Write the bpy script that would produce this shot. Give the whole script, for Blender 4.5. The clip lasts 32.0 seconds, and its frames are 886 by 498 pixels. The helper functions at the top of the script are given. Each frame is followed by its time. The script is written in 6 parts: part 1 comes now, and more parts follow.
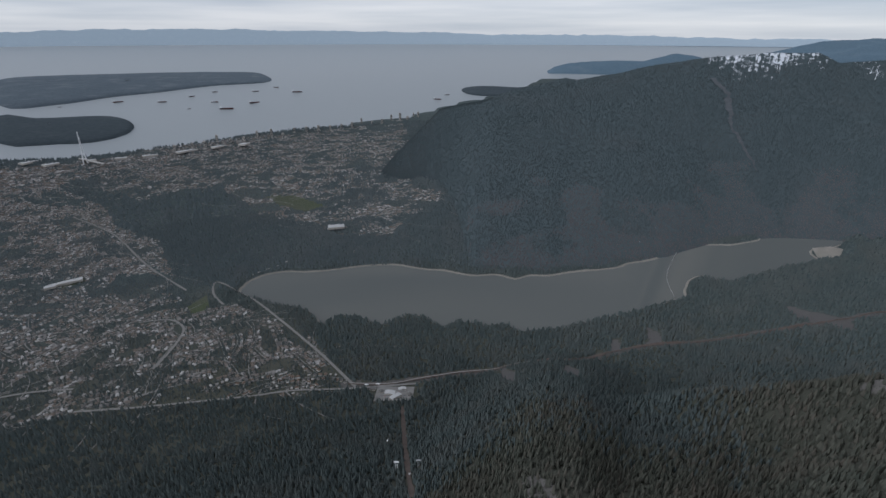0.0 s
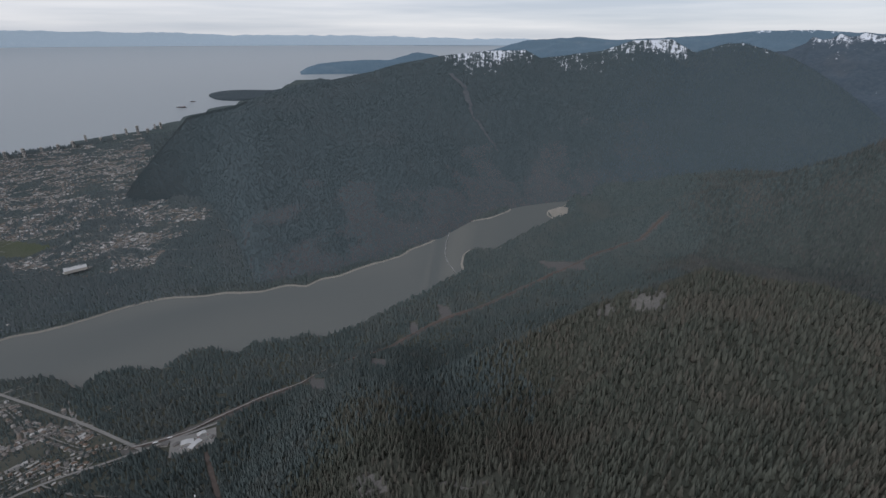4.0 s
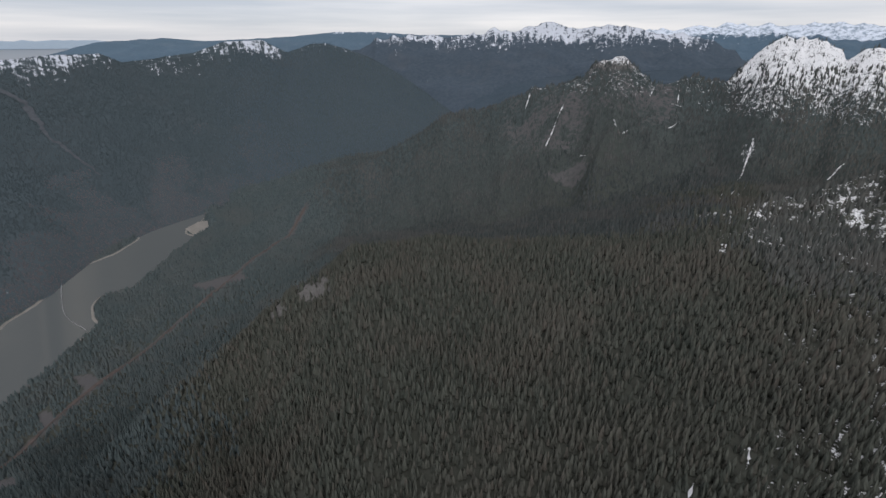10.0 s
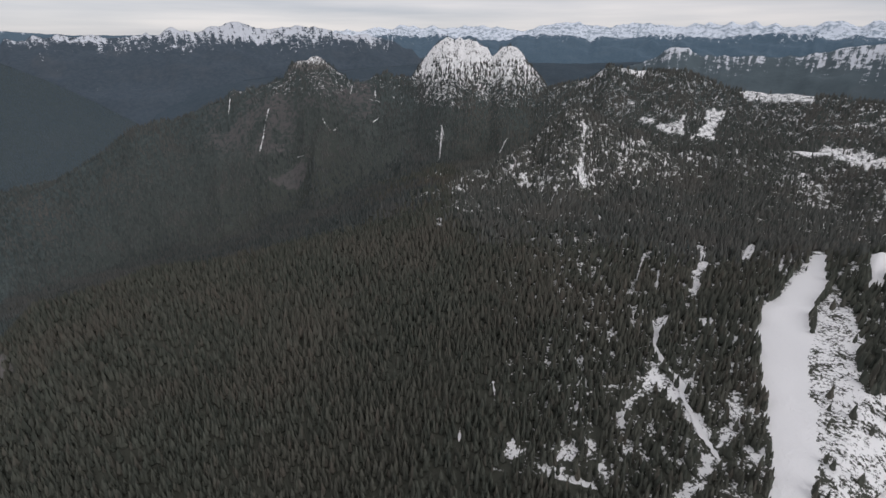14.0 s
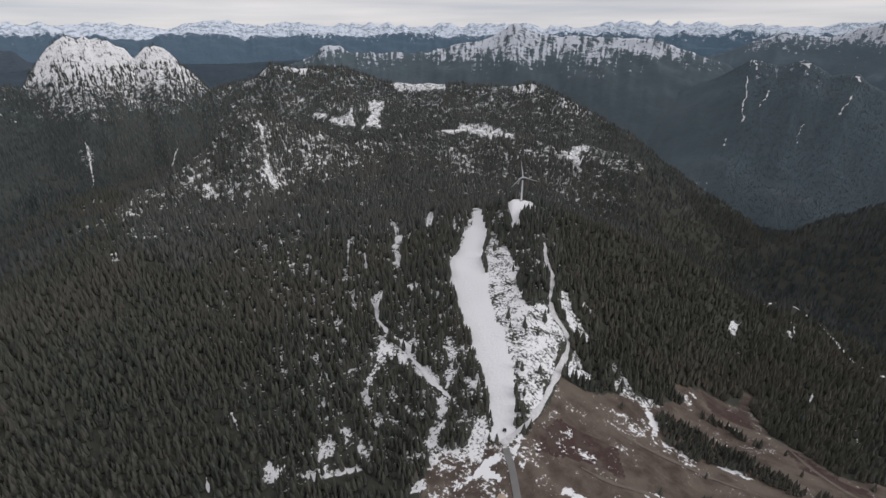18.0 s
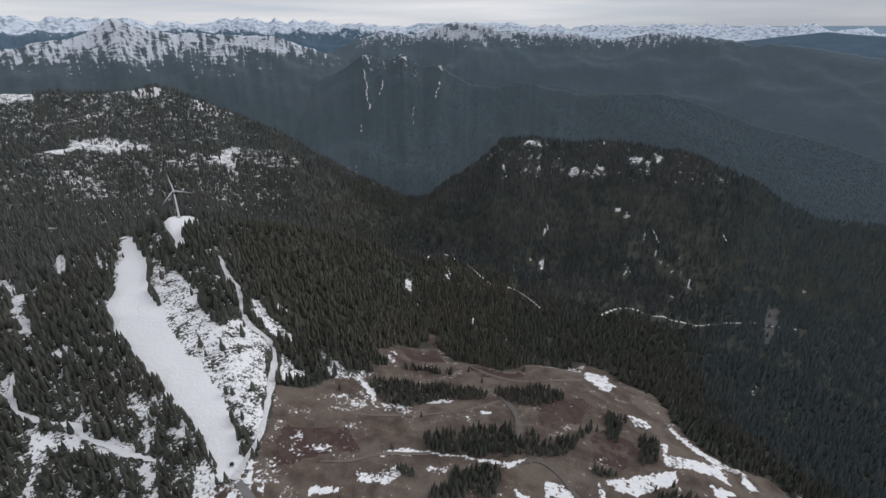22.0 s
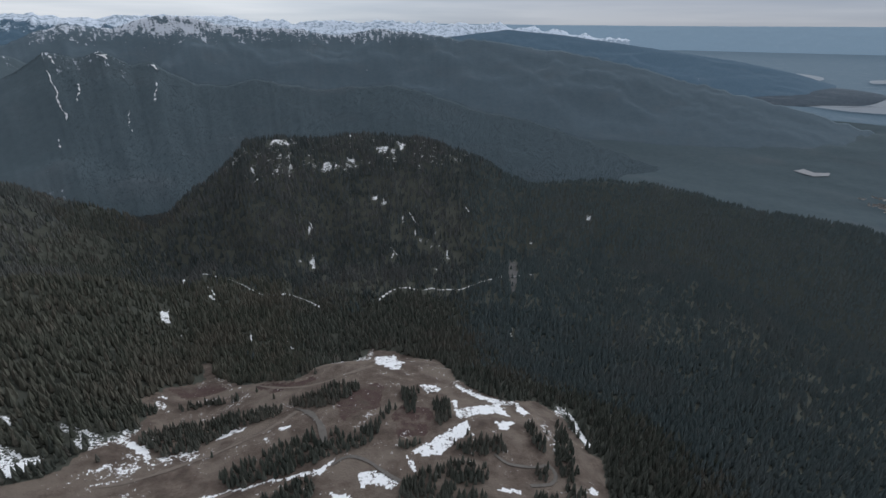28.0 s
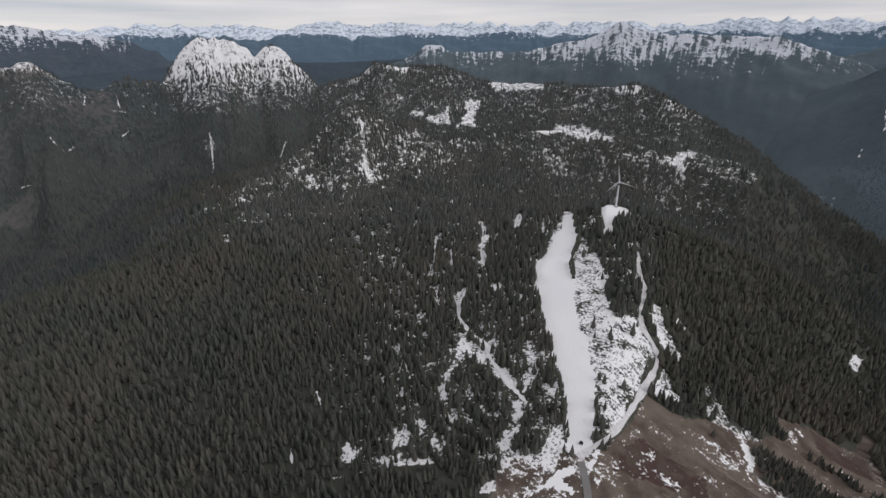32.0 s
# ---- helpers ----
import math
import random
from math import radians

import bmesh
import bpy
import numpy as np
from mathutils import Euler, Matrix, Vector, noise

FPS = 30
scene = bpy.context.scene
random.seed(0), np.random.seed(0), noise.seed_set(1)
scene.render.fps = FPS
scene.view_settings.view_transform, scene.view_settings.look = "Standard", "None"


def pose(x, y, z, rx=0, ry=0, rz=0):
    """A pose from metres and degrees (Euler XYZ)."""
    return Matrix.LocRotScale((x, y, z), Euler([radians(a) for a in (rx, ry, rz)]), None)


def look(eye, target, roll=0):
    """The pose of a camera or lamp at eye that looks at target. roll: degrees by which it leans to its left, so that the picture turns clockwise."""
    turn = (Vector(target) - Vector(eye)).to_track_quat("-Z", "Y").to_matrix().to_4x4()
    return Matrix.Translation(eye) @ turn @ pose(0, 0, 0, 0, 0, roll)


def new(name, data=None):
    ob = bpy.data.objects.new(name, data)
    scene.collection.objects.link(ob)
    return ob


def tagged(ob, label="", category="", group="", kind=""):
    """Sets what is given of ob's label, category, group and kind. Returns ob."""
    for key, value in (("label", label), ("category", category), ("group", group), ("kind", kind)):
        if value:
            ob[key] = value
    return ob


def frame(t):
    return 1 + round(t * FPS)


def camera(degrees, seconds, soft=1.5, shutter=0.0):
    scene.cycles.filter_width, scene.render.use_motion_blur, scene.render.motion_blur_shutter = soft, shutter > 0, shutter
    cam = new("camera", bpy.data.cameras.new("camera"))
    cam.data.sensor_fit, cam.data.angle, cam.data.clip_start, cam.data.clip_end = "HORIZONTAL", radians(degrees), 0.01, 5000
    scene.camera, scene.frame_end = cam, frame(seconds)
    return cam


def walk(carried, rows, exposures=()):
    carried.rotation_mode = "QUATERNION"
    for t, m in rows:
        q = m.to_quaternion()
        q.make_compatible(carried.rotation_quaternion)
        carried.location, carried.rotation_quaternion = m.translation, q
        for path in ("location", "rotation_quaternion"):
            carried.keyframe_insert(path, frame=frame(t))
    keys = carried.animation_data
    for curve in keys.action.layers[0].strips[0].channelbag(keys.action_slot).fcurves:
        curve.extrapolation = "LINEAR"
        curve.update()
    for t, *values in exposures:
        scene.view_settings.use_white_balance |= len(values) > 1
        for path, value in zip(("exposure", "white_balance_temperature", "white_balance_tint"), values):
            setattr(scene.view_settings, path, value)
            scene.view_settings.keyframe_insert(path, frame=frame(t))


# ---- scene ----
# ---- camera ----
cam = camera(83.55, 32.0)
# seconds, bearing, dip, lean: the camera hangs in one place and turns
TURNS = (
    (0, -0.00, -23.49, 0.11), (0.5, 3.24, -23.49, 0.11), (1, 6.50, -23.48, 0.11), (1.5, 9.89, -23.47, 0.11),
    (2, 13.18, -23.46, 0.12), (2.5, 16.47, -23.44, 0.13), (3, 19.76, -23.43, 0.12), (3.5, 23.08, -23.42, 0.12),
    (5.5, 36.81, -23.35, 0.04), (6, 40.26, -23.35, 0.04), (6.5, 43.72, -23.34, 0.04), (7, 47.16, -23.32, 0.04),
    (7.5, 50.58, -23.30, 0.05), (8, 53.98, -23.28, 0.06), (8.5, 57.40, -23.27, 0.08), (9, 60.85, -23.25, 0.09),
    (9.5, 64.43, -23.24, 0.11), (10, 68.09, -23.22, 0.13), (10.5, 71.73, -23.21, 0.14), (11, 75.38, -23.19, 0.15),
    (11.5, 79.26, -23.17, 0.16), (12, 83.34, -23.15, 0.17), (12.5, 87.53, -23.13, 0.17), (13, 91.71, -23.11, 0.17),
    (13.5, 95.90, -23.09, 0.16), (14, 100.10, -23.08, 0.14), (14.5, 104.46, -23.07, 0.13), (16.5, 122.09, -23.10, -0.03),
    (17, 126.50, -23.11, -0.02), (17.5, 131.02, -23.13, -0.01), (18, 135.60, -23.15, 0.02), (18.5, 140.35, -23.18, 0.05),
    (19, 145.14, -23.20, 0.09), (19.5, 149.97, -23.22, 0.12), (20, 154.72, -23.24, 0.15), (20.5, 159.45, -23.26, 0.16),
    (21, 164.24, -23.29, 0.16), (21.5, 169.24, -23.32, 0.15), (22, 174.39, -23.35, 0.15), (22.5, 179.68, -23.39, 0.15),
    (23, 185.05, -23.43, 0.17), (23.5, 190.39, -23.46, 0.21), (24, 195.82, -23.49, 0.26), (24.5, 201.25, -23.52, 0.33),
    (25, 206.54, -23.53, 0.39), (25.5, 211.18, -23.54, 0.43), (27.5, 212.36, -23.62, 0.64), (28, 202.98, -23.63, 0.61),
    (28.5, 189.27, -23.61, 0.53), (29, 175.12, -23.57, 0.40), (29.5, 160.96, -23.49, 0.23), (30, 146.86, -23.40, 0.06),
    (30.5, 134.24, -23.32, -0.09), (31, 127.55, -23.25, -0.19), (31.5, 125.67, -23.21, -0.25), (32, 124.82, -23.19, -0.28),
)
walk(cam, [(t, pose(0, 0, 1620.0, 90 + dip, 0, -b) @ pose(0, 0, 0, 0, 0, lean)) for t, b, dip, lean in TURNS],
     exposures=((0, 0.46, 5750, 10), (3, 0.54, 5850, 11), (6, 0.56, 5950, 12), (10, 0.58, 6050, 13), (14, 0.42, 6200, 14), (20, 0.47, 6150, 13), (24, 0.54, 5800, 10), (28.2, 0.54, 5750, 9), (30, 0.45, 6150, 13), (32, 0.43, 6200, 14)))
# ---- light ----
SUN_BEARING, SUN_HEIGHT = 245.0, 33.0
world = bpy.data.worlds.new("overcast_sky")
scene.world = world
world.use_nodes = True
wn, wl = world.node_tree.nodes, world.node_tree.links
wn.clear()
w_out, w_bg = wn.new("ShaderNodeOutputWorld"), wn.new("ShaderNodeBackground")
w_sky, w_co = wn.new("ShaderNodeTexSky"), wn.new("ShaderNodeTexCoord")
w_sky.sky_type, w_sky.sun_disc = "NISHITA", False
w_sky.sun_elevation, w_sky.sun_rotation, w_sky.altitude = radians(SUN_HEIGHT), radians(SUN_BEARING), 1600
w_dim = wn.new("ShaderNodeMix")
w_dim.data_type, w_dim.blend_type = "RGBA", "MULTIPLY"
w_dim.inputs[0].default_value, w_dim.inputs[7].default_value = 1.0, (0.1, 0.1, 0.1, 1)
w_map, w_noise, w_ramp = wn.new("ShaderNodeMapping"), wn.new("ShaderNodeTexNoise"), wn.new("ShaderNodeValToRGB")
w_map.inputs["Scale"].default_value = (1.6, 1.6, 26.0)
w_noise.inputs["Scale"].default_value, w_noise.inputs["Detail"].default_value = 1.3, 5.0
w_ramp.color_ramp.elements[0].position, w_ramp.color_ramp.elements[0].color = 0.32, (0.355, 0.36, 0.375, 1)
w_ramp.color_ramp.elements[1].position, w_ramp.color_ramp.elements[1].color = 0.68, (0.57, 0.535, 0.505, 1)
w_mix = wn.new("ShaderNodeMix")
w_mix.data_type, w_mix.inputs[0].default_value = "RGBA", 0.9
wl.new(w_co.outputs["Generated"], w_map.inputs["Vector"])
wl.new(w_map.outputs[0], w_noise.inputs["Vector"])
wl.new(w_noise.outputs["Fac"], w_ramp.inputs[0])
wl.new(w_sky.outputs[0], w_dim.inputs[6])
wl.new(w_dim.outputs[2], w_mix.inputs[6])
wl.new(w_ramp.outputs[0], w_mix.inputs[7])
# a heavier bank of cloud lies over the south-east
w_dot, w_bank, w_shade = wn.new("ShaderNodeVectorMath"), wn.new("ShaderNodeMapRange"), wn.new("ShaderNodeMix")
w_dot.operation = "DOT_PRODUCT"
w_dot.inputs[1].default_value = (math.sin(radians(248)), math.cos(radians(248)), 0.0)
w_bank.interpolation_type = "SMOOTHSTEP"
w_bank.inputs[1].default_value, w_bank.inputs[2].default_value = 0.35, 1.0
w_shade.data_type, w_shade.blend_type = "RGBA", "MULTIPLY"
w_shade.inputs[7].default_value = (0.50, 0.52, 0.57, 1)
wl.new(w_co.outputs["Generated"], w_dot.inputs[0])
wl.new(w_dot.outputs["Value"], w_bank.inputs[0])
wl.new(w_bank.outputs[0], w_shade.inputs[0])
wl.new(w_mix.outputs[2], w_shade.inputs[6])
wl.new(w_shade.outputs[2], w_bg.inputs[0])
wl.new(w_bg.outputs[0], w_out.inputs[0])
sun = new("sun", bpy.data.lights.new("sun", "SUN"))
sun.data.energy, sun.data.angle, sun.data.color = 1.0, radians(45), (1.0, 0.96, 0.9)
sb, sh = radians(SUN_BEARING), radians(SUN_HEIGHT)
sun.matrix_world = look((0, 0, 0), (-math.sin(sb) * math.cos(sh), -math.cos(sb) * math.cos(sh), -math.sin(sh)))

EYE = 1620.0          # metres above the sea
NEAR, PULL = 2200.0, 540.0


def squash(p):
    """True places to scene places: past 2.2 km the country is drawn in along the line of sight, so that it all lies inside the lens's 5 km."""
    p = np.asarray(p, float)
    v = p - np.array([0.0, 0.0, EYE])
    d = np.linalg.norm(v, axis=-1, keepdims=True)
    k = np.where(d > NEAR, (NEAR + PULL * np.log1p(np.maximum(d - NEAR, 0) / PULL)) / np.maximum(d, 1e-6), 1.0)
    return v * k + np.array([0.0, 0.0, EYE])


def level_of(p):
    """The way up from level water at true places p; it leans where squash() draws the slopes behind the water in over it."""
    v = np.asarray(p, float) - np.array([0.0, 0.0, EYE])
    d = np.linalg.norm(v, axis=-1, keepdims=True)
    n = np.array([0.0, 0.0, 1.0]) - v / d * [1, 1, 0] * (0.37 + 0.4 * np.clip((np.arctan2(v[..., :1], v[..., 1:2]) - 0.40) / 0.2, 0, 1)) * np.clip((d - NEAR) / 500, 0, 1)
    return n / np.linalg.norm(n, axis=-1, keepdims=True)


def lattice(x, y, seed):
    """Smooth value noise, -1 to 1."""
    xi, yi = np.floor(x).astype(np.int64), np.floor(y).astype(np.int64)
    fx, fy = x - xi, y - yi
    fx, fy = fx * fx * (3 - 2 * fx), fy * fy * (3 - 2 * fy)

    def h(a, b):
        n = (a * 374761393 + b * 668265263 + seed * 974711) & 0xFFFFFFFF
        n = ((n ^ (n >> 13)) * 1274126177) & 0xFFFFFFFF
        return ((n ^ (n >> 16)) & 0xFFFF) / 32767.5 - 1
    return (h(xi, yi) * (1 - fx) + h(xi + 1, yi) * fx) * (1 - fy) + (h(xi, yi + 1) * (1 - fx) + h(xi + 1, yi + 1) * fx) * fy


def fractal(x, y, size, octaves, seed, ridged=False):
    total, amp, norm = 0.0, 1.0, 0.0
    for i in range(octaves):
        n = lattice(x / size + 13.7 * i, y / size - 7.1 * i, seed + i)
        total = total + amp * (1 - 2 * np.abs(n) if ridged else n)
        norm += amp
        amp, size = amp * 0.5, size * 0.5
    return total / norm


RINGS = np.array([0, 300, 450, 600, 800, 1000, 1300, 1700, 2200, 3000, 4500, 7000, 12000, 90000], float)
PROFILES, HILLS = {}, {}


def profile(b, *heights):
    PROFILES[b] = heights


def crest(name, front, back, *points):
    HILLS[name] = (front, back, points)


# height of the open ground by bearing, ring by ring
profile(-75, 1050, 1020, 930, 830, 680, 560, 430, 330, 260, 190, 120, 60, 20, 5)
profile(-40, 1050, 1010, 920, 820, 680, 560, 425, 320, 245, 175, 120, 60, 20, 5)
profile(-15, 1050, 1010, 900, 790, 650, 530, 390, 285, 215, 165, 130, 70, 20, 5)
profile(0, 1060, 1010, 890, 800, 670, 535, 388, 275, 190, 120, 160, 160, 60, 5)
profile(15, 1080, 1020, 915, 862, 765, 630, 432, 290, 195, 120, 170, 300, 60, 5)
profile(30, 1100, 1050, 970, 900, 810, 690, 525, 390, 280, 165, 140, 300, 100, 5)
profile(42, 1110, 1075, 1035, 985, 890, 800, 680, 540, 410, 275, 205, 300, 400, 5)
profile(57, 1115, 1095, 1085, 1082, 1088, 1092, 1075, 890, 650, 440, 300, 320, 500, 5)
profile(72, 1120, 1105, 1095, 1090, 1085, 1080, 1062, 930, 760, 600, 420, 380, 500, 5)
profile(85, 1120, 1110, 1100, 1095, 1092, 1090, 1085, 1000, 880, 850, 700, 500, 500, 5)
profile(100, 1120, 1112, 1107, 1107, 1110, 1115, 1122, 1115, 1060, 1000, 900, 600, 500, 5)
profile(130, 1120, 1115, 1112, 1122, 1145, 1152, 1152, 1110, 1100, 1000, 850, 600, 500, 5)
profile(147, 1120, 1118, 1122, 1145, 1180, 1200, 1195, 1080, 1040, 900, 600, 500, 500, 5)
profile(158, 1120, 1115, 1112, 1105, 1105, 1110, 1085, 1000, 880, 680, 380, 300, 300, 5)
profile(172, 1118, 1112, 1100, 1080, 1020, 965, 915, 855, 770, 600, 330, 250, 200, 5)
profile(190, 1115, 1110, 1095, 1085, 1040, 900, 845, 830, 780, 560, 300, 220, 150, 5)
profile(210, 1110, 1105, 1090, 1070, 1000, 880, 800, 780, 740, 560, 320, 200, 80, 5)
profile(230, 1100, 1090, 1070, 1030, 940, 860, 775, 715, 660, 520, 300, 150, 60, 5)
profile(250, 1080, 1060, 1020, 965, 870, 785, 670, 565, 470, 350, 210, 110, 40, 5)
profile(285, 1050, 1020, 930, 830, 680, 560, 430, 330, 260, 190, 120, 60, 20, 5)
# crests of the near hills: slope in front and behind; bearing, dip from the eye's level, distance
crest("crown", 0.62, 0.8, (46, -18.6, 3700), (55.2, -14.7, 3600), (61.9, -11.9, 3500), (68.2, -8.7, 3450), (74.2, -6.2, 3400), (78.7, -4.9, 3350), (83, -4.4, 3300), (84.8, -2.9, 3300),
                          (86.8, -2.3, 3300), (88.9, -3.6, 3300), (91.4, -4.5, 3300), (93.9, -3.3, 3400), (96.5, -4.4, 3480), (97.1, -3.14, 3600), (97.7, -2.33, 3600), (98.3, -1.63, 3600), (99.1, -0.69, 3600), (99.9, -0.07, 3600), (100.5, 0.21, 3600), (101.3, -0.08, 3600), (101.8, 0.21, 3600), (102.3, -0.23, 3600), (102.7, -0.08, 3600), (103.6, -0.23, 3600), (104.0, -0.73, 3600), (104.8, -1.24, 3600), (105.3, -2.02, 3600), (105.9, -1.51, 3600), (106.4, -1.01, 3600), (107.2, -0.76, 3600), (107.9, -0.87, 3600), (108.6, -1.29, 3600), (109.0, -1.82, 3600), (109.7, -2.52, 3600), (110.7, -3.57, 3600), (111.5, -4.75, 3600), (116, -8, 3600))
crest("dam", 0.5, 0.6, (88.7, -20.0, 1500), (92, -18.2, 1560), (96.1, -16.6, 1650), (102.6, -14.3, 1800), (105.7, -12.9, 1900), (110.2, -10.2, 2050), (113.8, -6.7, 2150), (115.2, -6.4, 2180),
                       (118.2, -8.0, 2200), (121.8, -9.0, 2200), (125.4, -11.0, 2200), (130, -13.5, 2150))
crest("plateau", 0.45, 0.7, (109, -6, 3400), (112.2, -4.5, 3400), (115.9, -3.8, 3350), (117.6, -2.5, 3300), (120.1, -3.1, 3250), (124.9, -2.9, 3200), (129.2, -4.4, 3100), (135.6, -4.8, 3000), (139.9, -5.1, 2950),
                            (145.5, -4.6, 2900), (148.6, -5.7, 2850), (152.4, -7.2, 2800), (156.3, -9.2, 2700), (159.6, -11.8, 2600), (162.9, -13.7, 2500), (168.8, -17.1, 2300), (172, -19.5, 2200))
crest("knolls", 0.5, 0.6, (123, -12, 2350), (126.1, -10.2, 2350), (133.4, -9.7, 2400), (139.1, -9.1, 2400), (144.2, -9.8, 2300), (149.4, -11.3, 2200), (154.6, -11.8, 2150), (157.8, -12.0, 2100), (160.4, -13.7, 2080), (164, -17, 2050))
crest("summit", 0.4, 0.75, (122, -20, 1350), (124.9, -19.1, 1350), (134, -19.1, 1310), (139.4, -18.7, 1270), (143.0, -17.3, 1252), (144.0, -16.8, 1250), (146.0, -16.8, 1250), (149.6, -18.3, 1250), (153.1, -19.3, 1250), (159.9, -20.9, 1290), (166.5, -22.6, 1340), (171, -25.5, 1380))
crest("fromme", 0.55, 0.8, (166, -20.6, 2000), (168.6, -19.3, 2050), (172.1, -17.4, 2120), (175.8, -15.1, 2200), (178.4, -13.0, 2250), (181, -10.7, 2300), (184.5, -10.3, 2320), (188.6, -10.9, 2330), (191.7, -10.4, 2350),
                           (196.2, -10.4, 2350), (200, -10.9, 2350), (203.9, -12.0, 2350), (207.9, -13.6, 2350), (210.6, -15.0, 2360), (213.3, -15.8, 2400), (220.8, -14.8, 2550), (226.6, -14.4, 2700), (231.8, -15.3, 2800),
                           (237.1, -15.8, 2900), (243.8, -15.6, 3000), (254, -17, 3100), (262, -22, 3200))
crest("crag", 0.6, 0.5, (9, -50.5, 600), (14, -47.9, 620), (19.5, -46.9, 630), (26, -48.7, 600), (31, -48.4, 580), (37, -47.9, 560), (42, -50.5, 540))
crest("shoulder", 0.35, 0.6, (44, -30, 1280), (48.7, -26.9, 1270), (57.3, -23.3, 1260), (61.8, -23.0, 1280), (67, -21.7, 1320), (70.7, -22.4, 1330), (75.2, -23.0, 1340), (78.9, -22.8, 1380), (83, -22.1, 1430), (88.7, -20.2, 1480))
BEARS = np.array(sorted(PROFILES), float)
TABLE = np.array([PROFILES[int(b)] for b in BEARS], float)


def open_ground(b, r):
    """Profiles joined smoothly round the compass; b in degrees from -75 to 285."""
    lr = np.log(RINGS + 150.0)
    u = np.interp(np.log(r + 150.0), lr, np.arange(len(RINGS)))
    j = np.clip(u.astype(int), 0, len(RINGS) - 2)
    fu = u - j
    v = np.interp(b, BEARS, np.arange(len(BEARS)))
    i = np.clip(v.astype(int), 0, len(BEARS) - 2)
    fv = v - i

    def row(k):
        k = np.clip(k, 0, len(BEARS) - 1)
        p1, p2 = TABLE[k, j], TABLE[k, j + 1]
        return p1 + (p2 - p1) * fu
    s = fv * fv * (3 - 2 * fv)
    s = 0.5 * (s + fv)
    return row(i) * (1 - s) + row(i + 1) * s


def hill(b, r, front, back, crest):
    c = np.array(crest, float)
    dist = np.interp(b, c[:, 0], c[:, 2])
    top = EYE + dist * np.tan(np.radians(np.interp(b, c[:, 0], c[:, 1])))
    off = np.maximum(np.maximum(c[0, 0] - b, b - c[-1, 0]), 0) * np.radians(1) * r
    gap = np.maximum(dist - r, 0) * front + np.maximum(r - dist, 0) * back
    soft = 12.0
    return top - 14.0 - (np.sqrt(gap * gap + soft * soft) - soft) - off * 0.6


def band(v, lo, hi, soft):
    return np.clip((v - lo) / soft, 0, 1) * np.clip((hi - v) / soft, 0, 1)


def height(b, r, fine=True):
    """Height above the sea of the solid ground at a bearing and a distance."""
    b, r = np.broadcast_arrays(np.asarray(b, float), np.asarray(r, float))
    x, y = r * np.sin(np.radians(b)), r * np.cos(np.radians(b))
    wob = 1.2 * fractal(x, y, 260.0, 3, 5) * np.clip((r - 1000) / 800, 0, 1)
    z = open_ground(b + wob, r)
    for front, back, crest in HILLS.values():
        h = hill(b, r, front, back, crest)
        d = np.abs(z - h)
        z = np.maximum(z, h) + 0.25 * np.maximum(24 - d, 0) ** 2 / 24
    if fine:
        z = z + 15 * fractal(x, y, 120, 4, 65, True) * np.clip((z - 1430) / 80, 0, 1) * np.clip((r - 2800) / 200, 0, 1)
        # ravines and ribs down the faces of the far hills
        side = np.radians(b) * 3400 + 110 * fractal(x, y, 700, 2, 141)
        ribs = fractal(side, r * 0.30, 330, 3, 143, True)
        z = z + 88 * (ribs - 0.1) * band(b, 52, 100, 6) * band(r, 2250, 3560, 260) * np.clip((z - 480) / 350, 0, 1)
        side = np.radians(b) * 2300 + 70 * fractal(x, y, 420, 2, 145)
        z = z + 26 * (fractal(side, r * 0.35, 230, 3, 147, True) - 0.1) * band(b, 166, 262, 8) * band(r, 1350, 2330, 160)
        up = np.clip((z - 240) / 250, 0, 1) * np.clip((r - 450) / 800, 0.2, 1)
        z = z + 22 * (fractal(x, y, 620, 4, 45, True) - 0.02) * np.clip((r - 1700) / 900, 0, 1) * np.clip((z - 500) / 400, 0, 1)
        z = z + up * (13 * fractal(x, y, 420, 4, 11) + 8 * fractal(x, y, 150, 3, 31, True))
    return z


# ---- materials ----
def mat(name, rough=0.9):
    m = bpy.data.materials.new(name)
    m.use_nodes = True
    b = m.node_tree.nodes["Principled BSDF"]
    b.inputs["Roughness"].default_value = rough
    b.inputs["Specular IOR Level"].default_value = 0.25
    return m, m.node_tree.nodes, m.node_tree.links, b


def mixed(n, l, fac, a, b):
    """Colour a to colour b by fac; each an output socket or a colour."""
    x = n.new("ShaderNodeMix")
    x.data_type = "RGBA"
    for sock, v in ((x.inputs[0], fac), (x.inputs[6], a), (x.inputs[7], b)):
        if isinstance(v, bpy.types.NodeSocket):
            l.new(v, sock)
        elif isinstance(v, (int, float)):
            sock.default_value = v
        else:
            sock.default_value = (*v, 1)
    return x.outputs[2]


def sums(n, l, op, a, b, clamp=False):
    x = n.new("ShaderNodeMath")
    x.operation, x.use_clamp = op, clamp
    for sock, v in ((x.inputs[0], a), (x.inputs[1], b)):
        if isinstance(v, bpy.types.NodeSocket):
            l.new(v, sock)
        else:
            sock.default_value = v
    return x.outputs[0]


def step(n, l, v, lo, hi):
    x = n.new("ShaderNodeMapRange")
    x.interpolation_type = "SMOOTHSTEP"
    l.new(v, x.inputs[0])
    x.inputs[1].default_value, x.inputs[2].default_value = lo, hi
    return x.outputs[0]


def attr(n, name, vector=False):
    x = n.new("ShaderNodeAttribute")
    x.attribute_name = name
    return x.outputs["Vector" if vector else "Fac"]


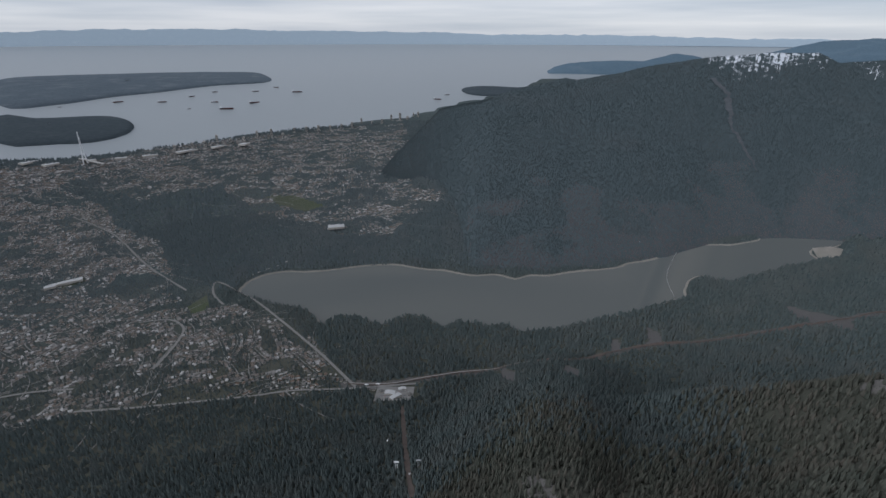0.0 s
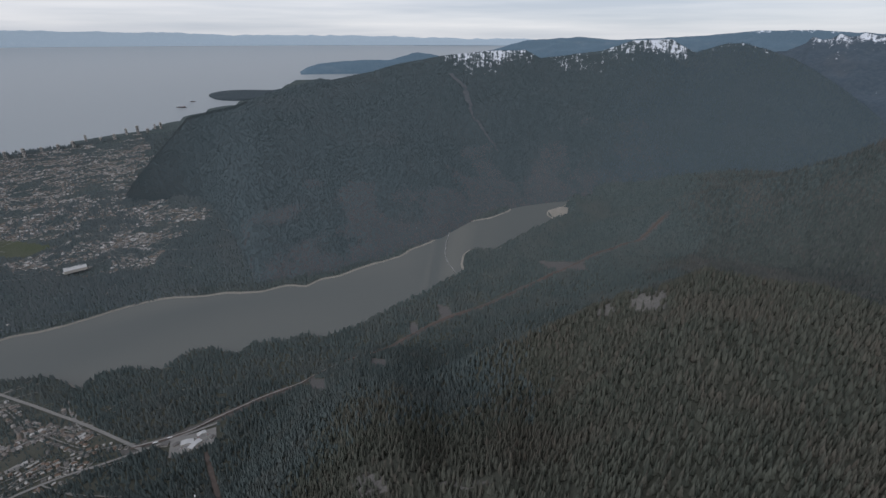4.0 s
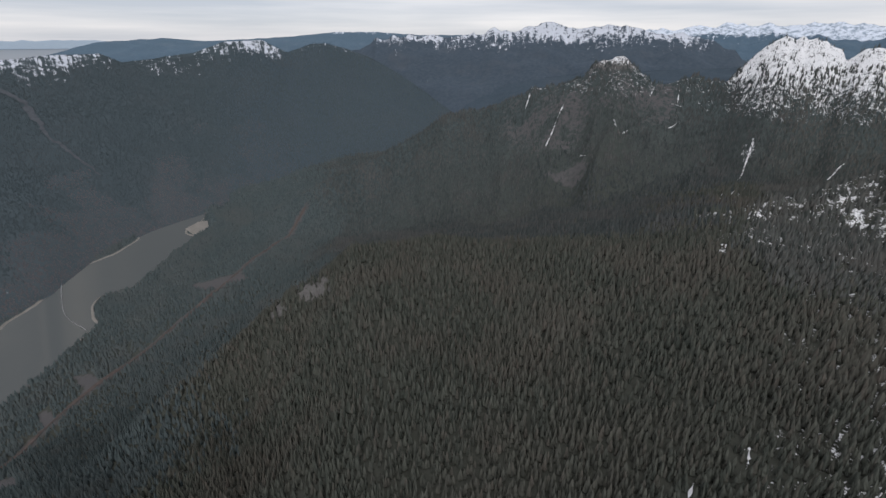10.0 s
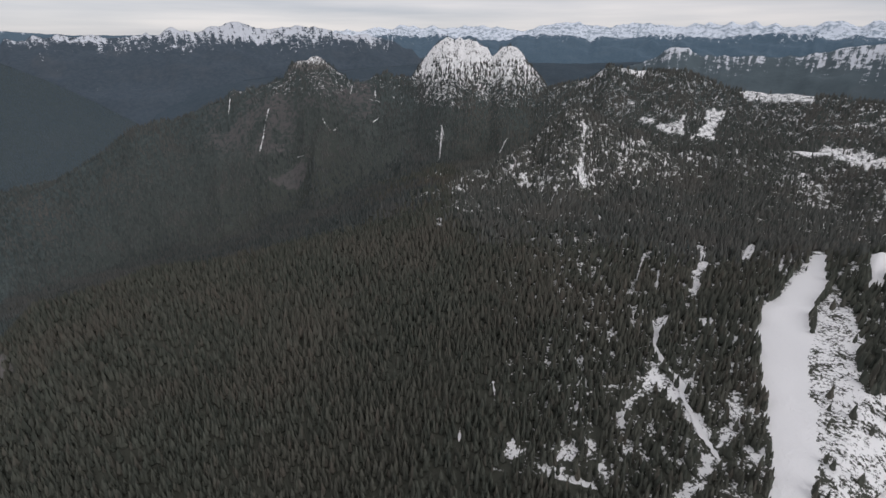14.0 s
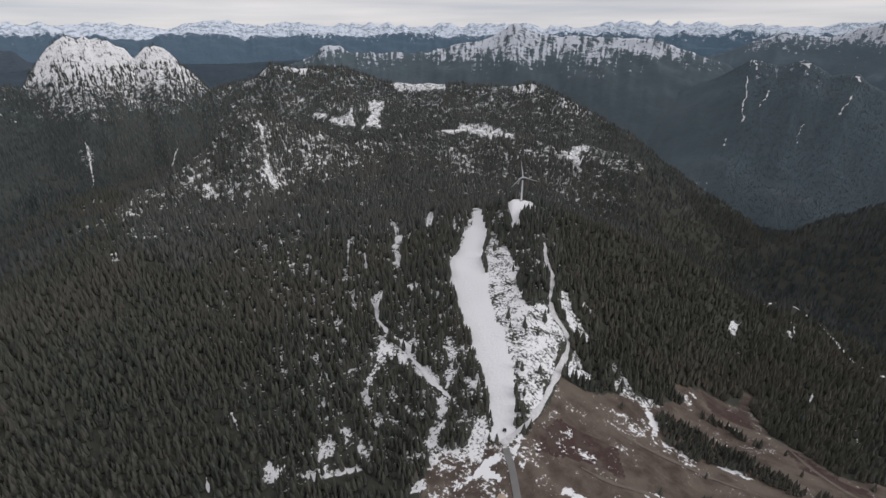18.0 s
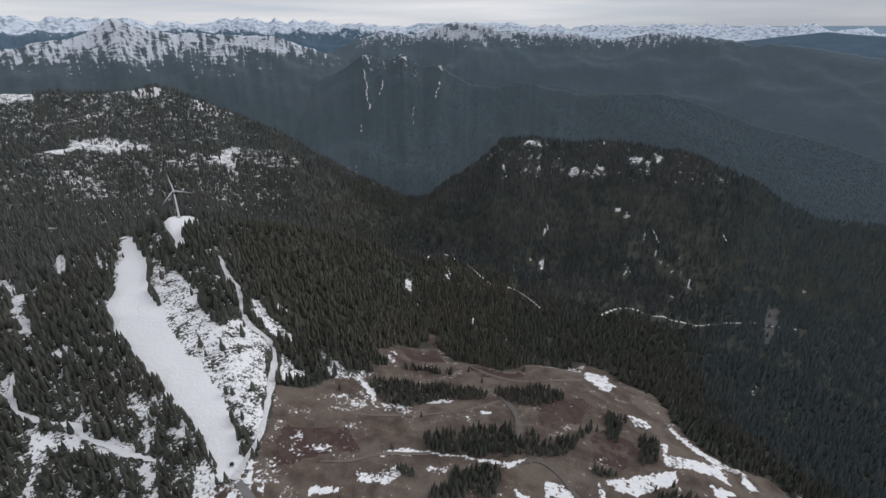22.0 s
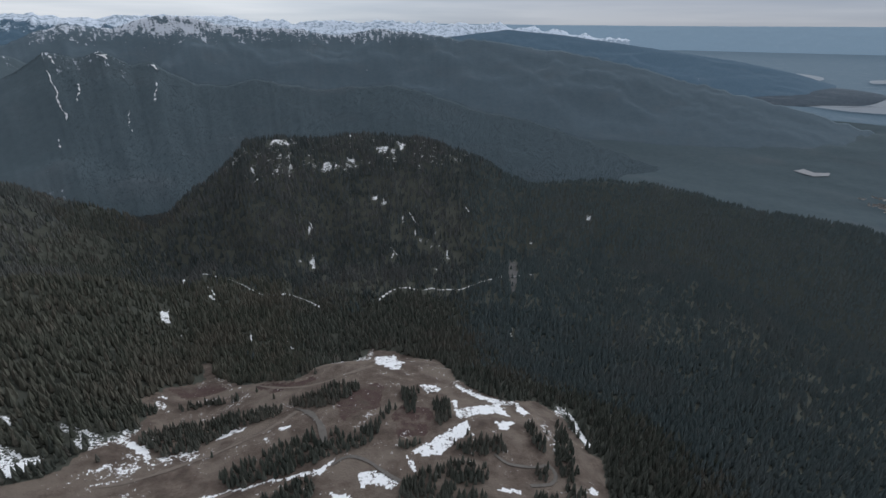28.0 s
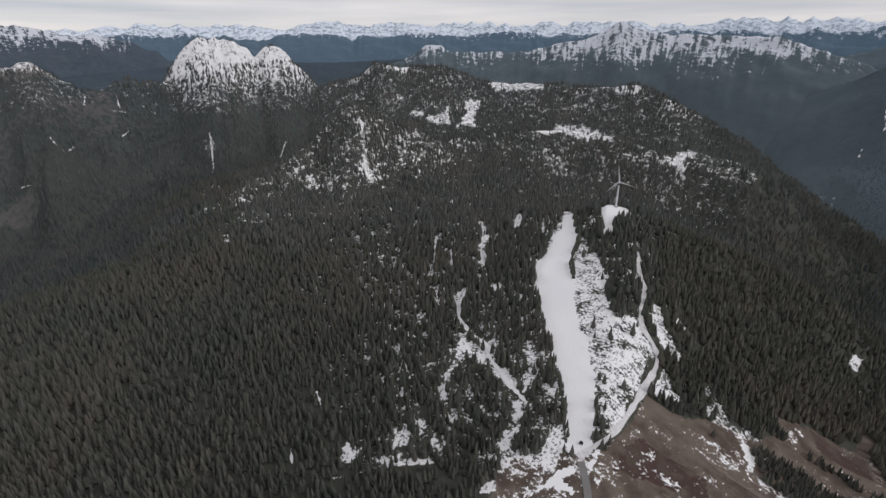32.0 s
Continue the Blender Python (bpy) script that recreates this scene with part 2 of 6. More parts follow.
def grain(n, l, where, scale, detail=4.0, rough=0.6):
    x = n.new("ShaderNodeTexNoise")
    x.inputs["Scale"].default_value, x.inputs["Detail"].default_value, x.inputs["Roughness"].default_value = scale, detail, rough
    l.new(where, x.inputs["Vector"])
    return x.outputs["Fac"]


def relief(n, l, b, h, strength, distance):
    x = n.new("ShaderNodeBump")
    x.inputs["Strength"].default_value, x.inputs["Distance"].default_value = strength, distance
    l.new(h, x.inputs["Height"])
    l.new(x.outputs[0], b.inputs["Normal"])


def place(n):
    return n.new("ShaderNodeTexCoord").outputs["Object"]


def plain(name, colour, rough=0.6, metal=0.0, vary=0.12, scale=0.6):
    m, n, l, b = mat(name, rough)
    g = grain(n, l, place(n), scale)
    l.new(mixed(n, l, g, tuple(c * (1 - vary) for c in colour), tuple(min(1, c * (1 + vary)) for c in colour)), b.inputs["Base Color"])
    b.inputs["Metallic"].default_value = metal
    return m


def foliage(name, dark, light, brown, brown_share=0.25):
    """Conifer needles: a tint for each tree, and drifts of brownish growth over the hillside."""
    m, n, l, b = mat(name, 0.95)
    b.inputs["Specular IOR Level"].default_value = 0.1
    isl = n.new("ShaderNodeNewGeometry").outputs["Random Per Island"]
    pos = n.new("ShaderNodeNewGeometry").outputs["Position"]
    c = mixed(n, l, isl, dark, light)
    drift = grain(n, l, pos, 0.0045, 5.0)
    own = sums(n, l, "FRACT", sums(n, l, "MULTIPLY", isl, 37.0), 0.0)
    f = sums(n, l, "ADD", sums(n, l, "MULTIPLY", step(n, l, drift, 0.42, 0.68), 0.5), sums(n, l, "MULTIPLY", step(n, l, own, 1 - brown_share, 1.0), 0.5), True)
    l.new(mixed(n, l, f, c, brown), b.inputs["Base Color"])
    relief(n, l, b, grain(n, l, pos, 0.55, 3.0), 0.8, 1.2)
    return m


def ground_material():
    m, n, l, b = mat("hillside_ground", 0.95)
    plan = attr(n, "plan", True)
    big, mid, tiny = grain(n, l, plan, 6.0, 6.0), grain(n, l, plan, 45.0, 6.0), grain(n, l, plan, 210.0, 4.0, 0.7)
    c = mixed(n, l, big, (0.054, 0.058, 0.046), (0.072, 0.073, 0.058))
    # far canopy colour, made bluer and lighter so that it includes haze
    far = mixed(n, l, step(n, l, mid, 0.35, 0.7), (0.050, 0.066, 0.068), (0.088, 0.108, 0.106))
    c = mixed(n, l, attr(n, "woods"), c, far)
    field = mixed(n, l, step(n, l, mid, 0.3, 0.7), (0.078, 0.060, 0.048), (0.158, 0.126, 0.100))
    field = mixed(n, l, sums(n, l, "MULTIPLY", step(n, l, tiny, 0.4, 0.7), 0.5), field, (0.070, 0.046, 0.038))
    field = mixed(n, l, sums(n, l, "MULTIPLY", step(n, l, grain(n, l, plan, 13.0, 5.0), 0.45, 0.62), 0.65), field, mixed(n, l, tiny, (0.150, 0.122, 0.098), (0.225, 0.186, 0.150)))
    c = mixed(n, l, step(n, l, attr(n, "meadow"), 0.35, 0.6), c, field)
    heath = mixed(n, l, tiny, (0.046, 0.028, 0.025), (0.098, 0.064, 0.055))
    c = mixed(n, l, step(n, l, sums(n, l, "ADD", attr(n, "heath"), sums(n, l, "MULTIPLY", sums(n, l, "SUBTRACT", mid, 0.5), 1.2)), 0.4, 0.65), c, heath)
    scree = mixed(n, l, tiny, (0.082, 0.080, 0.080), (0.128, 0.121, 0.118))
    c = mixed(n, l, step(n, l, sums(n, l, "ADD", attr(n, "scar"), sums(n, l, "MULTIPLY", sums(n, l, "SUBTRACT", mid, 0.5), 1.0)), 0.4, 0.7), c, scree)
    rock = mixed(n, l, mid, (0.085, 0.08, 0.074), (0.20, 0.19, 0.178))
    c = mixed(n, l, step(n, l, sums(n, l, "ADD", attr(n, "rock"), sums(n, l, "MULTIPLY", sums(n, l, "SUBTRACT", tiny, 0.5), 1.2)), 0.45, 0.7), c, rock)
    lawn = mixed(n, l, step(n, l, tiny, 0.35, 0.65), (0.052, 0.072, 0.042), (0.095, 0.105, 0.062))
    c = mixed(n, l, step(n, l, attr(n, "lawn"), 0.35, 0.6), c, lawn)
    street = mixed(n, l, step(n, l, tiny, 0.35, 0.65), (0.045, 0.05, 0.04), (0.16, 0.15, 0.14))
    c = mixed(n, l, sums(n, l, "MULTIPLY", attr(n, "town"), 0.35), c, street)
    snow_f = sums(n, l, "ADD", attr(n, "snow"), sums(n, l, "ADD", sums(n, l, "MULTIPLY", sums(n, l, "SUBTRACT", mid, 0.5), 1.0), sums(n, l, "MULTIPLY", sums(n, l, "SUBTRACT", tiny, 0.5), 1.3)))
    white = mixed(n, l, big, (0.865, 0.865, 0.862), (0.92, 0.918, 0.91))
    c = mixed(n, l, step(n, l, snow_f, 0.44, 0.56), c, white)
    l.new(c, b.inputs["Base Color"])
    relief(n, l, b, tiny, 0.8, 2.5)
    return m


def range_material(name, dark, light, bare, snowy=True, haze_glow=None):
    """Far mountains: forest, bare rock gullies and snow; air haze goes into the colours and the optional emission."""
    m, n, l, b = mat(name, 0.95)
    plan = attr(n, "plan", True)
    big, mid = grain(n, l, plan, 1.4, 7.0), grain(n, l, plan, 14.0, 6.0, 0.7)
    c = mixed(n, l, step(n, l, mid, 0.3, 0.7), dark, light)
    c = mixed(n, l, sums(n, l, "MULTIPLY", step(n, l, big, 0.5, 0.75), 0.6), c, bare)
    if snowy:
        s = sums(n, l, "ADD", attr(n, "snow"), sums(n, l, "ADD", sums(n, l, "MULTIPLY", sums(n, l, "SUBTRACT", mid, 0.5), 1.1), sums(n, l, "MULTIPLY", sums(n, l, "SUBTRACT", big, 0.5), 0.8)))
        streak = grain(n, l, attr(n, "fall", True), 24.0, 6.0, 0.65)
        s = sums(n, l, "ADD", s, sums(n, l, "MULTIPLY", sums(n, l, "SUBTRACT", streak, 0.5), 1.5))
        c = mixed(n, l, step(n, l, s, 0.42, 0.58), c, (0.64, 0.67, 0.72))
    l.new(c, b.inputs["Base Color"])
    relief(n, l, b, mid, 0.15, 10.0)
    # even emission stands in for the haze in front of the range
    if haze_glow:
        b.inputs["Emission Color"].default_value, b.inputs["Emission Strength"].default_value = (*haze_glow, 1), 1.0
    return m


def water_material(name, colour, rough, gloss=0.5):
    m, n, l, b = mat(name, rough)
    b.inputs["Base Color"].default_value = (*colour, 1)
    b.inputs["Specular IOR Level"].default_value = gloss
    x = n.new("ShaderNodeBump")
    x.inputs["Strength"].default_value, x.inputs["Distance"].default_value = 0.02, 1.0
    l.new(grain(n, l, attr(n, "plan", True), 30.0, 5.0), x.inputs["Height"])
    l.new(attr(n, "level", True), x.inputs["Normal"])
    l.new(x.outputs[0], b.inputs["Normal"])
    return m


GROUND = ground_material()
NEEDLES = foliage("conifer_needles", (0.060, 0.067, 0.056), (0.112, 0.118, 0.097), (0.128, 0.114, 0.095), 0.26)
# three copies of the needles for the valleys, bluer to stand for haze
NEEDLES_VALLEY = foliage("hazy_conifer_needles", (0.078, 0.099, 0.100), (0.104, 0.126, 0.124), (0.122, 0.130, 0.124), 0.14)
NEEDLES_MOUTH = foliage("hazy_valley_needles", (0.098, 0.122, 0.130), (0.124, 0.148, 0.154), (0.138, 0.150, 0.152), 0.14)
NEEDLES_DEEP = foliage("hazy_side_needles", (0.054, 0.064, 0.063), (0.098, 0.110, 0.105), (0.126, 0.120, 0.112), 0.2)
NEEDLES_HIGH = foliage("high_conifer_needles", (0.062, 0.070, 0.064), (0.136, 0.142, 0.130), (0.142, 0.133, 0.119), 0.3)
# copy of the needles with a sunlit warmth put into the colour
NEEDLES_OLIVE = foliage("sunlit_conifer_needles", (0.062, 0.067, 0.053), (0.116, 0.118, 0.092), (0.134, 0.116, 0.092), 0.28)
BARK = plain("bark", (0.09, 0.07, 0.055), 0.95)
GRAVEL = plain("gravel", (0.27, 0.26, 0.25), 0.95, vary=0.3, scale=0.25)
SNOWY_GRAVEL = plain("snowy_gravel", (0.66, 0.65, 0.64), 0.95, vary=0.45, scale=0.16)
ASPHALT = plain("worn_asphalt", (0.20, 0.195, 0.185), 0.9, vary=0.2, scale=0.05)
TRACK_GRIT = plain("track_grit", (0.135, 0.122, 0.108), 0.95, vary=0.3, scale=0.12)
EARTH = plain("cleared_earth", (0.100, 0.080, 0.070), 0.95, vary=0.45, scale=0.04)
PATH_EARTH = plain("trodden_earth", (0.165, 0.136, 0.112), 0.95, vary=0.4, scale=0.1)
SNOW_MAT = plain("packed_snow", (0.82, 0.82, 0.815), 0.7, vary=0.07, scale=0.1)
SAND = plain("pale_shore_gravel", (0.23, 0.215, 0.19), 0.95, vary=0.3, scale=0.03)
WHITE = plain("white_paint", (0.78, 0.79, 0.80), 0.45, vary=0.04)
STEEL = plain("galvanised_steel", (0.42, 0.43, 0.44), 0.5, 0.6)
GLASS = plain("dark_glass", (0.03, 0.04, 0.05), 0.1, 0.0, 0.1)
CONCRETE = plain("concrete", (0.38, 0.37, 0.35), 0.9, vary=0.2, scale=0.08)
TIMBER = plain("weathered_log", (0.33, 0.30, 0.26), 0.9)
BRICKISH = plain("red_hull_paint", (0.16, 0.06, 0.05), 0.6)
HULL = plain("black_hull_paint", (0.03, 0.033, 0.04), 0.6)
ROOF_PALE = plain("pale_flat_roof", (0.42, 0.42, 0.42), 0.8, vary=0.2, scale=0.05)
ROOF_DARK = plain("grey_shingles", (0.13, 0.125, 0.12), 0.9, vary=0.3, scale=0.2)
ROOF_BROWN = plain("brown_shingles", (0.15, 0.11, 0.085), 0.9, vary=0.3, scale=0.2)
ROOF_BLUE = plain("blue_steel_roof", (0.18, 0.24, 0.30), 0.5, vary=0.1)
STUCCO = plain("pale_house_wall", (0.46, 0.43, 0.39), 0.9, vary=0.25, scale=0.02)
LAKE_WATER = water_material("lake_water", (0.066, 0.073, 0.066), 0.03, 1.0)
# pale base colour holds the sky's reflection, which the drawn-in sea lacks
SEA_WATER = water_material("sea_water", (0.335, 0.365, 0.385), 0.45)

# ---- plan ----
# outlines and lines on the ground, in metres east and north of the point under the camera
RUN, BROKEN, THIN, DRIFT, GLADE, SPECK, SNOW, PATCHY, MEADOW, HEATH, CLUMPS, TRACK, PATH, TRAIL, GULLY, SCAR, CRAG, LAKE, BOOM, SHORE, CUT, CLEARING, LOT, TOWN, GREEN, ROAD, COAST, HEADLAND, INLET, QUARRY, SHIPS, SPOTS, DAM, RISE = ([] for _ in range(34))


def outline(kind, *points):
    kind.append(points)


outline(RUN, (853, -997), (782, -911), (759, -854), (698, -777), (681, -723), (648, -681), (600, -638), (560, -615), (518, -576), (482, -553), (450, -530), (413, -507), (386, -483), (367, -469), (344, -445), (322, -424), (309, -410), (299, -406), (289, -415), (291, -433), (300, -450), (327, -480), (348, -505), (370, -531), (401, -558), (436, -585), (476, -616), (505, -636), (542, -681), (576, -715), (621, -751), (648, -794), (682, -846), (740, -906), (800, -963))
outline(RUN, (752, -990), (727, -1031), (695, -1038), (666, -1027), (678, -1001), (688, -983), (670, -954), (648, -930), (658, -918), (634, -876), (677, -925), (709, -963), (734, -986))
outline(RUN, (297, -317), (289, -356), (294, -374), (285, -395), (277, -389), (283, -373), (258, -369), (284, -361), (292, -337))
outline(BROKEN, (677, -861), (607, -823), (533, -759), (493, -708), (430, -656), (424, -703), (404, -701), (371, -677), (357, -664), (338, -615), (322, -572), (308, -534), (293, -503), (292, -471), (321, -485), (346, -506), (370, -531), (401, -558), (436, -585), (476, -616), (505, -636), (542, -681), (593, -736), (648, -794))
outline(BROKEN, (338, -663), (323, -656), (306, -636), (286, -639), (276, -621), (289, -606), (307, -592), (318, -607))
outline(BROKEN, (448, -778), (431, -788), (402, -761), (373, -744), (338, -726), (331, -702), (359, -698), (399, -723))
outline(BROKEN, (153, -453), (133, -460), (108, -481), (94, -460), (115, -440), (144, -443))
outline(THIN, (297, -715), (270, -704), (240, -674), (214, -673), (217, -655), (249, -660), (275, -682))
outline(THIN, (208, -614), (194, -637), (176, -614), (171, -590), (195, -584))
outline(THIN, (271, -476), (252, -507), (224, -459), (239, -454))
outline(THIN, (170, -623), (144, -613), (108, -604), (113, -592), (140, -586), (157, -600))
outline(THIN, (231, -495), (196, -493), (161, -489), (162, -474), (189, -479), (224, -481))
outline(THIN, (-99, -929), (-142, -964), (-209, -999), (-249, -1028), (-233, -979), (-121, -778))
outline(THIN, (271, -678), (222, -682), (194, -704), (191, -668), (234, -645), (263, -652))
outline(THIN, (216, -624), (162, -596), (191, -577), (213, -599))
outline(THIN, (163, -604), (114, -620), (110, -592), (142, -585))
outline(THIN, (193, -820), (168, -816), (164, -758), (179, -762))
outline(THIN, (64, -482), (46, -489), (43, -474), (54, -469))
outline(THIN, (-454, -564), (-511, -591), (-480, -540), (-452, -533))
outline(THIN, (-406, -525), (-400, -489), (-375, -441), (-358, -437), (-374, -471))
outline(DRIFT, (404, -811), (389, -808), (365, -800), (374, -792), (390, -789))
outline(DRIFT, (197, -655), (184, -634), (162, -609), (167, -629), (182, -647), (193, -657))
outline(DRIFT, (269, -406), (278, -438), (281, -429), (276, -412))
outline(DRIFT, (259, -399), (257, -408), (247, -405), (247, -396))
outline(DRIFT, (208, -415), (198, -420), (174, -427), (162, -425), (173, -419), (193, -412), (203, -409))
outline(DRIFT, (137, -494), (106, -515), (67, -514), (32, -511), (-10, -508), (-41, -510), (-67, -520), (-40, -496), (-10, -501), (32, -505), (67, -506), (100, -499), (132, -488))
outline(DRIFT, (-46, -463), (-66, -447), (-78, -433), (-65, -435), (-49, -452))
outline(DRIFT, (-105, -471), (-125, -463), (-129, -443), (-110, -439), (-106, -454))
outline(DRIFT, (-240, -979), (-287, -978), (-257, -791), (-225, -735), (-203, -754), (-188, -763))
outline(DRIFT, (-238, -672), (-258, -672), (-277, -655), (-260, -634), (-243, -634))
outline(DRIFT, (-273, -604), (-284, -608), (-275, -574), (-312, -577), (-346, -573), (-346, -538), (-347, -531), (-331, -543), (-298, -545), (-257, -536))
outline(DRIFT, (-311, -518), (-347, -514), (-319, -492), (-309, -495))
outline(DRIFT, (-159, -491), (-204, -510), (-240, -523), (-272, -533), (-266, -511), (-249, -502), (-225, -489), (-206, -476), (-188, -479), (-174, -482))
outline(DRIFT, (-155, -488), (-161, -474), (-163, -455), (-155, -451), (-152, -466))
outline(DRIFT, (-388, -591), (-391, -571), (-392, -545), (-374, -533), (-372, -554))
outline(DRIFT, (-305, -677), (-321, -643), (-336, -611), (-364, -591), (-385, -586), (-372, -570), (-345, -571), (-323, -602), (-308, -635))
outline(DRIFT, (200, -648), (186, -646), (167, -620), (163, -601), (176, -620))
outline(DRIFT, (91, -653), (64, -662), (39, -652), (62, -642), (87, -637))
outline(DRIFT, (-44, -634), (-50, -621), (-55, -604), (-52, -604), (-46, -621))
outline(DRIFT, (2, -623), (-16, -623), (-16, -610), (-1, -612))
outline(DRIFT, (-501, -579), (-483, -531), (-472, -496), (-451, -449), (-433, -438), (-444, -470), (-460, -515), (-477, -553))
outline(DRIFT, (-374, -372), (-391, -365), (-379, -354), (-369, -363))
outline(DRIFT, (-243, -395), (-277, -385), (-269, -379), (-241, -387))
outline(DRIFT, (-84, -480), (-106, -477), (-119, -460), (-126, -445), (-108, -446), (-84, -452), (-81, -462))
outline(GLADE, (704, -518), (711, -543), (708, -550), (685, -521), (655, -489), (669, -493))
outline(GLADE, (602, -451), (591, -460), (554, -453), (538, -464), (505, -446), (510, -432), (536, -437), (556, -430), (540, -407), (520, -376), (491, -341), (502, -339), (541, -382), (570, -418))
outline(GLADE, (514, -448), (485, -452), (449, -447), (428, -431), (446, -425), (474, -428))
outline(GLADE, (499, -520), (484, -528), (450, -487), (428, -457), (422, -435), (449, -460), (460, -481))
outline(GLADE, (423, -424), (407, -427), (384, -391), (356, -355), (359, -342), (369, -349), (382, -374), (402, -398))
outline(GLADE, (409, -433), (381, -423), (366, -412), (379, -412))
outline(GLADE, (360, -417), (346, -426), (330, -419), (315, -417), (317, -402), (312, -384), (316, -371), (326, -377))
outline(GLADE, (364, -342), (342, -351), (333, -331), (339, -321))
outline(GLADE, (451, -207), (447, -225), (429, -246), (413, -269), (396, -264), (410, -248), (425, -226), (436, -202))
outline(GLADE, (481, -248), (486, -269), (472, -268), (450, -248), (447, -229))
outline(GLADE, (500, -178), (508, -194), (489, -187), (474, -194), (462, -172), (473, -164))
outline(GLADE, (445, -289), (423, -295), (404, -288), (404, -279), (426, -279))
outline(GLADE, (339, -286), (332, -309), (317, -302), (319, -287))
outline(GLADE, (1006, -801), (987, -831), (901, -768), (837, -707), (768, -654), (767, -637), (833, -683), (829, -666), (891, -737), (944, -780))
outline(GLADE, (947, -910), (975, -957), (878, -855), (860, -829))
outline(GLADE, (685, -584), (682, -612), (684, -634), (664, -610), (666, -585))
outline(GLADE, (414, -467), (390, -479), (370, -467), (370, -454), (401, -459))
outline(GLADE, (496, -299), (474, -298), (451, -285), (449, -274), (471, -281))
outline(SPECK, (-183, -2276, 36, 29), (-612, -2160, 26, 34), (-706, -2164, 21, 28), (-352, -2128, 25, 32), (-463, -2116, 27, 22), (-207, -2188, 10, 33), (-61, -2156, 7, 38), (-62, -2069, 7, 21), (-501, -1917, 16, 25), (-532, -1882, 11, 39), (-613, -1734, 8, 46), (-619, -1695, 12, 18), (-652, -1667, 16, 31), (-713, -1636, 10, 18), (-202, -1695, 12, 60), (-155, -1699, 10, 21), (-313, -1892, 7, 19), (-485, -1625, 8, 21), (-214, -1831, 6, 23), (-1495, -1774, 13, 29), (-1122, -1537, 11, 19), (-664, -1050, 7, 25), (-724, -1109, 6, 13), (126, -1431, 8, 29))
outline(SPECK, (-699, -1111, 4, 12), (-737, -1128, 3, 9), (-751, -1129, 3, 6), (-784, -1102, 3, 6), (-638, -1056, 3, 9), (-1121, -1542, 7, 12), (-1172, -1743, 5, 22), (-1174, -1718, 4, 14), (-1168, -1763, 4, 10), (-700, -1717, 9, 22), (-698, -1674, 6, 14))
outline(SPECK, (224, -1262, 9, 38), (42, -1157, 4, 12), (-49, -1065, 4, 16), (183, -1174, 4, 15), (-620, -1540, 6, 21), (-581, -1794, 6, 28), (-393, -2100, 12, 16), (-280, -2166, 10, 16), (86, -1291, 4, 13), (-658, -2141, 10, 22), (-482, -1993, 7, 15), (-362, -1753, 6, 18), (-206, -2137, 7, 21), (-1162, -1722, 7, 21))
outline(SNOW, (2380, -1443), (2313, -1485), (2270, -1466), (2199, -1543), (2293, -1631), (2299, -1655), (2191, -1566), (2126, -1532), (2154, -1474), (2225, -1453), (2332, -1425))
outline(SNOW, (2266, -1726), (2303, -1796), (2263, -1833), (2192, -1774), (2163, -1712), (2074, -1662), (2100, -1597), (2111, -1550), (2153, -1627), (2197, -1692))
outline(SNOW, (2365, -1973), (2440, -2450), (2370, -2460), (2043, -2107), (2147, -2021), (2284, -1948))
outline(SNOW, (1689, -1705), (1776, -1936), (1676, -2020), (1486, -2030), (1330, -1821), (1413, -1826), (1469, -1776), (1571, -1774), (1646, -1700))
outline(SNOW, (1112, -1856), (1229, -2133), (1180, -2214), (1174, -2119), (981, -1789), (1036, -1840))
outline(SNOW, (899, -1054), (845, -1014), (764, -923), (704, -855), (651, -795), (622, -747), (573, -698), (522, -655), (478, -618), (436, -589), (386, -546), (346, -506), (311, -465), (285, -427), (286, -408), (305, -417), (337, -450), (374, -490), (418, -523), (499, -568), (562, -615), (632, -668), (683, -719), (699, -761), (748, -830), (793, -900))
outline(SNOW, (228, -1267), (221, -1319), (209, -1278), (220, -1244))
outline(SNOW, (1743, -604), (1723, -635), (1694, -621), (1706, -592))
outline(SNOW, (1356, -216), (1372, -242), (1292, -233), (1298, -211))
outline(PATCHY, (2849, -458), (2804, -514), (2698, -485), (2740, -445))
outline(PATCHY, (988, -948), (928, -915), (876, -847))
outline(MEADOW, (310, -579), (285, -591), (262, -606), (253, -632), (191, -690), (192, -735), (206, -804), (175, -869), (122, -914), (132, -1005), (116, -1009), (103, -927), (54, -832), (-35, -773), (-68, -786), (-242, -1026), (-291, -996), (-370, -903), (-318, -686), (-341, -623), (-372, -589), (-439, -594), (-466, -551), (-432, -436), (-444, -424), (-392, -347), (-335, -277), (-140, -256), (50, -378), (151, -286), (265, -338), (284, -409), (279, -431), (281, -474), (290, -513))
outline(HEATH, (273, -472), (270, -504), (245, -519), (216, -533), (188, -530), (167, -510), (156, -487), (183, -485), (206, -473), (231, -449), (256, -432))
outline(HEATH, (174, -863), (107, -893), (78, -836), (100, -825), (154, -813))
outline(HEATH, (31, -803), (-45, -765), (-87, -762), (-54, -736), (8, -748))
outline(HEATH, (-162, -572), (-189, -610), (-227, -588), (-219, -532), (-191, -517), (-156, -524))
outline(HEATH, (-87, -663), (-170, -696), (-181, -680), (-153, -609), (-116, -602), (-88, -585))
outline(CLUMPS, (187, -671), (146, -702), (88, -712), (27, -700), (-12, -684), (-7, -655), (44, -659), (90, -644), (114, -619), (148, -612), (170, -635), (185, -652))
outline(CLUMPS, (150, -776), (108, -794), (60, -783), (56, -760), (106, -779), (146, -763))
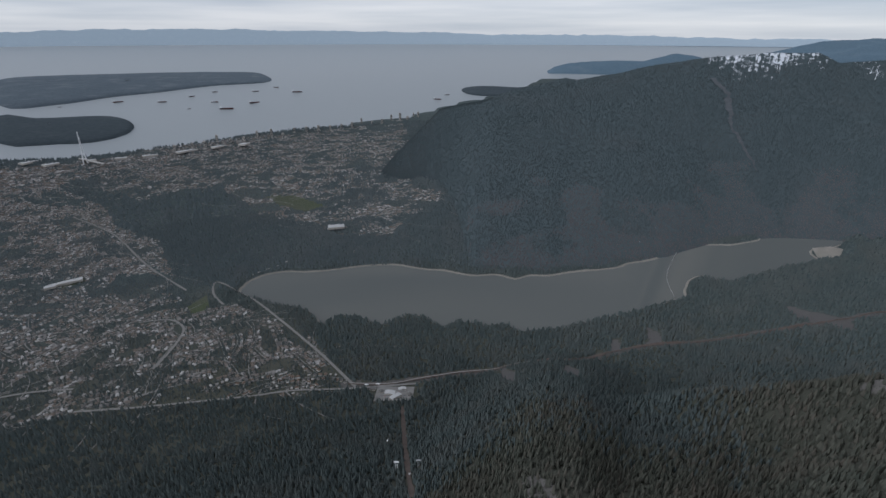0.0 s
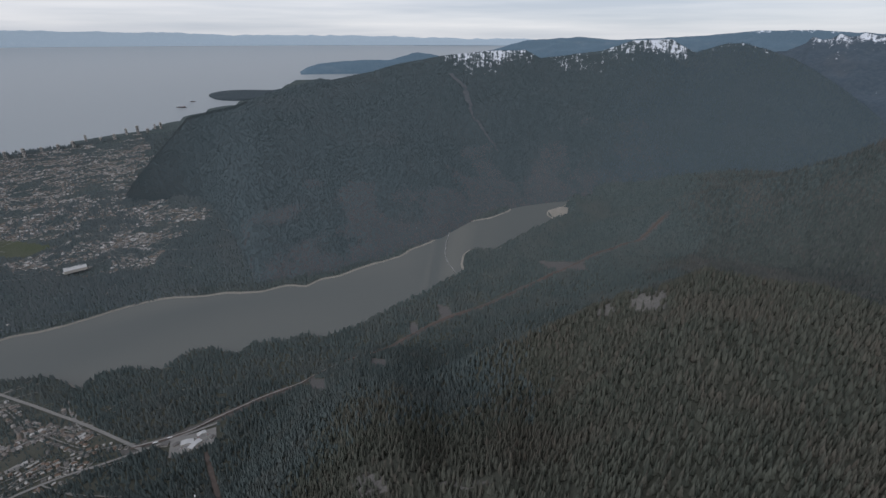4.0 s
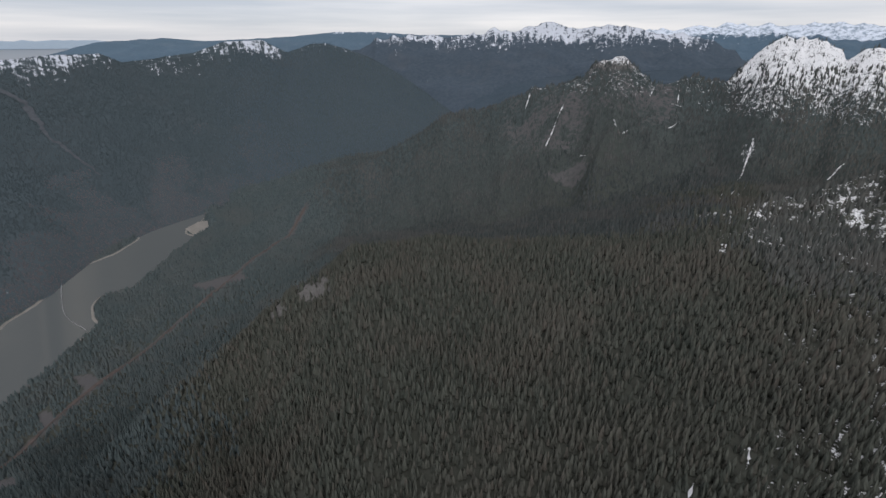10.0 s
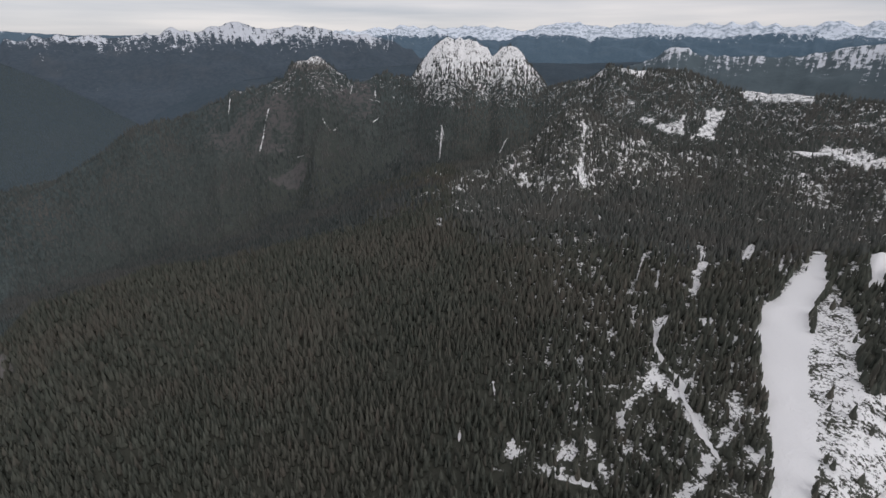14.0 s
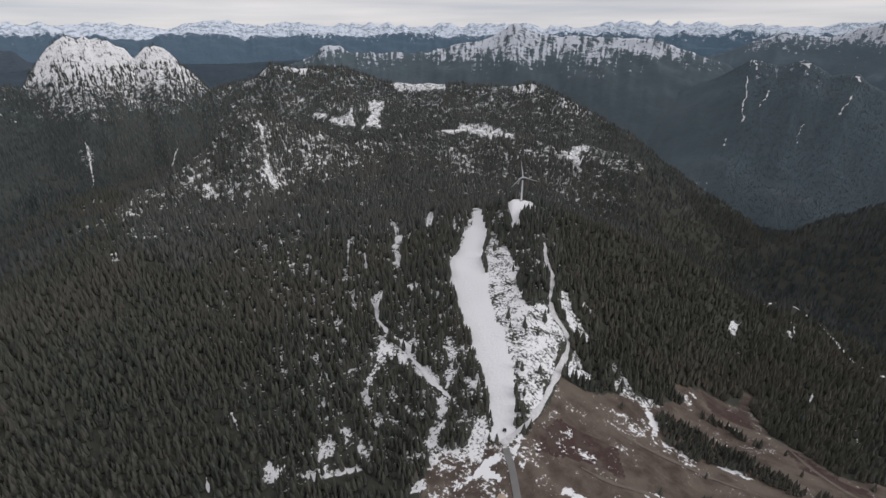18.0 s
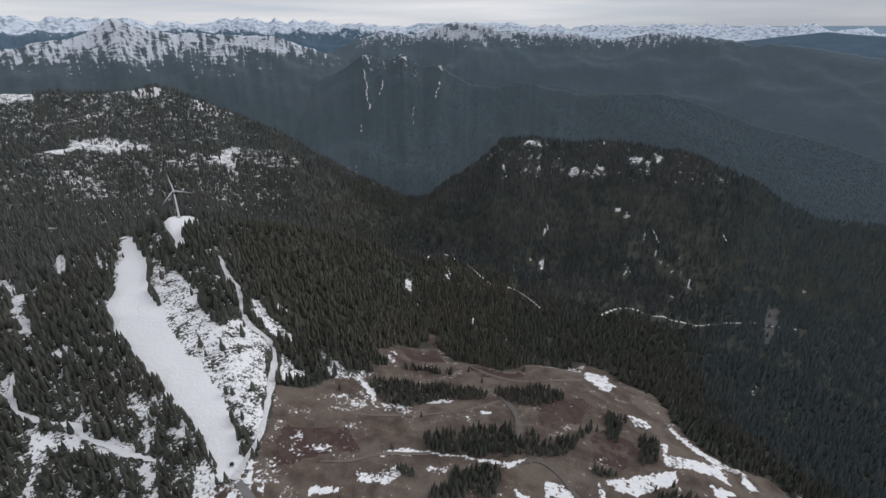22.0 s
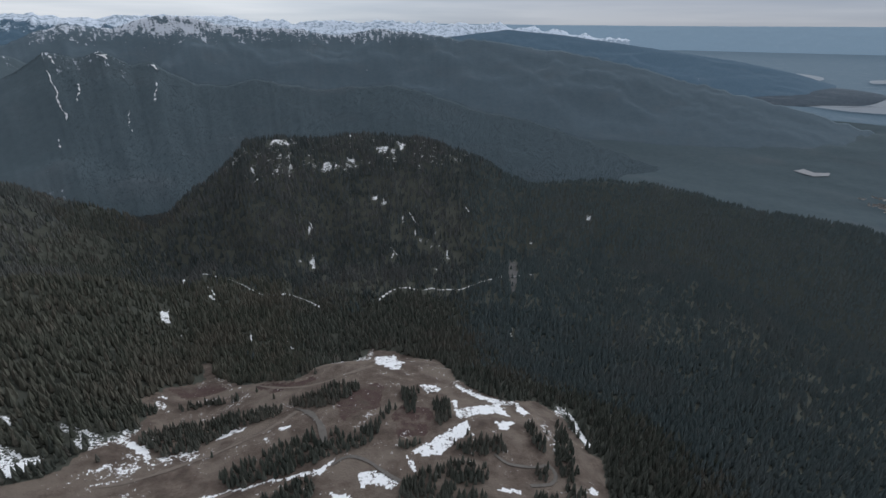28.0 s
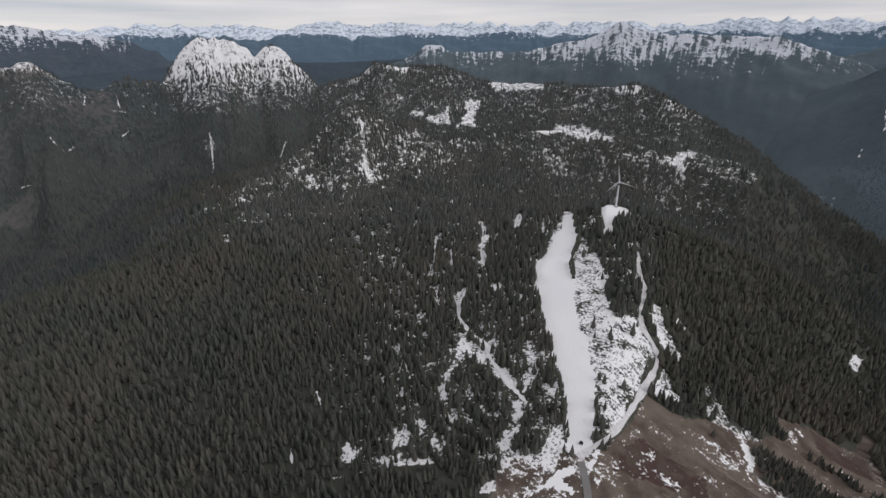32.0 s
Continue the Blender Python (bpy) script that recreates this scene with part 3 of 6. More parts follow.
outline(CLUMPS, (-20, -694), (-62, -700), (-103, -713), (-135, -694), (-137, -675), (-100, -650), (-75, -631), (-58, -650), (-24, -673))
outline(CLUMPS, (83, -545), (39, -564), (-11, -576), (-47, -582), (-45, -552), (-76, -552), (-118, -560), (-153, -591), (-169, -610), (-163, -584), (-143, -561), (-126, -532), (-89, -522), (-57, -522), (-3, -511), (52, -510), (76, -521))
outline(CLUMPS, (-68, -568), (-84, -568), (-83, -556), (-67, -556))
outline(CLUMPS, (-202, -653), (-233, -654), (-220, -624), (-197, -568), (-186, -573), (-193, -616))
outline(CLUMPS, (-240, -605), (-257, -611), (-269, -600), (-249, -545), (-226, -531), (-215, -535), (-228, -569))
outline(CLUMPS, (-148, -510), (-164, -507), (-184, -509), (-179, -498), (-151, -498))
outline(CLUMPS, (107, -472), (90, -479), (83, -464), (94, -460))
outline(CLUMPS, (35, -482), (5, -493), (-25, -490), (-31, -465), (-20, -446), (4, -427), (32, -430), (37, -462))
outline(CLUMPS, (61, -447), (33, -453), (25, -426), (58, -421))
outline(CLUMPS, (198, -763), (179, -771), (179, -744), (192, -738))
outline(CLUMPS, (313, -467), (291, -456), (289, -444), (299, -440))
outline(CLUMPS, (-233, -487), (-263, -493), (-301, -475), (-292, -447), (-244, -457), (-225, -471))
outline(CLUMPS, (-129, -444), (-174, -450), (-208, -453), (-239, -446), (-255, -428), (-239, -406), (-187, -407), (-176, -384), (-120, -409))
outline(CLUMPS, (-187, -407), (-226, -390), (-223, -363), (-176, -384))
outline(CLUMPS, (-357, -508), (-373, -507), (-366, -466), (-360, -442), (-347, -439), (-343, -471))
outline(CLUMPS, (-430, -521), (-435, -504), (-398, -436), (-378, -392), (-354, -380), (-344, -394), (-361, -430))
outline(CLUMPS, (-320, -422), (-338, -412), (-320, -388), (-308, -396))
outline(CLUMPS, (-292, -374), (-320, -361), (-301, -337), (-269, -347))
outline(CLUMPS, (-342, -378), (-364, -357), (-350, -330), (-318, -342))
outline(TRACK, (559, -897), (510, -831), (467, -791), (424, -717), (394, -689), (363, -677), (340, -647), (319, -588), (302, -531), (292, -495), (287, -463), (288, -442), (290, -422), (291, -409))
outline(TRACK, (285, -407), (263, -391), (240, -370), (219, -348))
outline(TRACK, (-29, -666), (-48, -635), (-57, -592), (-56, -553))
outline(TRACK, (-57, -505), (-81, -512), (-103, -494), (-118, -466), (-133, -444))
outline(TRACK, (-274, -452), (-284, -430), (-317, -417), (-341, -416), (-340, -397), (-322, -384), (-292, -387))
outline(PATH, (205, -463), (165, -474), (126, -496), (67, -510))
outline(PATH, (221, -567), (173, -570), (110, -592), (24, -619), (-31, -655))
outline(PATH, (54, -832), (-13, -758), (-85, -734), (-183, -761))
outline(TRAIL, (705, -547), (671, -506), (633, -476), (608, -469), (576, -467), (543, -466), (516, -451), (482, -443), (450, -435), (422, -431), (394, -425))
outline(TRAIL, (973, -943), (887, -845))
outline(TRAIL, (224, -1614), (201, -1707), (101, -1637), (30, -1541), (-52, -1444), (-110, -1426), (-163, -1327))
outline(TRAIL, (-351, -1348), (-422, -1404), (-520, -1380), (-634, -1402), (-804, -1424), (-991, -1439))
outline(GULLY, (3008, 463), (2894, 486), (2795, 505))
outline(GULLY, (2757, 159), (2714, 142), (2705, 122))
outline(GULLY, (2797, 86), (2728, 109))
outline(GULLY, (2703, 305), (2650, 265))
outline(GULLY, (2830, -496), (2763, -487), (2676, -459))
outline(GULLY, (3131, -108), (3126, -165))
outline(GULLY, (2915, -106), (2977, -165))
outline(GULLY, (1948, -284), (2124, -349))
outline(GULLY, (3246, -10), (3152, 5))
outline(GULLY, (3221, 706), (3143, 714))
outline(GULLY, (3237, -146), (3163, -144))
outline(GULLY, (3213, -253), (3200, -307))
outline(GULLY, (2828, -493), (2742, -476), (2469, -411))
outline(GULLY, (1946, -277), (2277, -414))
outline(GULLY, (2700, -848), (2631, -781))
outline(GULLY, (2037, -1686), (1752, -1521))
outline(GULLY, (1568, -677), (1488, -628))
outline(GULLY, (1387, -923), (1305, -894))
outline(GULLY, (791, -422), (762, -420))
outline(GULLY, (624, -193), (592, -187))
outline(GULLY, (729, -396), (713, -399))
outline(GULLY, (1315, -714), (1200, -655))
outline(GULLY, (-624, -1833), (-636, -1768))
outline(GULLY, (-490, -1658), (-504, -1630))
outline(GULLY, (-51, -2158), (-67, -2077))
outline(GULLY, (-225, -1855), (-232, -1830))
outline(GULLY, (-891, -1859), (-903, -1833))
outline(GULLY, (-691, -1115), (-681, -1072))
outline(GULLY, (140, -1522), (117, -1448))
outline(GULLY, (31, -1164), (31, -1105))
outline(GULLY, (-52, -1109), (-57, -1060))
outline(GULLY, (-6969, -18767), (-5222, -13946))
outline(GULLY, (-1536, -7413), (-495, -2267))
outline(GULLY, (982, -662), (861, -572))
outline(GULLY, (897, -647), (793, -575))
outline(GULLY, (847, -908), (779, -834))
outline(GULLY, (606, -190), (579, -183))
outline(GULLY, (536, -121), (511, -114))
outline(GULLY, (807, -426), (772, -421))
outline(SCAR, (-990, -1630), (-1027, -1621), (-879, -1374), (-810, -1276), (-801, -1287), (-862, -1407))
outline(SCAR, (-2710, -986), (-2782, -917), (-2772, -855), (-2731, -910))
outline(SCAR, (2609, 497), (2620, 421), (2674, 364), (2664, 284), (2585, 233), (2553, 278), (2571, 356), (2583, 448))
outline(CRAG, (1729, 1464), (1752, 1421), (1007, 745), (911, 666), (927, 750), (944, 803))
outline(CRAG, (132, 649), (165, 650), (191, 599), (182, 571), (128, 591))
outline(CRAG, (261, 565), (308, 532), (331, 466), (290, 498))
outline(CRAG, (1724, 1499), (1761, 1422), (1021, 764), (925, 676), (935, 729), (939, 792))
outline(CRAG, (1530, 1523), (1566, 1428), (917, 819), (892, 859))
outline(MEADOW, (353, -336), (323, -374), (303, -402), (280, -414), (225, -361), (200, -337), (260, -290), (322, -289))
outline(THIN, (353, -336), (323, -374), (303, -402), (272, -404), (241, -350), (269, -301), (322, -289))
outline(BROKEN, (320, -371), (313, -397), (298, -396), (294, -374), (307, -360))
outline(LAKE, (-1259, 2717), (-1262, 2792), (-1247, 2870), (-1175, 2953), (-1062, 3004), (-935, 2996), (-783, 3014), (-564, 3086), (-329, 3105), (-170, 3052), (0, 3018), (117, 2967), (229, 2942), (361, 2959), (472, 2895), (586, 2952), (705, 2944), (899, 3004), (1144, 3058), (1331, 3150), (1520, 3217), (1675, 3307), (1820, 3400), (1965, 3466), (2199, 3478), (2382, 3534), (2459, 3569), (2587, 3688), (2856, 3726), (3022, 3702), (3142, 3654), (3118, 3527), (2924, 3438), (2781, 3416), (2698, 3332), (2676, 3222), (2677, 3137), (2428, 3040), (2142, 2952), (1959, 2893), (1852, 2836), (1788, 2876), (1721, 2942), (1612, 2892), (1512, 2750), (1466, 2647), (1379, 2613), (1067, 2448), (838, 2370), (606, 2277), (409, 2245), (366, 2332), (239, 2306), (83, 2373), (4, 2289), (-103, 2427), (-216, 2433), (-335, 2295), (-457, 2374), (-586, 2384), (-642, 2294), (-729, 2425), (-854, 2500), (-984, 2536), (-1123, 2605))
outline(BOOM, (1755, 3395), (1491, 2960), (1416, 2672))
outline(SHORE, (3232, 3755), (3469, 3872), (3660, 3886), (3501, 3635), (3309, 3452), (3227, 3473), (3180, 3560), (3110, 3517), (3133, 3645))
outline(SHORE, (2756, 3406), (2923, 3439), (2995, 3386), (2830, 3185), (2688, 3110), (2661, 3185))
outline(CUT, (-394, 1666), (-235, 1658), (-112, 1707), (70, 1766), (266, 1784), (365, 1770), (514, 1751), (732, 1904), (976, 1976), (1296, 2015), (1644, 2056), (2171, 2209), (2441, 2217), (2762, 2168))
outline(CUT, (170, 1809), (280, 1720), (239, 1618), (212, 1761))
outline(CUT, (1002, 2045), (1045, 2019), (968, 1893))
outline(CUT, (-151, 1468), (-122, 1212), (-89, 944), (-66, 781))
outline(CLEARING, (1059, 2213), (1095, 2114), (1030, 1932), (979, 1995))
outline(CLEARING, (490, 1655), (521, 1557), (469, 1378), (444, 1475))
outline(CLEARING, (262, 1814), (288, 1614), (246, 1381), (228, 1578))
outline(CLEARING, (1873, 2377), (2083, 2174), (1969, 2009), (1817, 2203))
outline(CLEARING, (845, 2089), (880, 2049), (809, 1904), (790, 1951))
outline(LOT, (-334, 1646), (-115, 1677), (-91, 1539), (-169, 1505), (-246, 1509))
outline(TOWN, (-6069, 6185), (-5153, 5606), (-4239, 5253), (-3193, 4480), (-2772, 3926), (-2193, 3559), (-1781, 2922), (-1472, 2812), (-1350, 2609), (-1429, 2390), (-1184, 2490), (-687, 2144), (-378, 1658), (-592, 1575), (-1065, 1529), (-1482, 1484), (-1828, 1425))
outline(TOWN, (-2826, 8812), (-1475, 9102), (-802, 9800), (-397, 7052), (-531, 5770), (-140, 4903), (88, 4701), (-271, 4153), (-420, 3633), (-923, 3688), (-1078, 3960), (-1540, 4046), (-2064, 4765), (-2484, 5216), (-3001, 4712), (-3478, 4933), (-4337, 6077), (-4468, 7400), (-3427, 8302))
outline(TOWN, (-5556, 6096), (-4556, 6779), (-3670, 7049), (-3527, 6291), (-4173, 5929), (-4187, 5180), (-4635, 4980))
outline(TOWN, (-5406, -2655), (-6166, -2627), (-7573, -2245), (-5957, -1681), (-5467, -2036), (-5116, -2331))
outline(GREEN, (-1465, 2463), (-1419, 2635), (-1325, 2456), (-1390, 2375))
outline(GREEN, (-1789, 4792), (-1518, 4842), (-1112, 4439), (-1255, 4272), (-1587, 4512))
outline(GREEN, (-2491, 2845), (-2375, 2943), (-2303, 2836), (-2383, 2744))
outline(ROAD, (-349, 1628), (-603, 1977), (-859, 2279), (-1160, 2601), (-1435, 2810), (-1391, 2649), (-1266, 2492))
outline(ROAD, (-102, 1667), (-349, 1628), (-605, 1618), (-814, 1567), (-1173, 1523), (-1442, 1521))
outline(ROAD, (-1562, 1685), (-1727, 1678), (-1848, 1649))
outline(ROAD, (-1639, 2289), (-1483, 2312), (-1362, 2223), (-1321, 2103), (-1300, 1939), (-1297, 1816))
outline(ROAD, (-3326, 4203), (-2683, 3742), (-2046, 3097), (-1576, 2692))
outline(COAST, (-6129, 6773), (-5400, 6847), (-4831, 7207), (-4630, 7361), (-4017, 7948), (-3071, 8949), (-1617, 10009), (-547, 11068), (76, 12452), (842, 13820), (2105, 15357), (3866, 20386))
outline(HEADLAND, (-9296, 10636), (-8313, 10277), (-7666, 10505), (-6898, 10591), (-5995, 9757), (-5501, 8707), (-5602, 8022), (-6110, 7839), (-7031, 7874))
outline(HEADLAND, (-16487, 19405), (-14796, 21607), (-11978, 22949), (-8673, 23380), (-7092, 21216), (-6338, 18698), (-7659, 17413), (-8447, 15318), (-9084, 14168), (-9456, 12516), (-10655, 12293))
outline(HEADLAND, (600, 16469), (1225, 17208), (2643, 16685), (3748, 17648), (2976, 15526), (1850, 14626), (1048, 14612), (671, 15180))
outline(INLET, (-12454, -7748), (-12903, -7209), (-14074, -7285), (-16503, -8021), (-16305, -7370), (-15161, -6002), (-13880, -5455), (-12915, -6069), (-12362, -6704))
outline(INLET, (-21728, -14917), (-22767, -14888), (-21714, -13211), (-19877, -12166), (-19196, -12716))
outline(INLET, (-21960, -11608), (-23138, -11424), (-21685, -10641), (-20663, -10802))
outline(RISE, (-13488, -9935), (-16954, -11596), (-18467, -10976), (-18033, -9456), (-16638, -8119), (-14190, -7482), (-12497, -7848), (-12218, -8719))
outline(RISE, (-17218, -8358), (-20351, -9311), (-22377, -9613), (-22180, -8996), (-15420, -6112), (-16297, -7234))
outline(QUARRY, (-5904, -3597), (-6093, -3602), (-6034, -3446), (-6195, -3371), (-6047, -3294), (-5864, -3351), (-5877, -3460))
outline(SNOW, (1875, -889), (1875, -917), (1767, -859), (1681, -818), (1628, -812), (1580, -791), (1584, -768), (1665, -798), (1763, -846), (1839, -879))
outline(SNOW, (1726, -592), (1736, -632), (1695, -626), (1698, -596))
outline(PATCHY, (1249, -2075), (1185, -2220), (1057, -2291), (971, -2333), (739, -1861), (811, -1843), (916, -1875), (1011, -1857), (936, -1733), (1026, -1809))
outline(SHIPS, (-6987, 14337), (-6834, 15502), (-5694, 15682), (-5434, 16888), (-4391, 15547), (-5045, 11886), (-4783, 13021), (-5842, 13117), (-7175, 13096), (-8289, 13079), (-5908, 11874), (-9090, 12116), (-160, 13803), (121, 14878))
outline(SPOTS, (-123, 983), (-61, 939), (-169, 1158), (-84, 936), (-4667, 6381), (-2409, 2842), (-889, 3858), (-316, 1651), (-270, 1655), (-283, 1615), (-209, 1573), (-245, 1588), (-164, 1614), (-130, 1561), (-183, 1537))
outline(SPOTS, (245, -349), (178, -394), (303, -428))
outline(DAM, (-1088, 3120), (-1201, 3021), (-1261, 2943))

# ---- land ----
def inside(x, y, poly):
    """Which points lie inside an outline."""
    p = np.array(poly, float)
    ok = np.zeros(x.shape, bool)
    box = (x > p[:, 0].min()) & (x < p[:, 0].max()) & (y > p[:, 1].min()) & (y < p[:, 1].max())
    if not box.any():
        return ok
    xs, ys = x[box], y[box]
    hit = np.zeros(xs.shape, bool)
    for (x0, y0), (x1, y1) in zip(p, np.roll(p, -1, 0)):
        if y0 != y1:
            hit ^= ((y0 > ys) != (y1 > ys)) & (xs < (x1 - x0) * (ys - y0) / (y1 - y0) + x0)
    ok[box] = hit
    return ok


def far_from(x, y, line, closed=False, reach=200.0):
    """Distance of points from a line, or reach where it is more."""
    p = np.array(line, float)
    if closed:
        p = np.vstack([p, p[:1]])
    out = np.full(x.shape, reach)
    box = (x > p[:, 0].min() - reach) & (x < p[:, 0].max() + reach) & (y > p[:, 1].min() - reach) & (y < p[:, 1].max() + reach)
    if not box.any():
        return out
    xs, ys, best = x[box], y[box], np.full(int(box.sum()), reach)
    for (x0, y0), (x1, y1) in zip(p[:-1], p[1:]):
        dx, dy = x1 - x0, y1 - y0
        k = np.clip(((xs - x0) * dx + (ys - y0) * dy) / max(dx * dx + dy * dy, 1e-9), 0, 1)
        best = np.minimum(best, np.hypot(xs - x0 - k * dx, ys - y0 - k * dy))
    out[box] = best
    return out


def within(x, y, outlines):
    ok = np.zeros(x.shape, bool)
    for o in outlines:
        if len(o) > 2:
            ok |= inside(x, y, o)
    return ok


def by_lines(x, y, lines, width):
    ok = np.zeros(x.shape, bool)
    for o in lines:
        ok |= far_from(x, y, o, reach=width) < width
    return ok


COAST_B = np.array([math.degrees(math.atan2(x, y)) for x, y in COAST[0]])
COAST_R = np.array([math.hypot(x, y) for x, y in COAST[0]])


def land(b, r):
    """Height of the ground with its lake bed and its coast."""
    x, y = r * np.sin(np.radians(b)), r * np.cos(np.radians(b))
    z = height(b, r)
    near_lake = far_from(x, y, LAKE[0], True, 130.0)
    bed = inside(x, y, LAKE[0]) | (near_lake < 24)
    z = np.where(bed, np.minimum(z, 142.0), np.where(near_lake < 130, np.maximum(z, 150), z))
    z = np.where(within(x, y, SHORE), 149.0, z)
    shore = np.interp(b, COAST_B, COAST_R)
    low = b < 14
    bank = np.clip((shore - r) / 900, 0, 1)
    z = np.where(low & (r > 4500), np.where(r < shore, 4 + np.maximum(z - 4, 6) * bank, -40), z)
    z = np.where((b >= 14) & (b < 48) & (r > 12000), -40, z)
    return z


def sheet(name, P, wrap=False, attrs=None, material=None, smooth=True):
    """A mesh from a grid of places, with named values on its points."""
    rows, cols = P.shape[:2]
    idx = np.arange(rows * cols).reshape(rows, cols)
    if wrap:
        idx = np.hstack([idx, idx[:, :1]])
    q = np.stack([idx[:-1, :-1], idx[:-1, 1:], idx[1:, 1:], idx[1:, :-1]], -1).reshape(-1, 4)
    me = bpy.data.meshes.new(name)
    me.vertices.add(rows * cols)
    me.vertices.foreach_set("co", P.reshape(-1).astype(np.float32))
    me.loops.add(q.size)
    me.loops.foreach_set("vertex_index", q.reshape(-1).astype(np.int32))
    me.polygons.add(len(q))
    me.polygons.foreach_set("loop_start", np.arange(0, q.size, 4, dtype=np.int32))
    me.polygons.foreach_set("use_smooth", np.full(len(q), smooth))
    me.update(calc_edges=True)
    for key, v in (attrs or {}).items():
        if v.ndim == 3:
            a = me.attributes.new(key, "FLOAT_VECTOR", "POINT")
            a.data.foreach_set("vector", v.reshape(-1).astype(np.float32))
        else:
            a = me.attributes.new(key, "FLOAT", "POINT")
            a.data.foreach_set("value", v.reshape(-1).astype(np.float32))
    me.materials.append(material)
    return new(name, me)


def polar(b, r, z):
    return np.stack([r * np.sin(np.radians(b)), r * np.cos(np.radians(b)), z], -1)


bearings = np.concatenate([np.arange(-58, 60, 0.3), np.arange(60, 94, 0.25), np.arange(94, 113, 0.15), np.arange(113, 215, 0.25), np.arange(215, 269, 0.3), np.arange(270, 301, 2.0)])
rings = np.concatenate([[0.02, 90, 180, 250], np.exp(np.arange(math.log(300), math.log(420), 0.0135)), np.exp(np.arange(math.log(420), math.log(1050), 0.0085)), np.exp(np.arange(math.log(1050), math.log(2250), 0.0135)), np.exp(np.arange(math.log(2255), math.log(4500), 0.0075)), np.exp(np.arange(math.log(4510), math.log(7000), 0.0135)), np.exp(np.linspace(math.log(7100), math.log(88000), 30))])
BG, RG = np.meshgrid(bearings, rings)
BG = np.where(BG > 285, BG - 360, BG)
ZG = land(BG, RG)
XG, YG = RG * np.sin(np.radians(BG)), RG * np.cos(np.radians(BG))
wild = fractal(XG, YG, 300, 4, 71)
# edges of snow and meadow wander a little
XW, YW = XG + 6 * fractal(XG, YG, 24, 3, 73), YG + 6 * fractal(XG, YG, 24, 3, 75)
speck = fractal(XG, YG, 60, 3, 77)
snow = within(XW, YW, MEADOW) * (0.20 + 0.15 * speck)
XV, YV = XG + 13 * fractal(XG, YG, 20, 2, 83), YG + 13 * fractal(XG, YG, 20, 2, 85)
for xs_, ys_, outlines_, depth in ((XW, YW, RUN, 1.6), (XW, YW, DRIFT, 0.63), (XW, YW, BROKEN, 0.55), (XV, YV, GLADE, 0.60), (XV, YV, SNOW, 0.56), (XV, YV, PATCHY, 0.38), (XV, YV, THIN, 0.42)):
    snow = np.maximum(snow, within(xs_, ys_, outlines_) * depth)
SPECKS = np.array([p for o in SPECK for p in o], float)


def specks(x, y, front=0.0):
    """Small openings with snow on the wooded hill; front: metres cleared on the near side."""
    ok = np.zeros(x.shape, bool)
    for cx, cy, wide_, deep in SPECKS * [1, 1, 1, 0.65]:
        near = (np.abs(x - cx) < 120) & (np.abs(y - cy) < 120)
        if near.any():
            r0 = math.hypot(cx, cy)
            ux, uy = cx / r0, cy / r0
            along, across = (x[near] - cx) * ux + (y[near] - cy) * uy, (x[near] - cx) * uy - (y[near] - cy) * ux
            along = np.where(along < 0, np.minimum(along + front, 0), along)
            ok[near] |= (along / deep) ** 2 + (across / wide_) ** 2 < 1
    return ok


snow = np.maximum(snow, specks(XV, YV) * 0.53)


CREST = np.array(HILLS["plateau"][2], float)


def snowy_woods(x, y, z, b, r):
    """How far old snow lies open in the woods, 0 to 1."""
    hi = 0.42 * band(b, 95, 133, 6) * np.clip((z - 1000) / 160, 0, 1) * (r > 1400) * (r < 2350)
    hi = np.maximum(hi, 0.27 * band(b, 108, 170, 8) * np.clip((z - 1130) / 160, 0, 1) * (r > 2350))
    hi = np.maximum(hi, 0.95 * band(b, 95, 113, 3) * np.clip((z - 1230) / 200, 0, 1) * (r > 2900))
    hi = np.maximum(hi, np.where(r > 850, 0.44, 0.32) * band(b, 106, 153, 10) * (r > 480) * (r < 1500))
    hi = np.maximum(hi, 0.36 * band(b, 128, 158, 8) * (r >= 1500) * (r < 2400))
    hi = np.maximum(hi, 0.05 * band(b, 70, 99, 4) * np.clip((z - 1250) / 150, 0, 1) * (r > 2600))
    hi = np.maximum(hi, 0.03 * band(b, 166, 212, 6) * np.clip((z - 960) / 160, 0, 1) * (r > 1500))
    top = np.interp(b, CREST[:, 0], CREST[:, 2])
    open_ = np.clip(0.5 + 1.4 * lattice(b * 0.45, b * 0, 97), 0, 1)
    return np.maximum(hi, 1.1 * open_ * band(b, 114, 153, 2) * band(r, top - 110, top + 90, 40))


def craggy(x, y, z, b, r):
    """Bare rocky faces on the steep north-west ridge, 0 to 1."""
    n = 0.50 + 0.9 * fractal(x, y, 260, 4, 71) + 0.5 * fractal(x, y, 70, 3, 77)
    return np.clip(n, 0, 1) * (r > 2550) * (r < 3500) * np.clip((b - 62) / 8, 0, 1) * np.clip((96 - b) / 4, 0, 1) * np.clip((z - 860) / 220, 0, 1)


def glade(x, y, z, b, r):
    """Small openings down the fall line in the snowy woods, 0 to 1."""
    hi = snowy_woods(x, y, z, b, r)
    size = np.where(r < 1400, 4.6, np.where(r < 2350, 3.0, 3.0))
    n = fractal(np.radians(b) * 1e4 / size, np.log(np.maximum(r, 1)) * 1.3e3 / size, 10, 2, 91) + 0.28 * fractal(x, y, 190, 2, 95)
    return np.clip((n - 0.60 + 0.46 * hi) / 0.12, 0, 1) * (hi > 0.02)


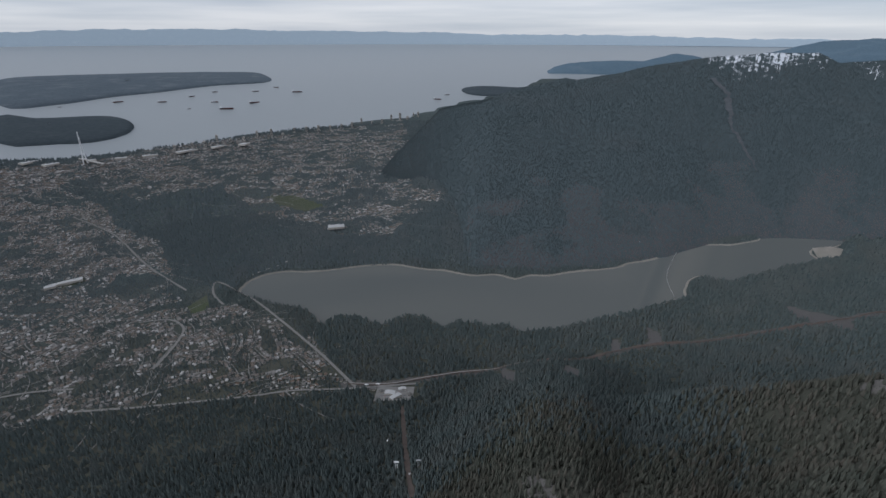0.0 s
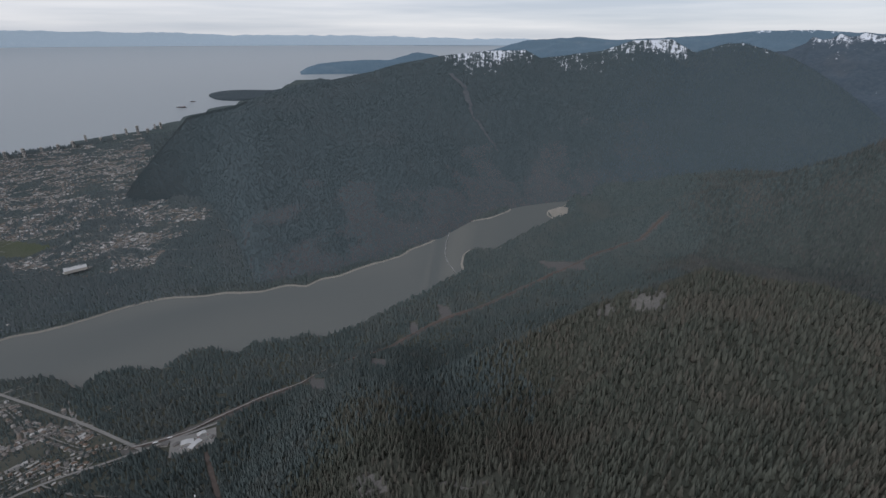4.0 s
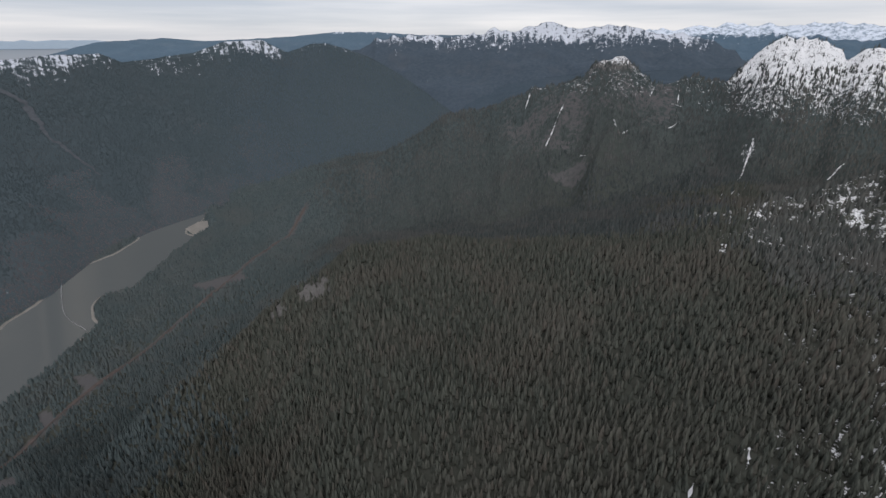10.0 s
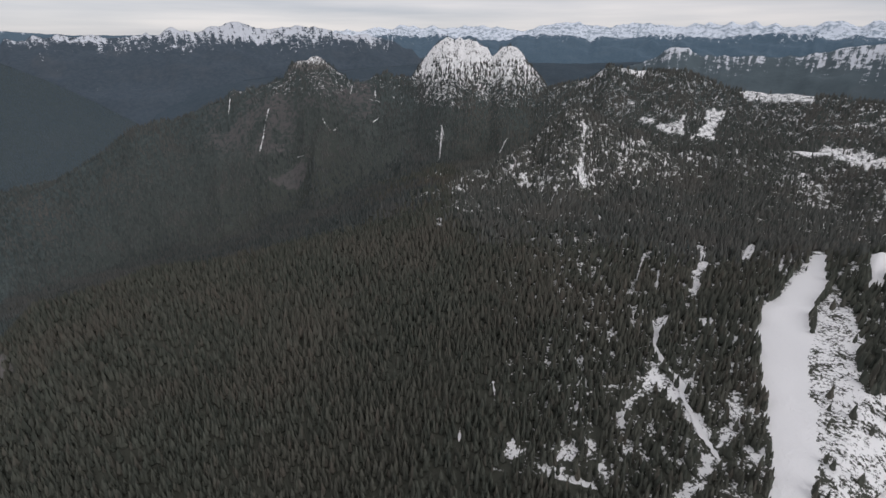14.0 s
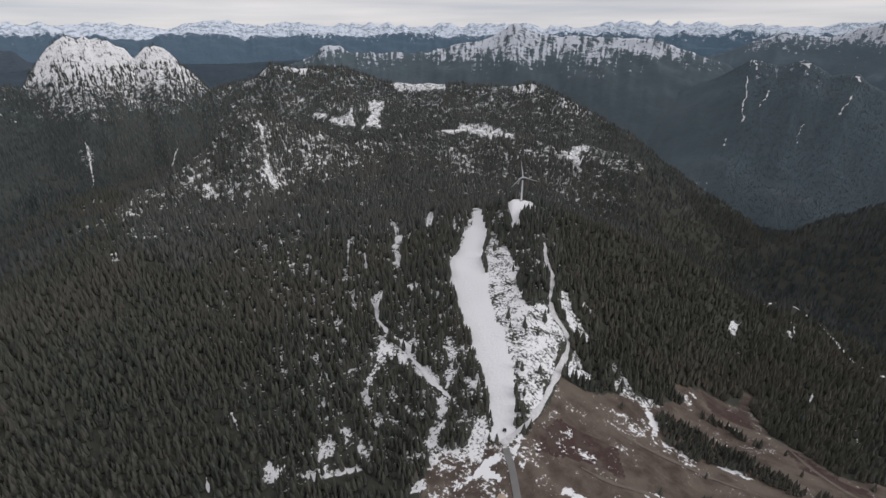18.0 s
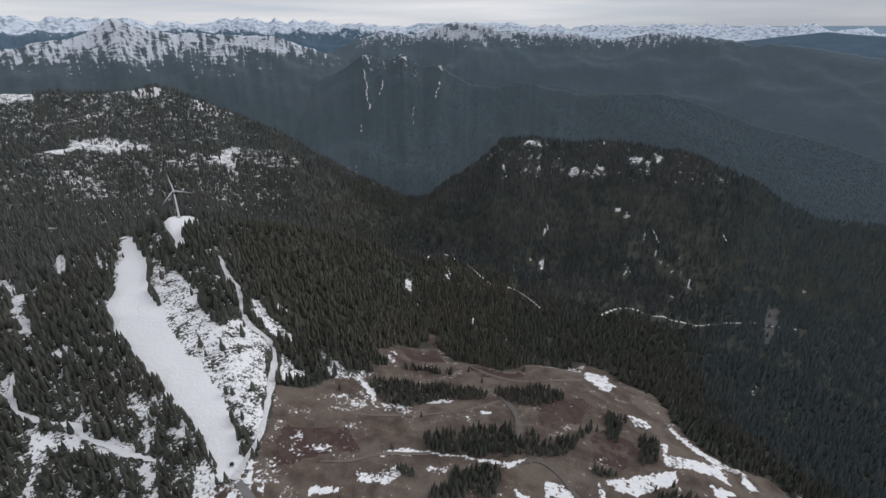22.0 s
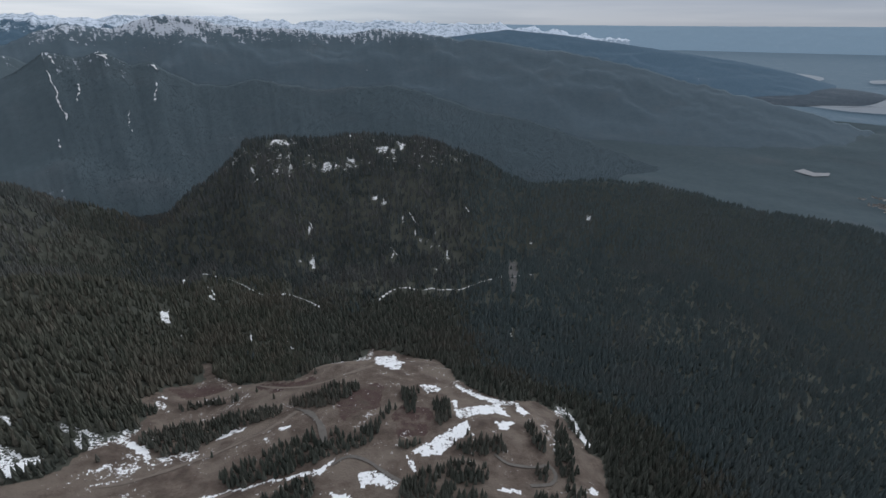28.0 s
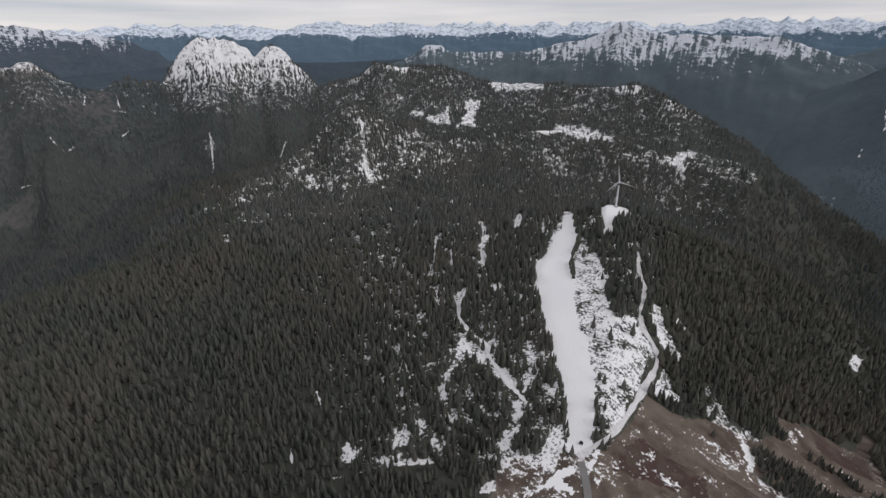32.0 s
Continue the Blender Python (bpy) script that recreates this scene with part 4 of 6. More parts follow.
# old snow lies in the forest on the high ground to the north
under = snowy_woods(XG, YG, ZG, BG, RG)
snow = np.maximum(snow, np.clip(0.27 + 0.38 * under + 0.15 * speck, 0, 0.72) * (under > 0.02))
snow = np.maximum(snow, 0.5 * np.clip((ZG - 1450) / 30, 0, 1) * (BG > 83) * (BG < 90) * (RG > 2900) * (RG < 3800))
twin = np.clip((ZG - 1470 + 60 * speck) / 50, 0, 1) * (RG > 2900) * (RG < 4200)
snow = np.maximum(snow, twin * 0.63)
slope_rock = np.clip((ZG - 1380 + 90 * wild) / 120, 0, 0.75) * (RG > 2900) * (BG > 75) * (BG < 112)
cover = {
    "plan": np.stack([XG, YG, ZG], -1) / 1000.0,
    "snow": snow,
    "meadow": within(XW, YW, MEADOW) * 1.0,
    "heath": within(XW, YW, HEATH) * 0.60,
    "scar": np.maximum(np.maximum(within(XW, YW, SCAR) * 0.62, craggy(XG, YG, ZG, BG, RG) * 0.62), np.maximum(by_lines(XG, YG, CUT[:1], 34) * 0.6, within(XG, YG, CLEARING) * 0.75)),
    "rock": np.maximum(np.maximum(within(XW, YW, CRAG[:1]) * 0.42, within(XW, YW, CRAG[1:]) * 0.7), slope_rock),
    "lawn": within(XG, YG, GREEN) * 1.0,
    "town": within(XG, YG, TOWN) * np.clip(0.45 + 1.6 * fractal(XG, YG, 330, 3, 201), 0, 1),
    # grows with distance only: blends in the hazy far canopy colour
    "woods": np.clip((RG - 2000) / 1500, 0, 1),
}
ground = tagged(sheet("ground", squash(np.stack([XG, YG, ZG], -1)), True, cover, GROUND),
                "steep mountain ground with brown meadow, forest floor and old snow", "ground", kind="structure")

# sea, lake and inlets
sb_, sr_ = np.meshgrid(np.arange(-75, 56, 0.5), np.exp(np.linspace(math.log(6500), math.log(88000), 90)))
sea_p = polar(sb_, sr_, np.zeros_like(sr_))
tagged(sheet("sea", squash(sea_p), False, {"plan": sea_p / 1000.0, "level": np.stack([sea_p[..., 0] * 0, sea_p[..., 1] * 0, sea_p[..., 0] * 0 + 1], -1)}, SEA_WATER), "calm grey sea reaching to a hazy horizon", "sea", kind="structure")


def water_sheet(name, outline_, z, material, label):
    """A level sheet of water cut to an outline."""
    bm = bmesh.new()
    f = bm.faces.new([bm.verts.new((x, y, z)) for x, y in outline_])
    bmesh.ops.triangulate(bm, faces=[f])
    bmesh.ops.subdivide_edges(bm, edges=bm.edges[:], cuts=2, use_grid_fill=True)
    me = bpy.data.meshes.new(name)
    bm.to_mesh(me)
    bm.free()
    co = np.array([v.co[:] for v in me.vertices])
    a = me.attributes.new("plan", "FLOAT_VECTOR", "POINT")
    a.data.foreach_set("vector", (co / 1000).reshape(-1).astype(np.float32))
    a = me.attributes.new("level", "FLOAT_VECTOR", "POINT")
    a.data.foreach_set("vector", level_of(co).reshape(-1).astype(np.float32))
    me.vertices.foreach_set("co", squash(co).reshape(-1).astype(np.float32))
    me.update()
    me.materials.append(material)
    return tagged(new(name, me), label, "water", kind="structure")


def rounded(points, closed, gap):
    """A smooth line through points, about gap metres between its places."""
    p = np.array(points, float)
    n = len(p)
    out = []
    for i in range(n if closed else n - 1):
        q = [p[(i + k) % n] if closed else p[min(max(i + k, 0), n - 1)] for k in (-1, 0, 1, 2)]
        m = max(2, int(np.linalg.norm(q[2] - q[1]) / gap))
        for t in np.arange(m) / m:
            out.append(0.5 * (2 * q[1] + (q[2] - q[0]) * t + (2 * q[0] - 5 * q[1] + 4 * q[2] - q[3]) * t * t + (3 * q[1] - q[0] - 3 * q[2] + q[3]) * t ** 3))
    if not closed:
        out.append(p[-1])
    return np.array(out)


def bearing_of(x, y):
    b = np.degrees(np.arctan2(x, y))
    return np.where(b < -75, b + 360, b)


def ground_at(x, y):
    x, y = np.asarray(x, float), np.asarray(y, float)
    return land(bearing_of(x, y), np.hypot(x, y))


def ribbon(name, line, width, material, label, lift=1.6, category="road", gap=8.0, ragged=0.0, closed=False, level=None, pinch=False):
    """A strip laid over the ground along a line."""
    p = rounded(line, closed, gap)
    if closed:
        p = np.vstack([p, p[:1]])
    d = np.gradient(p, axis=0)
    d /= np.maximum(np.linalg.norm(d, axis=1, keepdims=True), 1e-9)
    side = np.stack([-d[:, 1], d[:, 0]], 1)
    s = np.linspace(-0.5, 0.5, 5)
    w = width * np.maximum(1 + ragged * lattice(np.arange(len(p)) * 0.6, np.zeros(len(p)), 3), 0.25)
    if pinch:
        w = width * np.clip(0.35 + 1.3 * lattice(np.arange(len(p)) * 0.9, np.full(len(p), line[0][0] * 0.37), 3), 0.04, 1.3)
    g = p[:, None] + side[:, None] * (s[None, :, None] * w[:, None, None])
    z = ground_at(g[..., 0], g[..., 1]) + lift if level is None else np.full(g.shape[:2], level)
    z = np.maximum(z, z.mean(1, keepdims=True) - 1.0)
    P = np.concatenate([g, z[..., None]], -1)
    return tagged(sheet(name, squash(P), False, {"plan": P / 1000}, material), label, category, kind="structure")


lake_line = rounded(LAKE[0], True, 34)
swing = np.roll(lake_line, -1, 0) - np.roll(lake_line, 1, 0)
swing /= np.linalg.norm(swing, axis=1, keepdims=True)
lake_line = lake_line + np.stack([swing[:, 1], -swing[:, 0]], 1) * (13 * fractal(lake_line[:, 0], lake_line[:, 1], 110, 3, 17))[:, None]
water_sheet("lake", [tuple(v) for v in lake_line], 146.0, LAKE_WATER, "long grey-green reservoir between forested slopes")
# pale drawn-down bank round the lake
cent = np.roll(lake_line, -1, 0) - np.roll(lake_line, 1, 0)
cent /= np.linalg.norm(cent, axis=1, keepdims=True)
turn = np.sign(np.sum(lake_line[:, 0] * np.roll(lake_line[:, 1], -1) - np.roll(lake_line[:, 0], -1) * lake_line[:, 1]))
away = np.stack([cent[:, 1], -cent[:, 0]], 1) * turn
wid = 4.5 + 3.5 * lattice(np.arange(len(lake_line)) * 0.35, np.zeros(len(lake_line)), 9)
bank_p = np.stack([np.concatenate([lake_line + away * k[:, None], np.full((len(lake_line), 1), z)], 1) for k, z in ((wid * 0 - 6, 145.5), (wid * 0.5, 148.5), (wid, 151.0), (wid + 5, 151.0))])
tagged(sheet("lake_bank", squash(bank_p), True, {}, SAND), "pale gravel bank of the lake at low water", "shore", kind="structure")
for o in SHORE:
    water_sheet("gravel_delta", o, 153.0, SAND, "pale gravel flat where the river enters the lake")
water_sheet("quarry", QUARRY[0], 196.0, ROOF_PALE, "pale bare quarry floor in the forest")


def headland(name, outline_, top, material, label):
    """Low land standing in the sea."""
    line = rounded(outline_, True, 250)
    mid = line.mean(0)
    levels = ((1.0, -5), (0.985, top * 0.5), (0.93, top * 0.8), (0.75, top), (0.4, top * 1.15), (0.02, top * 1.2))
    P = np.stack([np.concatenate([mid + (line - mid) * k, (z + (k < 1) * top * 0.25 * fractal(line[:, 0] * k, line[:, 1] * k, 900, 4, 8))[:, None] if k < 1 else np.full((len(line), 1), z)], 1) for k, z in levels])
    return tagged(sheet(name, squash(P), True, {"plan": P / 1000, "snow": P[..., 2] * 0}, material), label, "headland", kind="structure")


# far shore: its blue-grey base colour includes the haze over the bay
HEAD_MAT = range_material("hazy_shore_woods", (0.078, 0.100, 0.122), (0.115, 0.140, 0.162), (0.20, 0.22, 0.235), False)
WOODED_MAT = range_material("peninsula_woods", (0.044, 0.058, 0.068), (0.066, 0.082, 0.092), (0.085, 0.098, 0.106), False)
headland("wooded_peninsula", HEADLAND[0], 55, WOODED_MAT, "low wooded peninsula beside the harbour")
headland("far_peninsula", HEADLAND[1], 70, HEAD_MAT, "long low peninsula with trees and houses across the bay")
headland("point", HEADLAND[2], 50, WOODED_MAT, "small dark wooded point on the coast")


def mountain_range(name, dist, width, foot, points, material, label, snowline=None, rough=1.0, seed=0, spread=260.0, gullies=0.3):
    """A range of mountains: front slope with spurs and gullies, crest, and the start of its back."""
    c = np.array(points, float)
    bs = np.arange(c[0, 0], c[-1, 0] + 0.01, 0.15)
    d = np.interp(bs, c[:, 0], c[:, 2]) if c.shape[1] > 2 else np.full(len(bs), float(dist))
    wd = np.interp(bs, c[:, 0], c[:, 3]) if c.shape[1] > 3 else np.full(len(bs), float(width))
    # small peaks along the skyline
    el = np.interp(bs, c[:, 0], c[:, 1])
    arc = np.radians(bs) * dist
    top = EYE + d * np.tan(np.radians(el)) + rough * 0.004 * d * (fractal(arc, arc * 0, dist * 0.03, 5, seed + 3, True) - 0.25)
    ft = np.minimum(foot, top - 30)
    s = np.concatenate([np.linspace(0, 1, 32), [1.06, 1.2, 1.5]])
    back_slope = wd * np.maximum(np.array([[k - 1] for k in s]), 0) * 0.75
    S = s[:, None]
    front = np.clip(S, 0, 1)
    r = d - wd * (1 - S)
    spur = 0.18 * fractal(arc[None] + 0 * S, 0.55 * (1 - S) * wd[None], spread * dist / 6000, 3, seed, True)
    gx, gy = r * np.sin(np.radians(bs))[None], r * np.cos(np.radians(bs))[None]
    spur = spur + 0.5 * fractal(gx, gy, max(1100.0, 0.09 * dist), 3, seed + 20, True)
    z = ft + (top - ft) * front ** 0.9 + spur * (front * (1 - front) * 4) * np.minimum(top - ft, 1100) * gullies - back_slope
    P = polar(bs[None] + 0 * S, r, z)
    x, y = P[..., 0], P[..., 1]
    if snowline is None:
        sn = np.zeros_like(z)
    else:
        if not isinstance(snowline, (int, float)):
            snowline = np.interp(bs, *np.array(snowline, float).T)[None]
        sn = np.clip((z - snowline) / 420 + 0.5, 0, 1) * 0.60 - 0.18 * spur * (z > snowline - 300) + 0.1 * fractal(x, y, dist * 0.03, 4, seed + 9)
        sn = sn * np.clip((z - snowline + 420) / 200, 0, 1)
    ob = sheet(name, squash(P), False, {"plan": P / 1000, "snow": sn, "fall": np.stack([np.broadcast_to(arc[None] / dist * 6.5, z.shape), z / 4000.0, z * 0], -1)}, material)
    tagged(ob, label, "mountain", kind="structure")
    return P, sn


# air haze is painted as pale blue here; the farthest ranges also emit
M_ISLE = range_material("hazy_far_hills", (0.18, 0.22, 0.255), (0.21, 0.25, 0.285), (0.23, 0.265, 0.295), False, (0.112, 0.132, 0.150))
M_HOWE = range_material("hazy_blue_hills", (0.07, 0.10, 0.125), (0.095, 0.128, 0.155), (0.115, 0.14, 0.16), True, (0.018, 0.030, 0.042))
# woods lifted towards blue, so the base colour carries the valley haze
M_HOLLY = range_material("hazy_west_woods", (0.062, 0.082, 0.090), (0.076, 0.098, 0.106), (0.086, 0.100, 0.107), True)
M_MID = range_material("hazy_dark_woods", (0.054, 0.076, 0.096), (0.068, 0.090, 0.110), (0.080, 0.096, 0.112), True)
# blue cast on the crags is haze, put into the rock colour
M_LIONS = range_material("hazy_snowy_crag", (0.060, 0.082, 0.106), (0.084, 0.106, 0.128), (0.098, 0.112, 0.128), True)
M_FAR = range_material("hazy_snowy_rock", (0.20, 0.24, 0.28), (0.26, 0.30, 0.34), (0.30, 0.33, 0.36), True, (0.060, 0.075, 0.090))
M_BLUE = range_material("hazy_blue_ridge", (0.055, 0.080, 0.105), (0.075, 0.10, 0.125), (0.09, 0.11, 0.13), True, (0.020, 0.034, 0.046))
# haze by base colour: the farther east range is paler than the near one
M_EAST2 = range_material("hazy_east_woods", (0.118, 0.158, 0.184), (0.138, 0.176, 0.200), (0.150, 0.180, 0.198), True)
M_EAST = range_material("hazy_slope_woods", (0.092, 0.121, 0.136), (0.106, 0.136, 0.151), (0.116, 0.134, 0.146), True)

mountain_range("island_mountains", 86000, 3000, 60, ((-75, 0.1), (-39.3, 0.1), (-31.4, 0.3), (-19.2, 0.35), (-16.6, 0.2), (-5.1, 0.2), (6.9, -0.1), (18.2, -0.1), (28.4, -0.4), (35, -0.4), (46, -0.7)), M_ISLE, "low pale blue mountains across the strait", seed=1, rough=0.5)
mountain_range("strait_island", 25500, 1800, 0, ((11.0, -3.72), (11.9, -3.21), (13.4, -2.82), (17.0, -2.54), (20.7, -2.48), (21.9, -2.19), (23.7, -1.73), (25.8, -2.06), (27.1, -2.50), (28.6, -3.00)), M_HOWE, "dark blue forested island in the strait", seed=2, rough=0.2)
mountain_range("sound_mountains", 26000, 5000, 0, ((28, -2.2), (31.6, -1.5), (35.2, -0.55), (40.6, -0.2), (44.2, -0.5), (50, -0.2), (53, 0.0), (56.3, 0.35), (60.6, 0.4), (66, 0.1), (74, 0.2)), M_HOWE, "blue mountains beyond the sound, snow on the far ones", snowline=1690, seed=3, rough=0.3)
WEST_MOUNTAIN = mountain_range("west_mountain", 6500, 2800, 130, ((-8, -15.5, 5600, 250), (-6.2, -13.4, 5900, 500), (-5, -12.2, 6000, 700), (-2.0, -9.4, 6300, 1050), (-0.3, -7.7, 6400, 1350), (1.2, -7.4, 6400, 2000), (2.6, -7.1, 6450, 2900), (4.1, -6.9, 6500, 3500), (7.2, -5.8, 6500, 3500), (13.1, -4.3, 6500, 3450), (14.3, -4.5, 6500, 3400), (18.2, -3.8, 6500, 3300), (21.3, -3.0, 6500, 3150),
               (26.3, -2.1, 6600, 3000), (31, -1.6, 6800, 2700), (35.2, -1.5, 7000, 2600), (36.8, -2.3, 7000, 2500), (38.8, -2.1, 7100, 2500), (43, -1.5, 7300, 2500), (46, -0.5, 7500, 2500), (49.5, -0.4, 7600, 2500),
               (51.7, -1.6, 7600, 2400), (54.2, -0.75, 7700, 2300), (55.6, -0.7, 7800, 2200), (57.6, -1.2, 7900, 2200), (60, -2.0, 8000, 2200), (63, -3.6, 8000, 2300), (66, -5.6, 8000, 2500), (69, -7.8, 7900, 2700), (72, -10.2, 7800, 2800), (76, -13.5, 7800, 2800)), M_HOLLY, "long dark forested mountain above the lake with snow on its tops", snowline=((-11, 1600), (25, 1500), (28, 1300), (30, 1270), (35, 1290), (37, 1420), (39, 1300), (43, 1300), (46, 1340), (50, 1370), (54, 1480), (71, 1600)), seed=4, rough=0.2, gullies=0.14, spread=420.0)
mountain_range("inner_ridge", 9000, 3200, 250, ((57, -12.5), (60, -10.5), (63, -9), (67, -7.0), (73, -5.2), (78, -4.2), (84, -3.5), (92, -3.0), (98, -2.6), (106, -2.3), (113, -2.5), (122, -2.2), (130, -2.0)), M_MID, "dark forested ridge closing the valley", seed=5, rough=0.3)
mountain_range("snowy_west_peaks", 12000, 4500, 300, ((54, -3.0), (56, -1.9), (59.2, -1.2), (61.2, -0.2), (63.7, 0.0), (68.6, 0.0), (72.1, 0.3), (73.5, 0.8), (74.6, 0.4), (75.7, 0.7), (79.5, 1.3), (81.7, 0.6), (84.9, 1.0), (89.1, 0.6), (93.2, 0.1), (95.5, -0.8), (98.2, -2.0), (103, -3.5)), M_LIONS, "rugged snow-covered peaks with dark gullies", snowline=1430, seed=6, rough=1.7)
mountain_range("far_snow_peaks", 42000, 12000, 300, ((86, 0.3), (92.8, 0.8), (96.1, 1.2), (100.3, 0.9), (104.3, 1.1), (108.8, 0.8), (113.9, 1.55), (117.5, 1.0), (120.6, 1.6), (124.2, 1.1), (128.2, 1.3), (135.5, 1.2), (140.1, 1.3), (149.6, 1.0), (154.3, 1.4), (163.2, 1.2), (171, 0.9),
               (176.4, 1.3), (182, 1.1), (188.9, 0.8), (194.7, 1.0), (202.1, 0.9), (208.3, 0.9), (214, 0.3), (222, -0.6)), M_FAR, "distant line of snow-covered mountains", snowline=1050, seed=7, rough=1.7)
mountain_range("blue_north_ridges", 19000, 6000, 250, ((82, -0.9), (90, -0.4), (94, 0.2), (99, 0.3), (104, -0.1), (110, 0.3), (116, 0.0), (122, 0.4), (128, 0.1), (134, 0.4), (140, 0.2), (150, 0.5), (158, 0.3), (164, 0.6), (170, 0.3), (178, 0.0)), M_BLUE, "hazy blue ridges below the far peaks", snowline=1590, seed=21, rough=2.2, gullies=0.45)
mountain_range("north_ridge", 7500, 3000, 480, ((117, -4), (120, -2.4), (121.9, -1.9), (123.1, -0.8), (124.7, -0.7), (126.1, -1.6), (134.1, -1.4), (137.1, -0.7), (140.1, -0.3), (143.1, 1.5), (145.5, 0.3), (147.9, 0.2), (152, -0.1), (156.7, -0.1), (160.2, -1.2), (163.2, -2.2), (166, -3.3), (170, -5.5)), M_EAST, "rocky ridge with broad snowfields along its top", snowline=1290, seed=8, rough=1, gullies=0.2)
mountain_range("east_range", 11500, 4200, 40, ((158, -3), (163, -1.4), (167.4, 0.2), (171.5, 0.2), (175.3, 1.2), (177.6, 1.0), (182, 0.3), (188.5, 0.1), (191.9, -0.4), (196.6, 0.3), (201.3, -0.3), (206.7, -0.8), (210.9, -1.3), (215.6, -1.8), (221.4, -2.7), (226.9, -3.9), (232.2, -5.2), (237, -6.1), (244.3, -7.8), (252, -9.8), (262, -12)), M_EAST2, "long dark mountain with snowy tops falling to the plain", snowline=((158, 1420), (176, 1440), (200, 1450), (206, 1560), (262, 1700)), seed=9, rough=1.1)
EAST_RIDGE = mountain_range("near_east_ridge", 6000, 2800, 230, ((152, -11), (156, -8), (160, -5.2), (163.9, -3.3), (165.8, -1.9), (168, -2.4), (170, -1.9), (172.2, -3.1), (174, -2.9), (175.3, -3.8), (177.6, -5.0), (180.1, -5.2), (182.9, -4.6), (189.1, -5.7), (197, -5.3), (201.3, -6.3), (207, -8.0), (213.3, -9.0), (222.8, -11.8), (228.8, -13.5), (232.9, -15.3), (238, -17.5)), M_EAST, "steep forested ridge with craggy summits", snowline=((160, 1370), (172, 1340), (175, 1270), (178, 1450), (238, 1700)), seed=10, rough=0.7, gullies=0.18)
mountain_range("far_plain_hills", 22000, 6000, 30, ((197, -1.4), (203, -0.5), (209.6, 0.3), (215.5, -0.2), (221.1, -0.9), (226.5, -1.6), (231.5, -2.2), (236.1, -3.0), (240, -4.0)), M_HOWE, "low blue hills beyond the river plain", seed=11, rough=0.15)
# plain and lowland: haze painted into both colours, with emission on the plain
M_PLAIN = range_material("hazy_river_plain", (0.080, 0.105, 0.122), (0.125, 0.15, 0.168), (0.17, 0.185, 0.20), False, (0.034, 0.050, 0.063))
M_LOWLAND = range_material("hazy_lowland_woods", (0.086, 0.114, 0.126), (0.104, 0.134, 0.144), (0.124, 0.142, 0.150), False)
M_INLET = plain("inlet_water", (0.30, 0.33, 0.355), 0.7)
def lowland_at(b, r):
    """Height of the wooded lowland to the east."""
    x, y = r * np.sin(np.radians(b)), r * np.cos(np.radians(b))
    return np.maximum(height(np.minimum(b, 285), r) + 14, 20) + 45 * (0.7 + fractal(x, y, 1100, 4, 41))


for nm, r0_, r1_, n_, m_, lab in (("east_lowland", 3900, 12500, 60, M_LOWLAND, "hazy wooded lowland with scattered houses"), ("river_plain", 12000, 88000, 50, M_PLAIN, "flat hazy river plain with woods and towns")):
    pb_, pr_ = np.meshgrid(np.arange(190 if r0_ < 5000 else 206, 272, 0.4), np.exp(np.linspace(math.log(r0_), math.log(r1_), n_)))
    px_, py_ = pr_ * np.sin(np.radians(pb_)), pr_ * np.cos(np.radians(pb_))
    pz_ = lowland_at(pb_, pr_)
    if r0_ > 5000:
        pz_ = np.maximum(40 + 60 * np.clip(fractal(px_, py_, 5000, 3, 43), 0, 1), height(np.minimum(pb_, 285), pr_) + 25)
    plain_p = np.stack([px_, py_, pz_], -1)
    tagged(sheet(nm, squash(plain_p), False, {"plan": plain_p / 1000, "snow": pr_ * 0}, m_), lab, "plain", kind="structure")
for o in INLET:
    line = rounded(o, True, 300)
    mid = line.mean(0)
    inlet_p = np.stack([np.concatenate([mid + (line - mid) * k, np.full((len(line), 1), 130.0)], 1) for k in (1.0, 0.8, 0.55, 0.3, 0.02)])
    tagged(sheet("inlet", squash(inlet_p), True, {}, M_INLET), "pale arm of the sea beyond the town", "water", kind="structure")
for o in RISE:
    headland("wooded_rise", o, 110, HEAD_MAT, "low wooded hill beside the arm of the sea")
# hills on the horizon get their haze from pale colour plus emission
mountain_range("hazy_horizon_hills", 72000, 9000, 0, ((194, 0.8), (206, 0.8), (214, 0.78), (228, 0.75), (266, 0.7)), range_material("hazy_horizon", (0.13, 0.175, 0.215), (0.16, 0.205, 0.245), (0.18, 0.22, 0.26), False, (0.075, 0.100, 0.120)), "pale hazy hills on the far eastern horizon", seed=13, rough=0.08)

# roads and cleared strips
for k, o in enumerate(TRACK):
    ribbon("gravel_track", o, (8.0, 9.0, 8.0, 5.0, 5.0)[k], (SNOWY_GRAVEL, ASPHALT, TRACK_GRIT, TRACK_GRIT, TRACK_GRIT)[k],
           ("pale snow-dusted maintenance track on the ski hill", "dark asphalt road at the foot of the ski run", "grey gravel track across the ski meadow")[min(k, 2)], category="track", ragged=(0.5, 0.0, 0.7, 0.3, 0.2)[k], lift=1.0)
for o in PATH:
    ribbon("footpath", o, 5.0, PATH_EARTH, "faint pale earth path across the brown meadow", lift=0.6, category="path", ragged=0.8)
for k, o in enumerate(TRAIL):
    ribbon("snowy_trail", o, 7.0 if k < 2 else 7.5, SNOW_MAT if k < 3 else SNOWY_GRAVEL, "narrow snow-covered trail through the trees", ragged=0.6, gap=4.0, category="trail", pinch=k > 1)
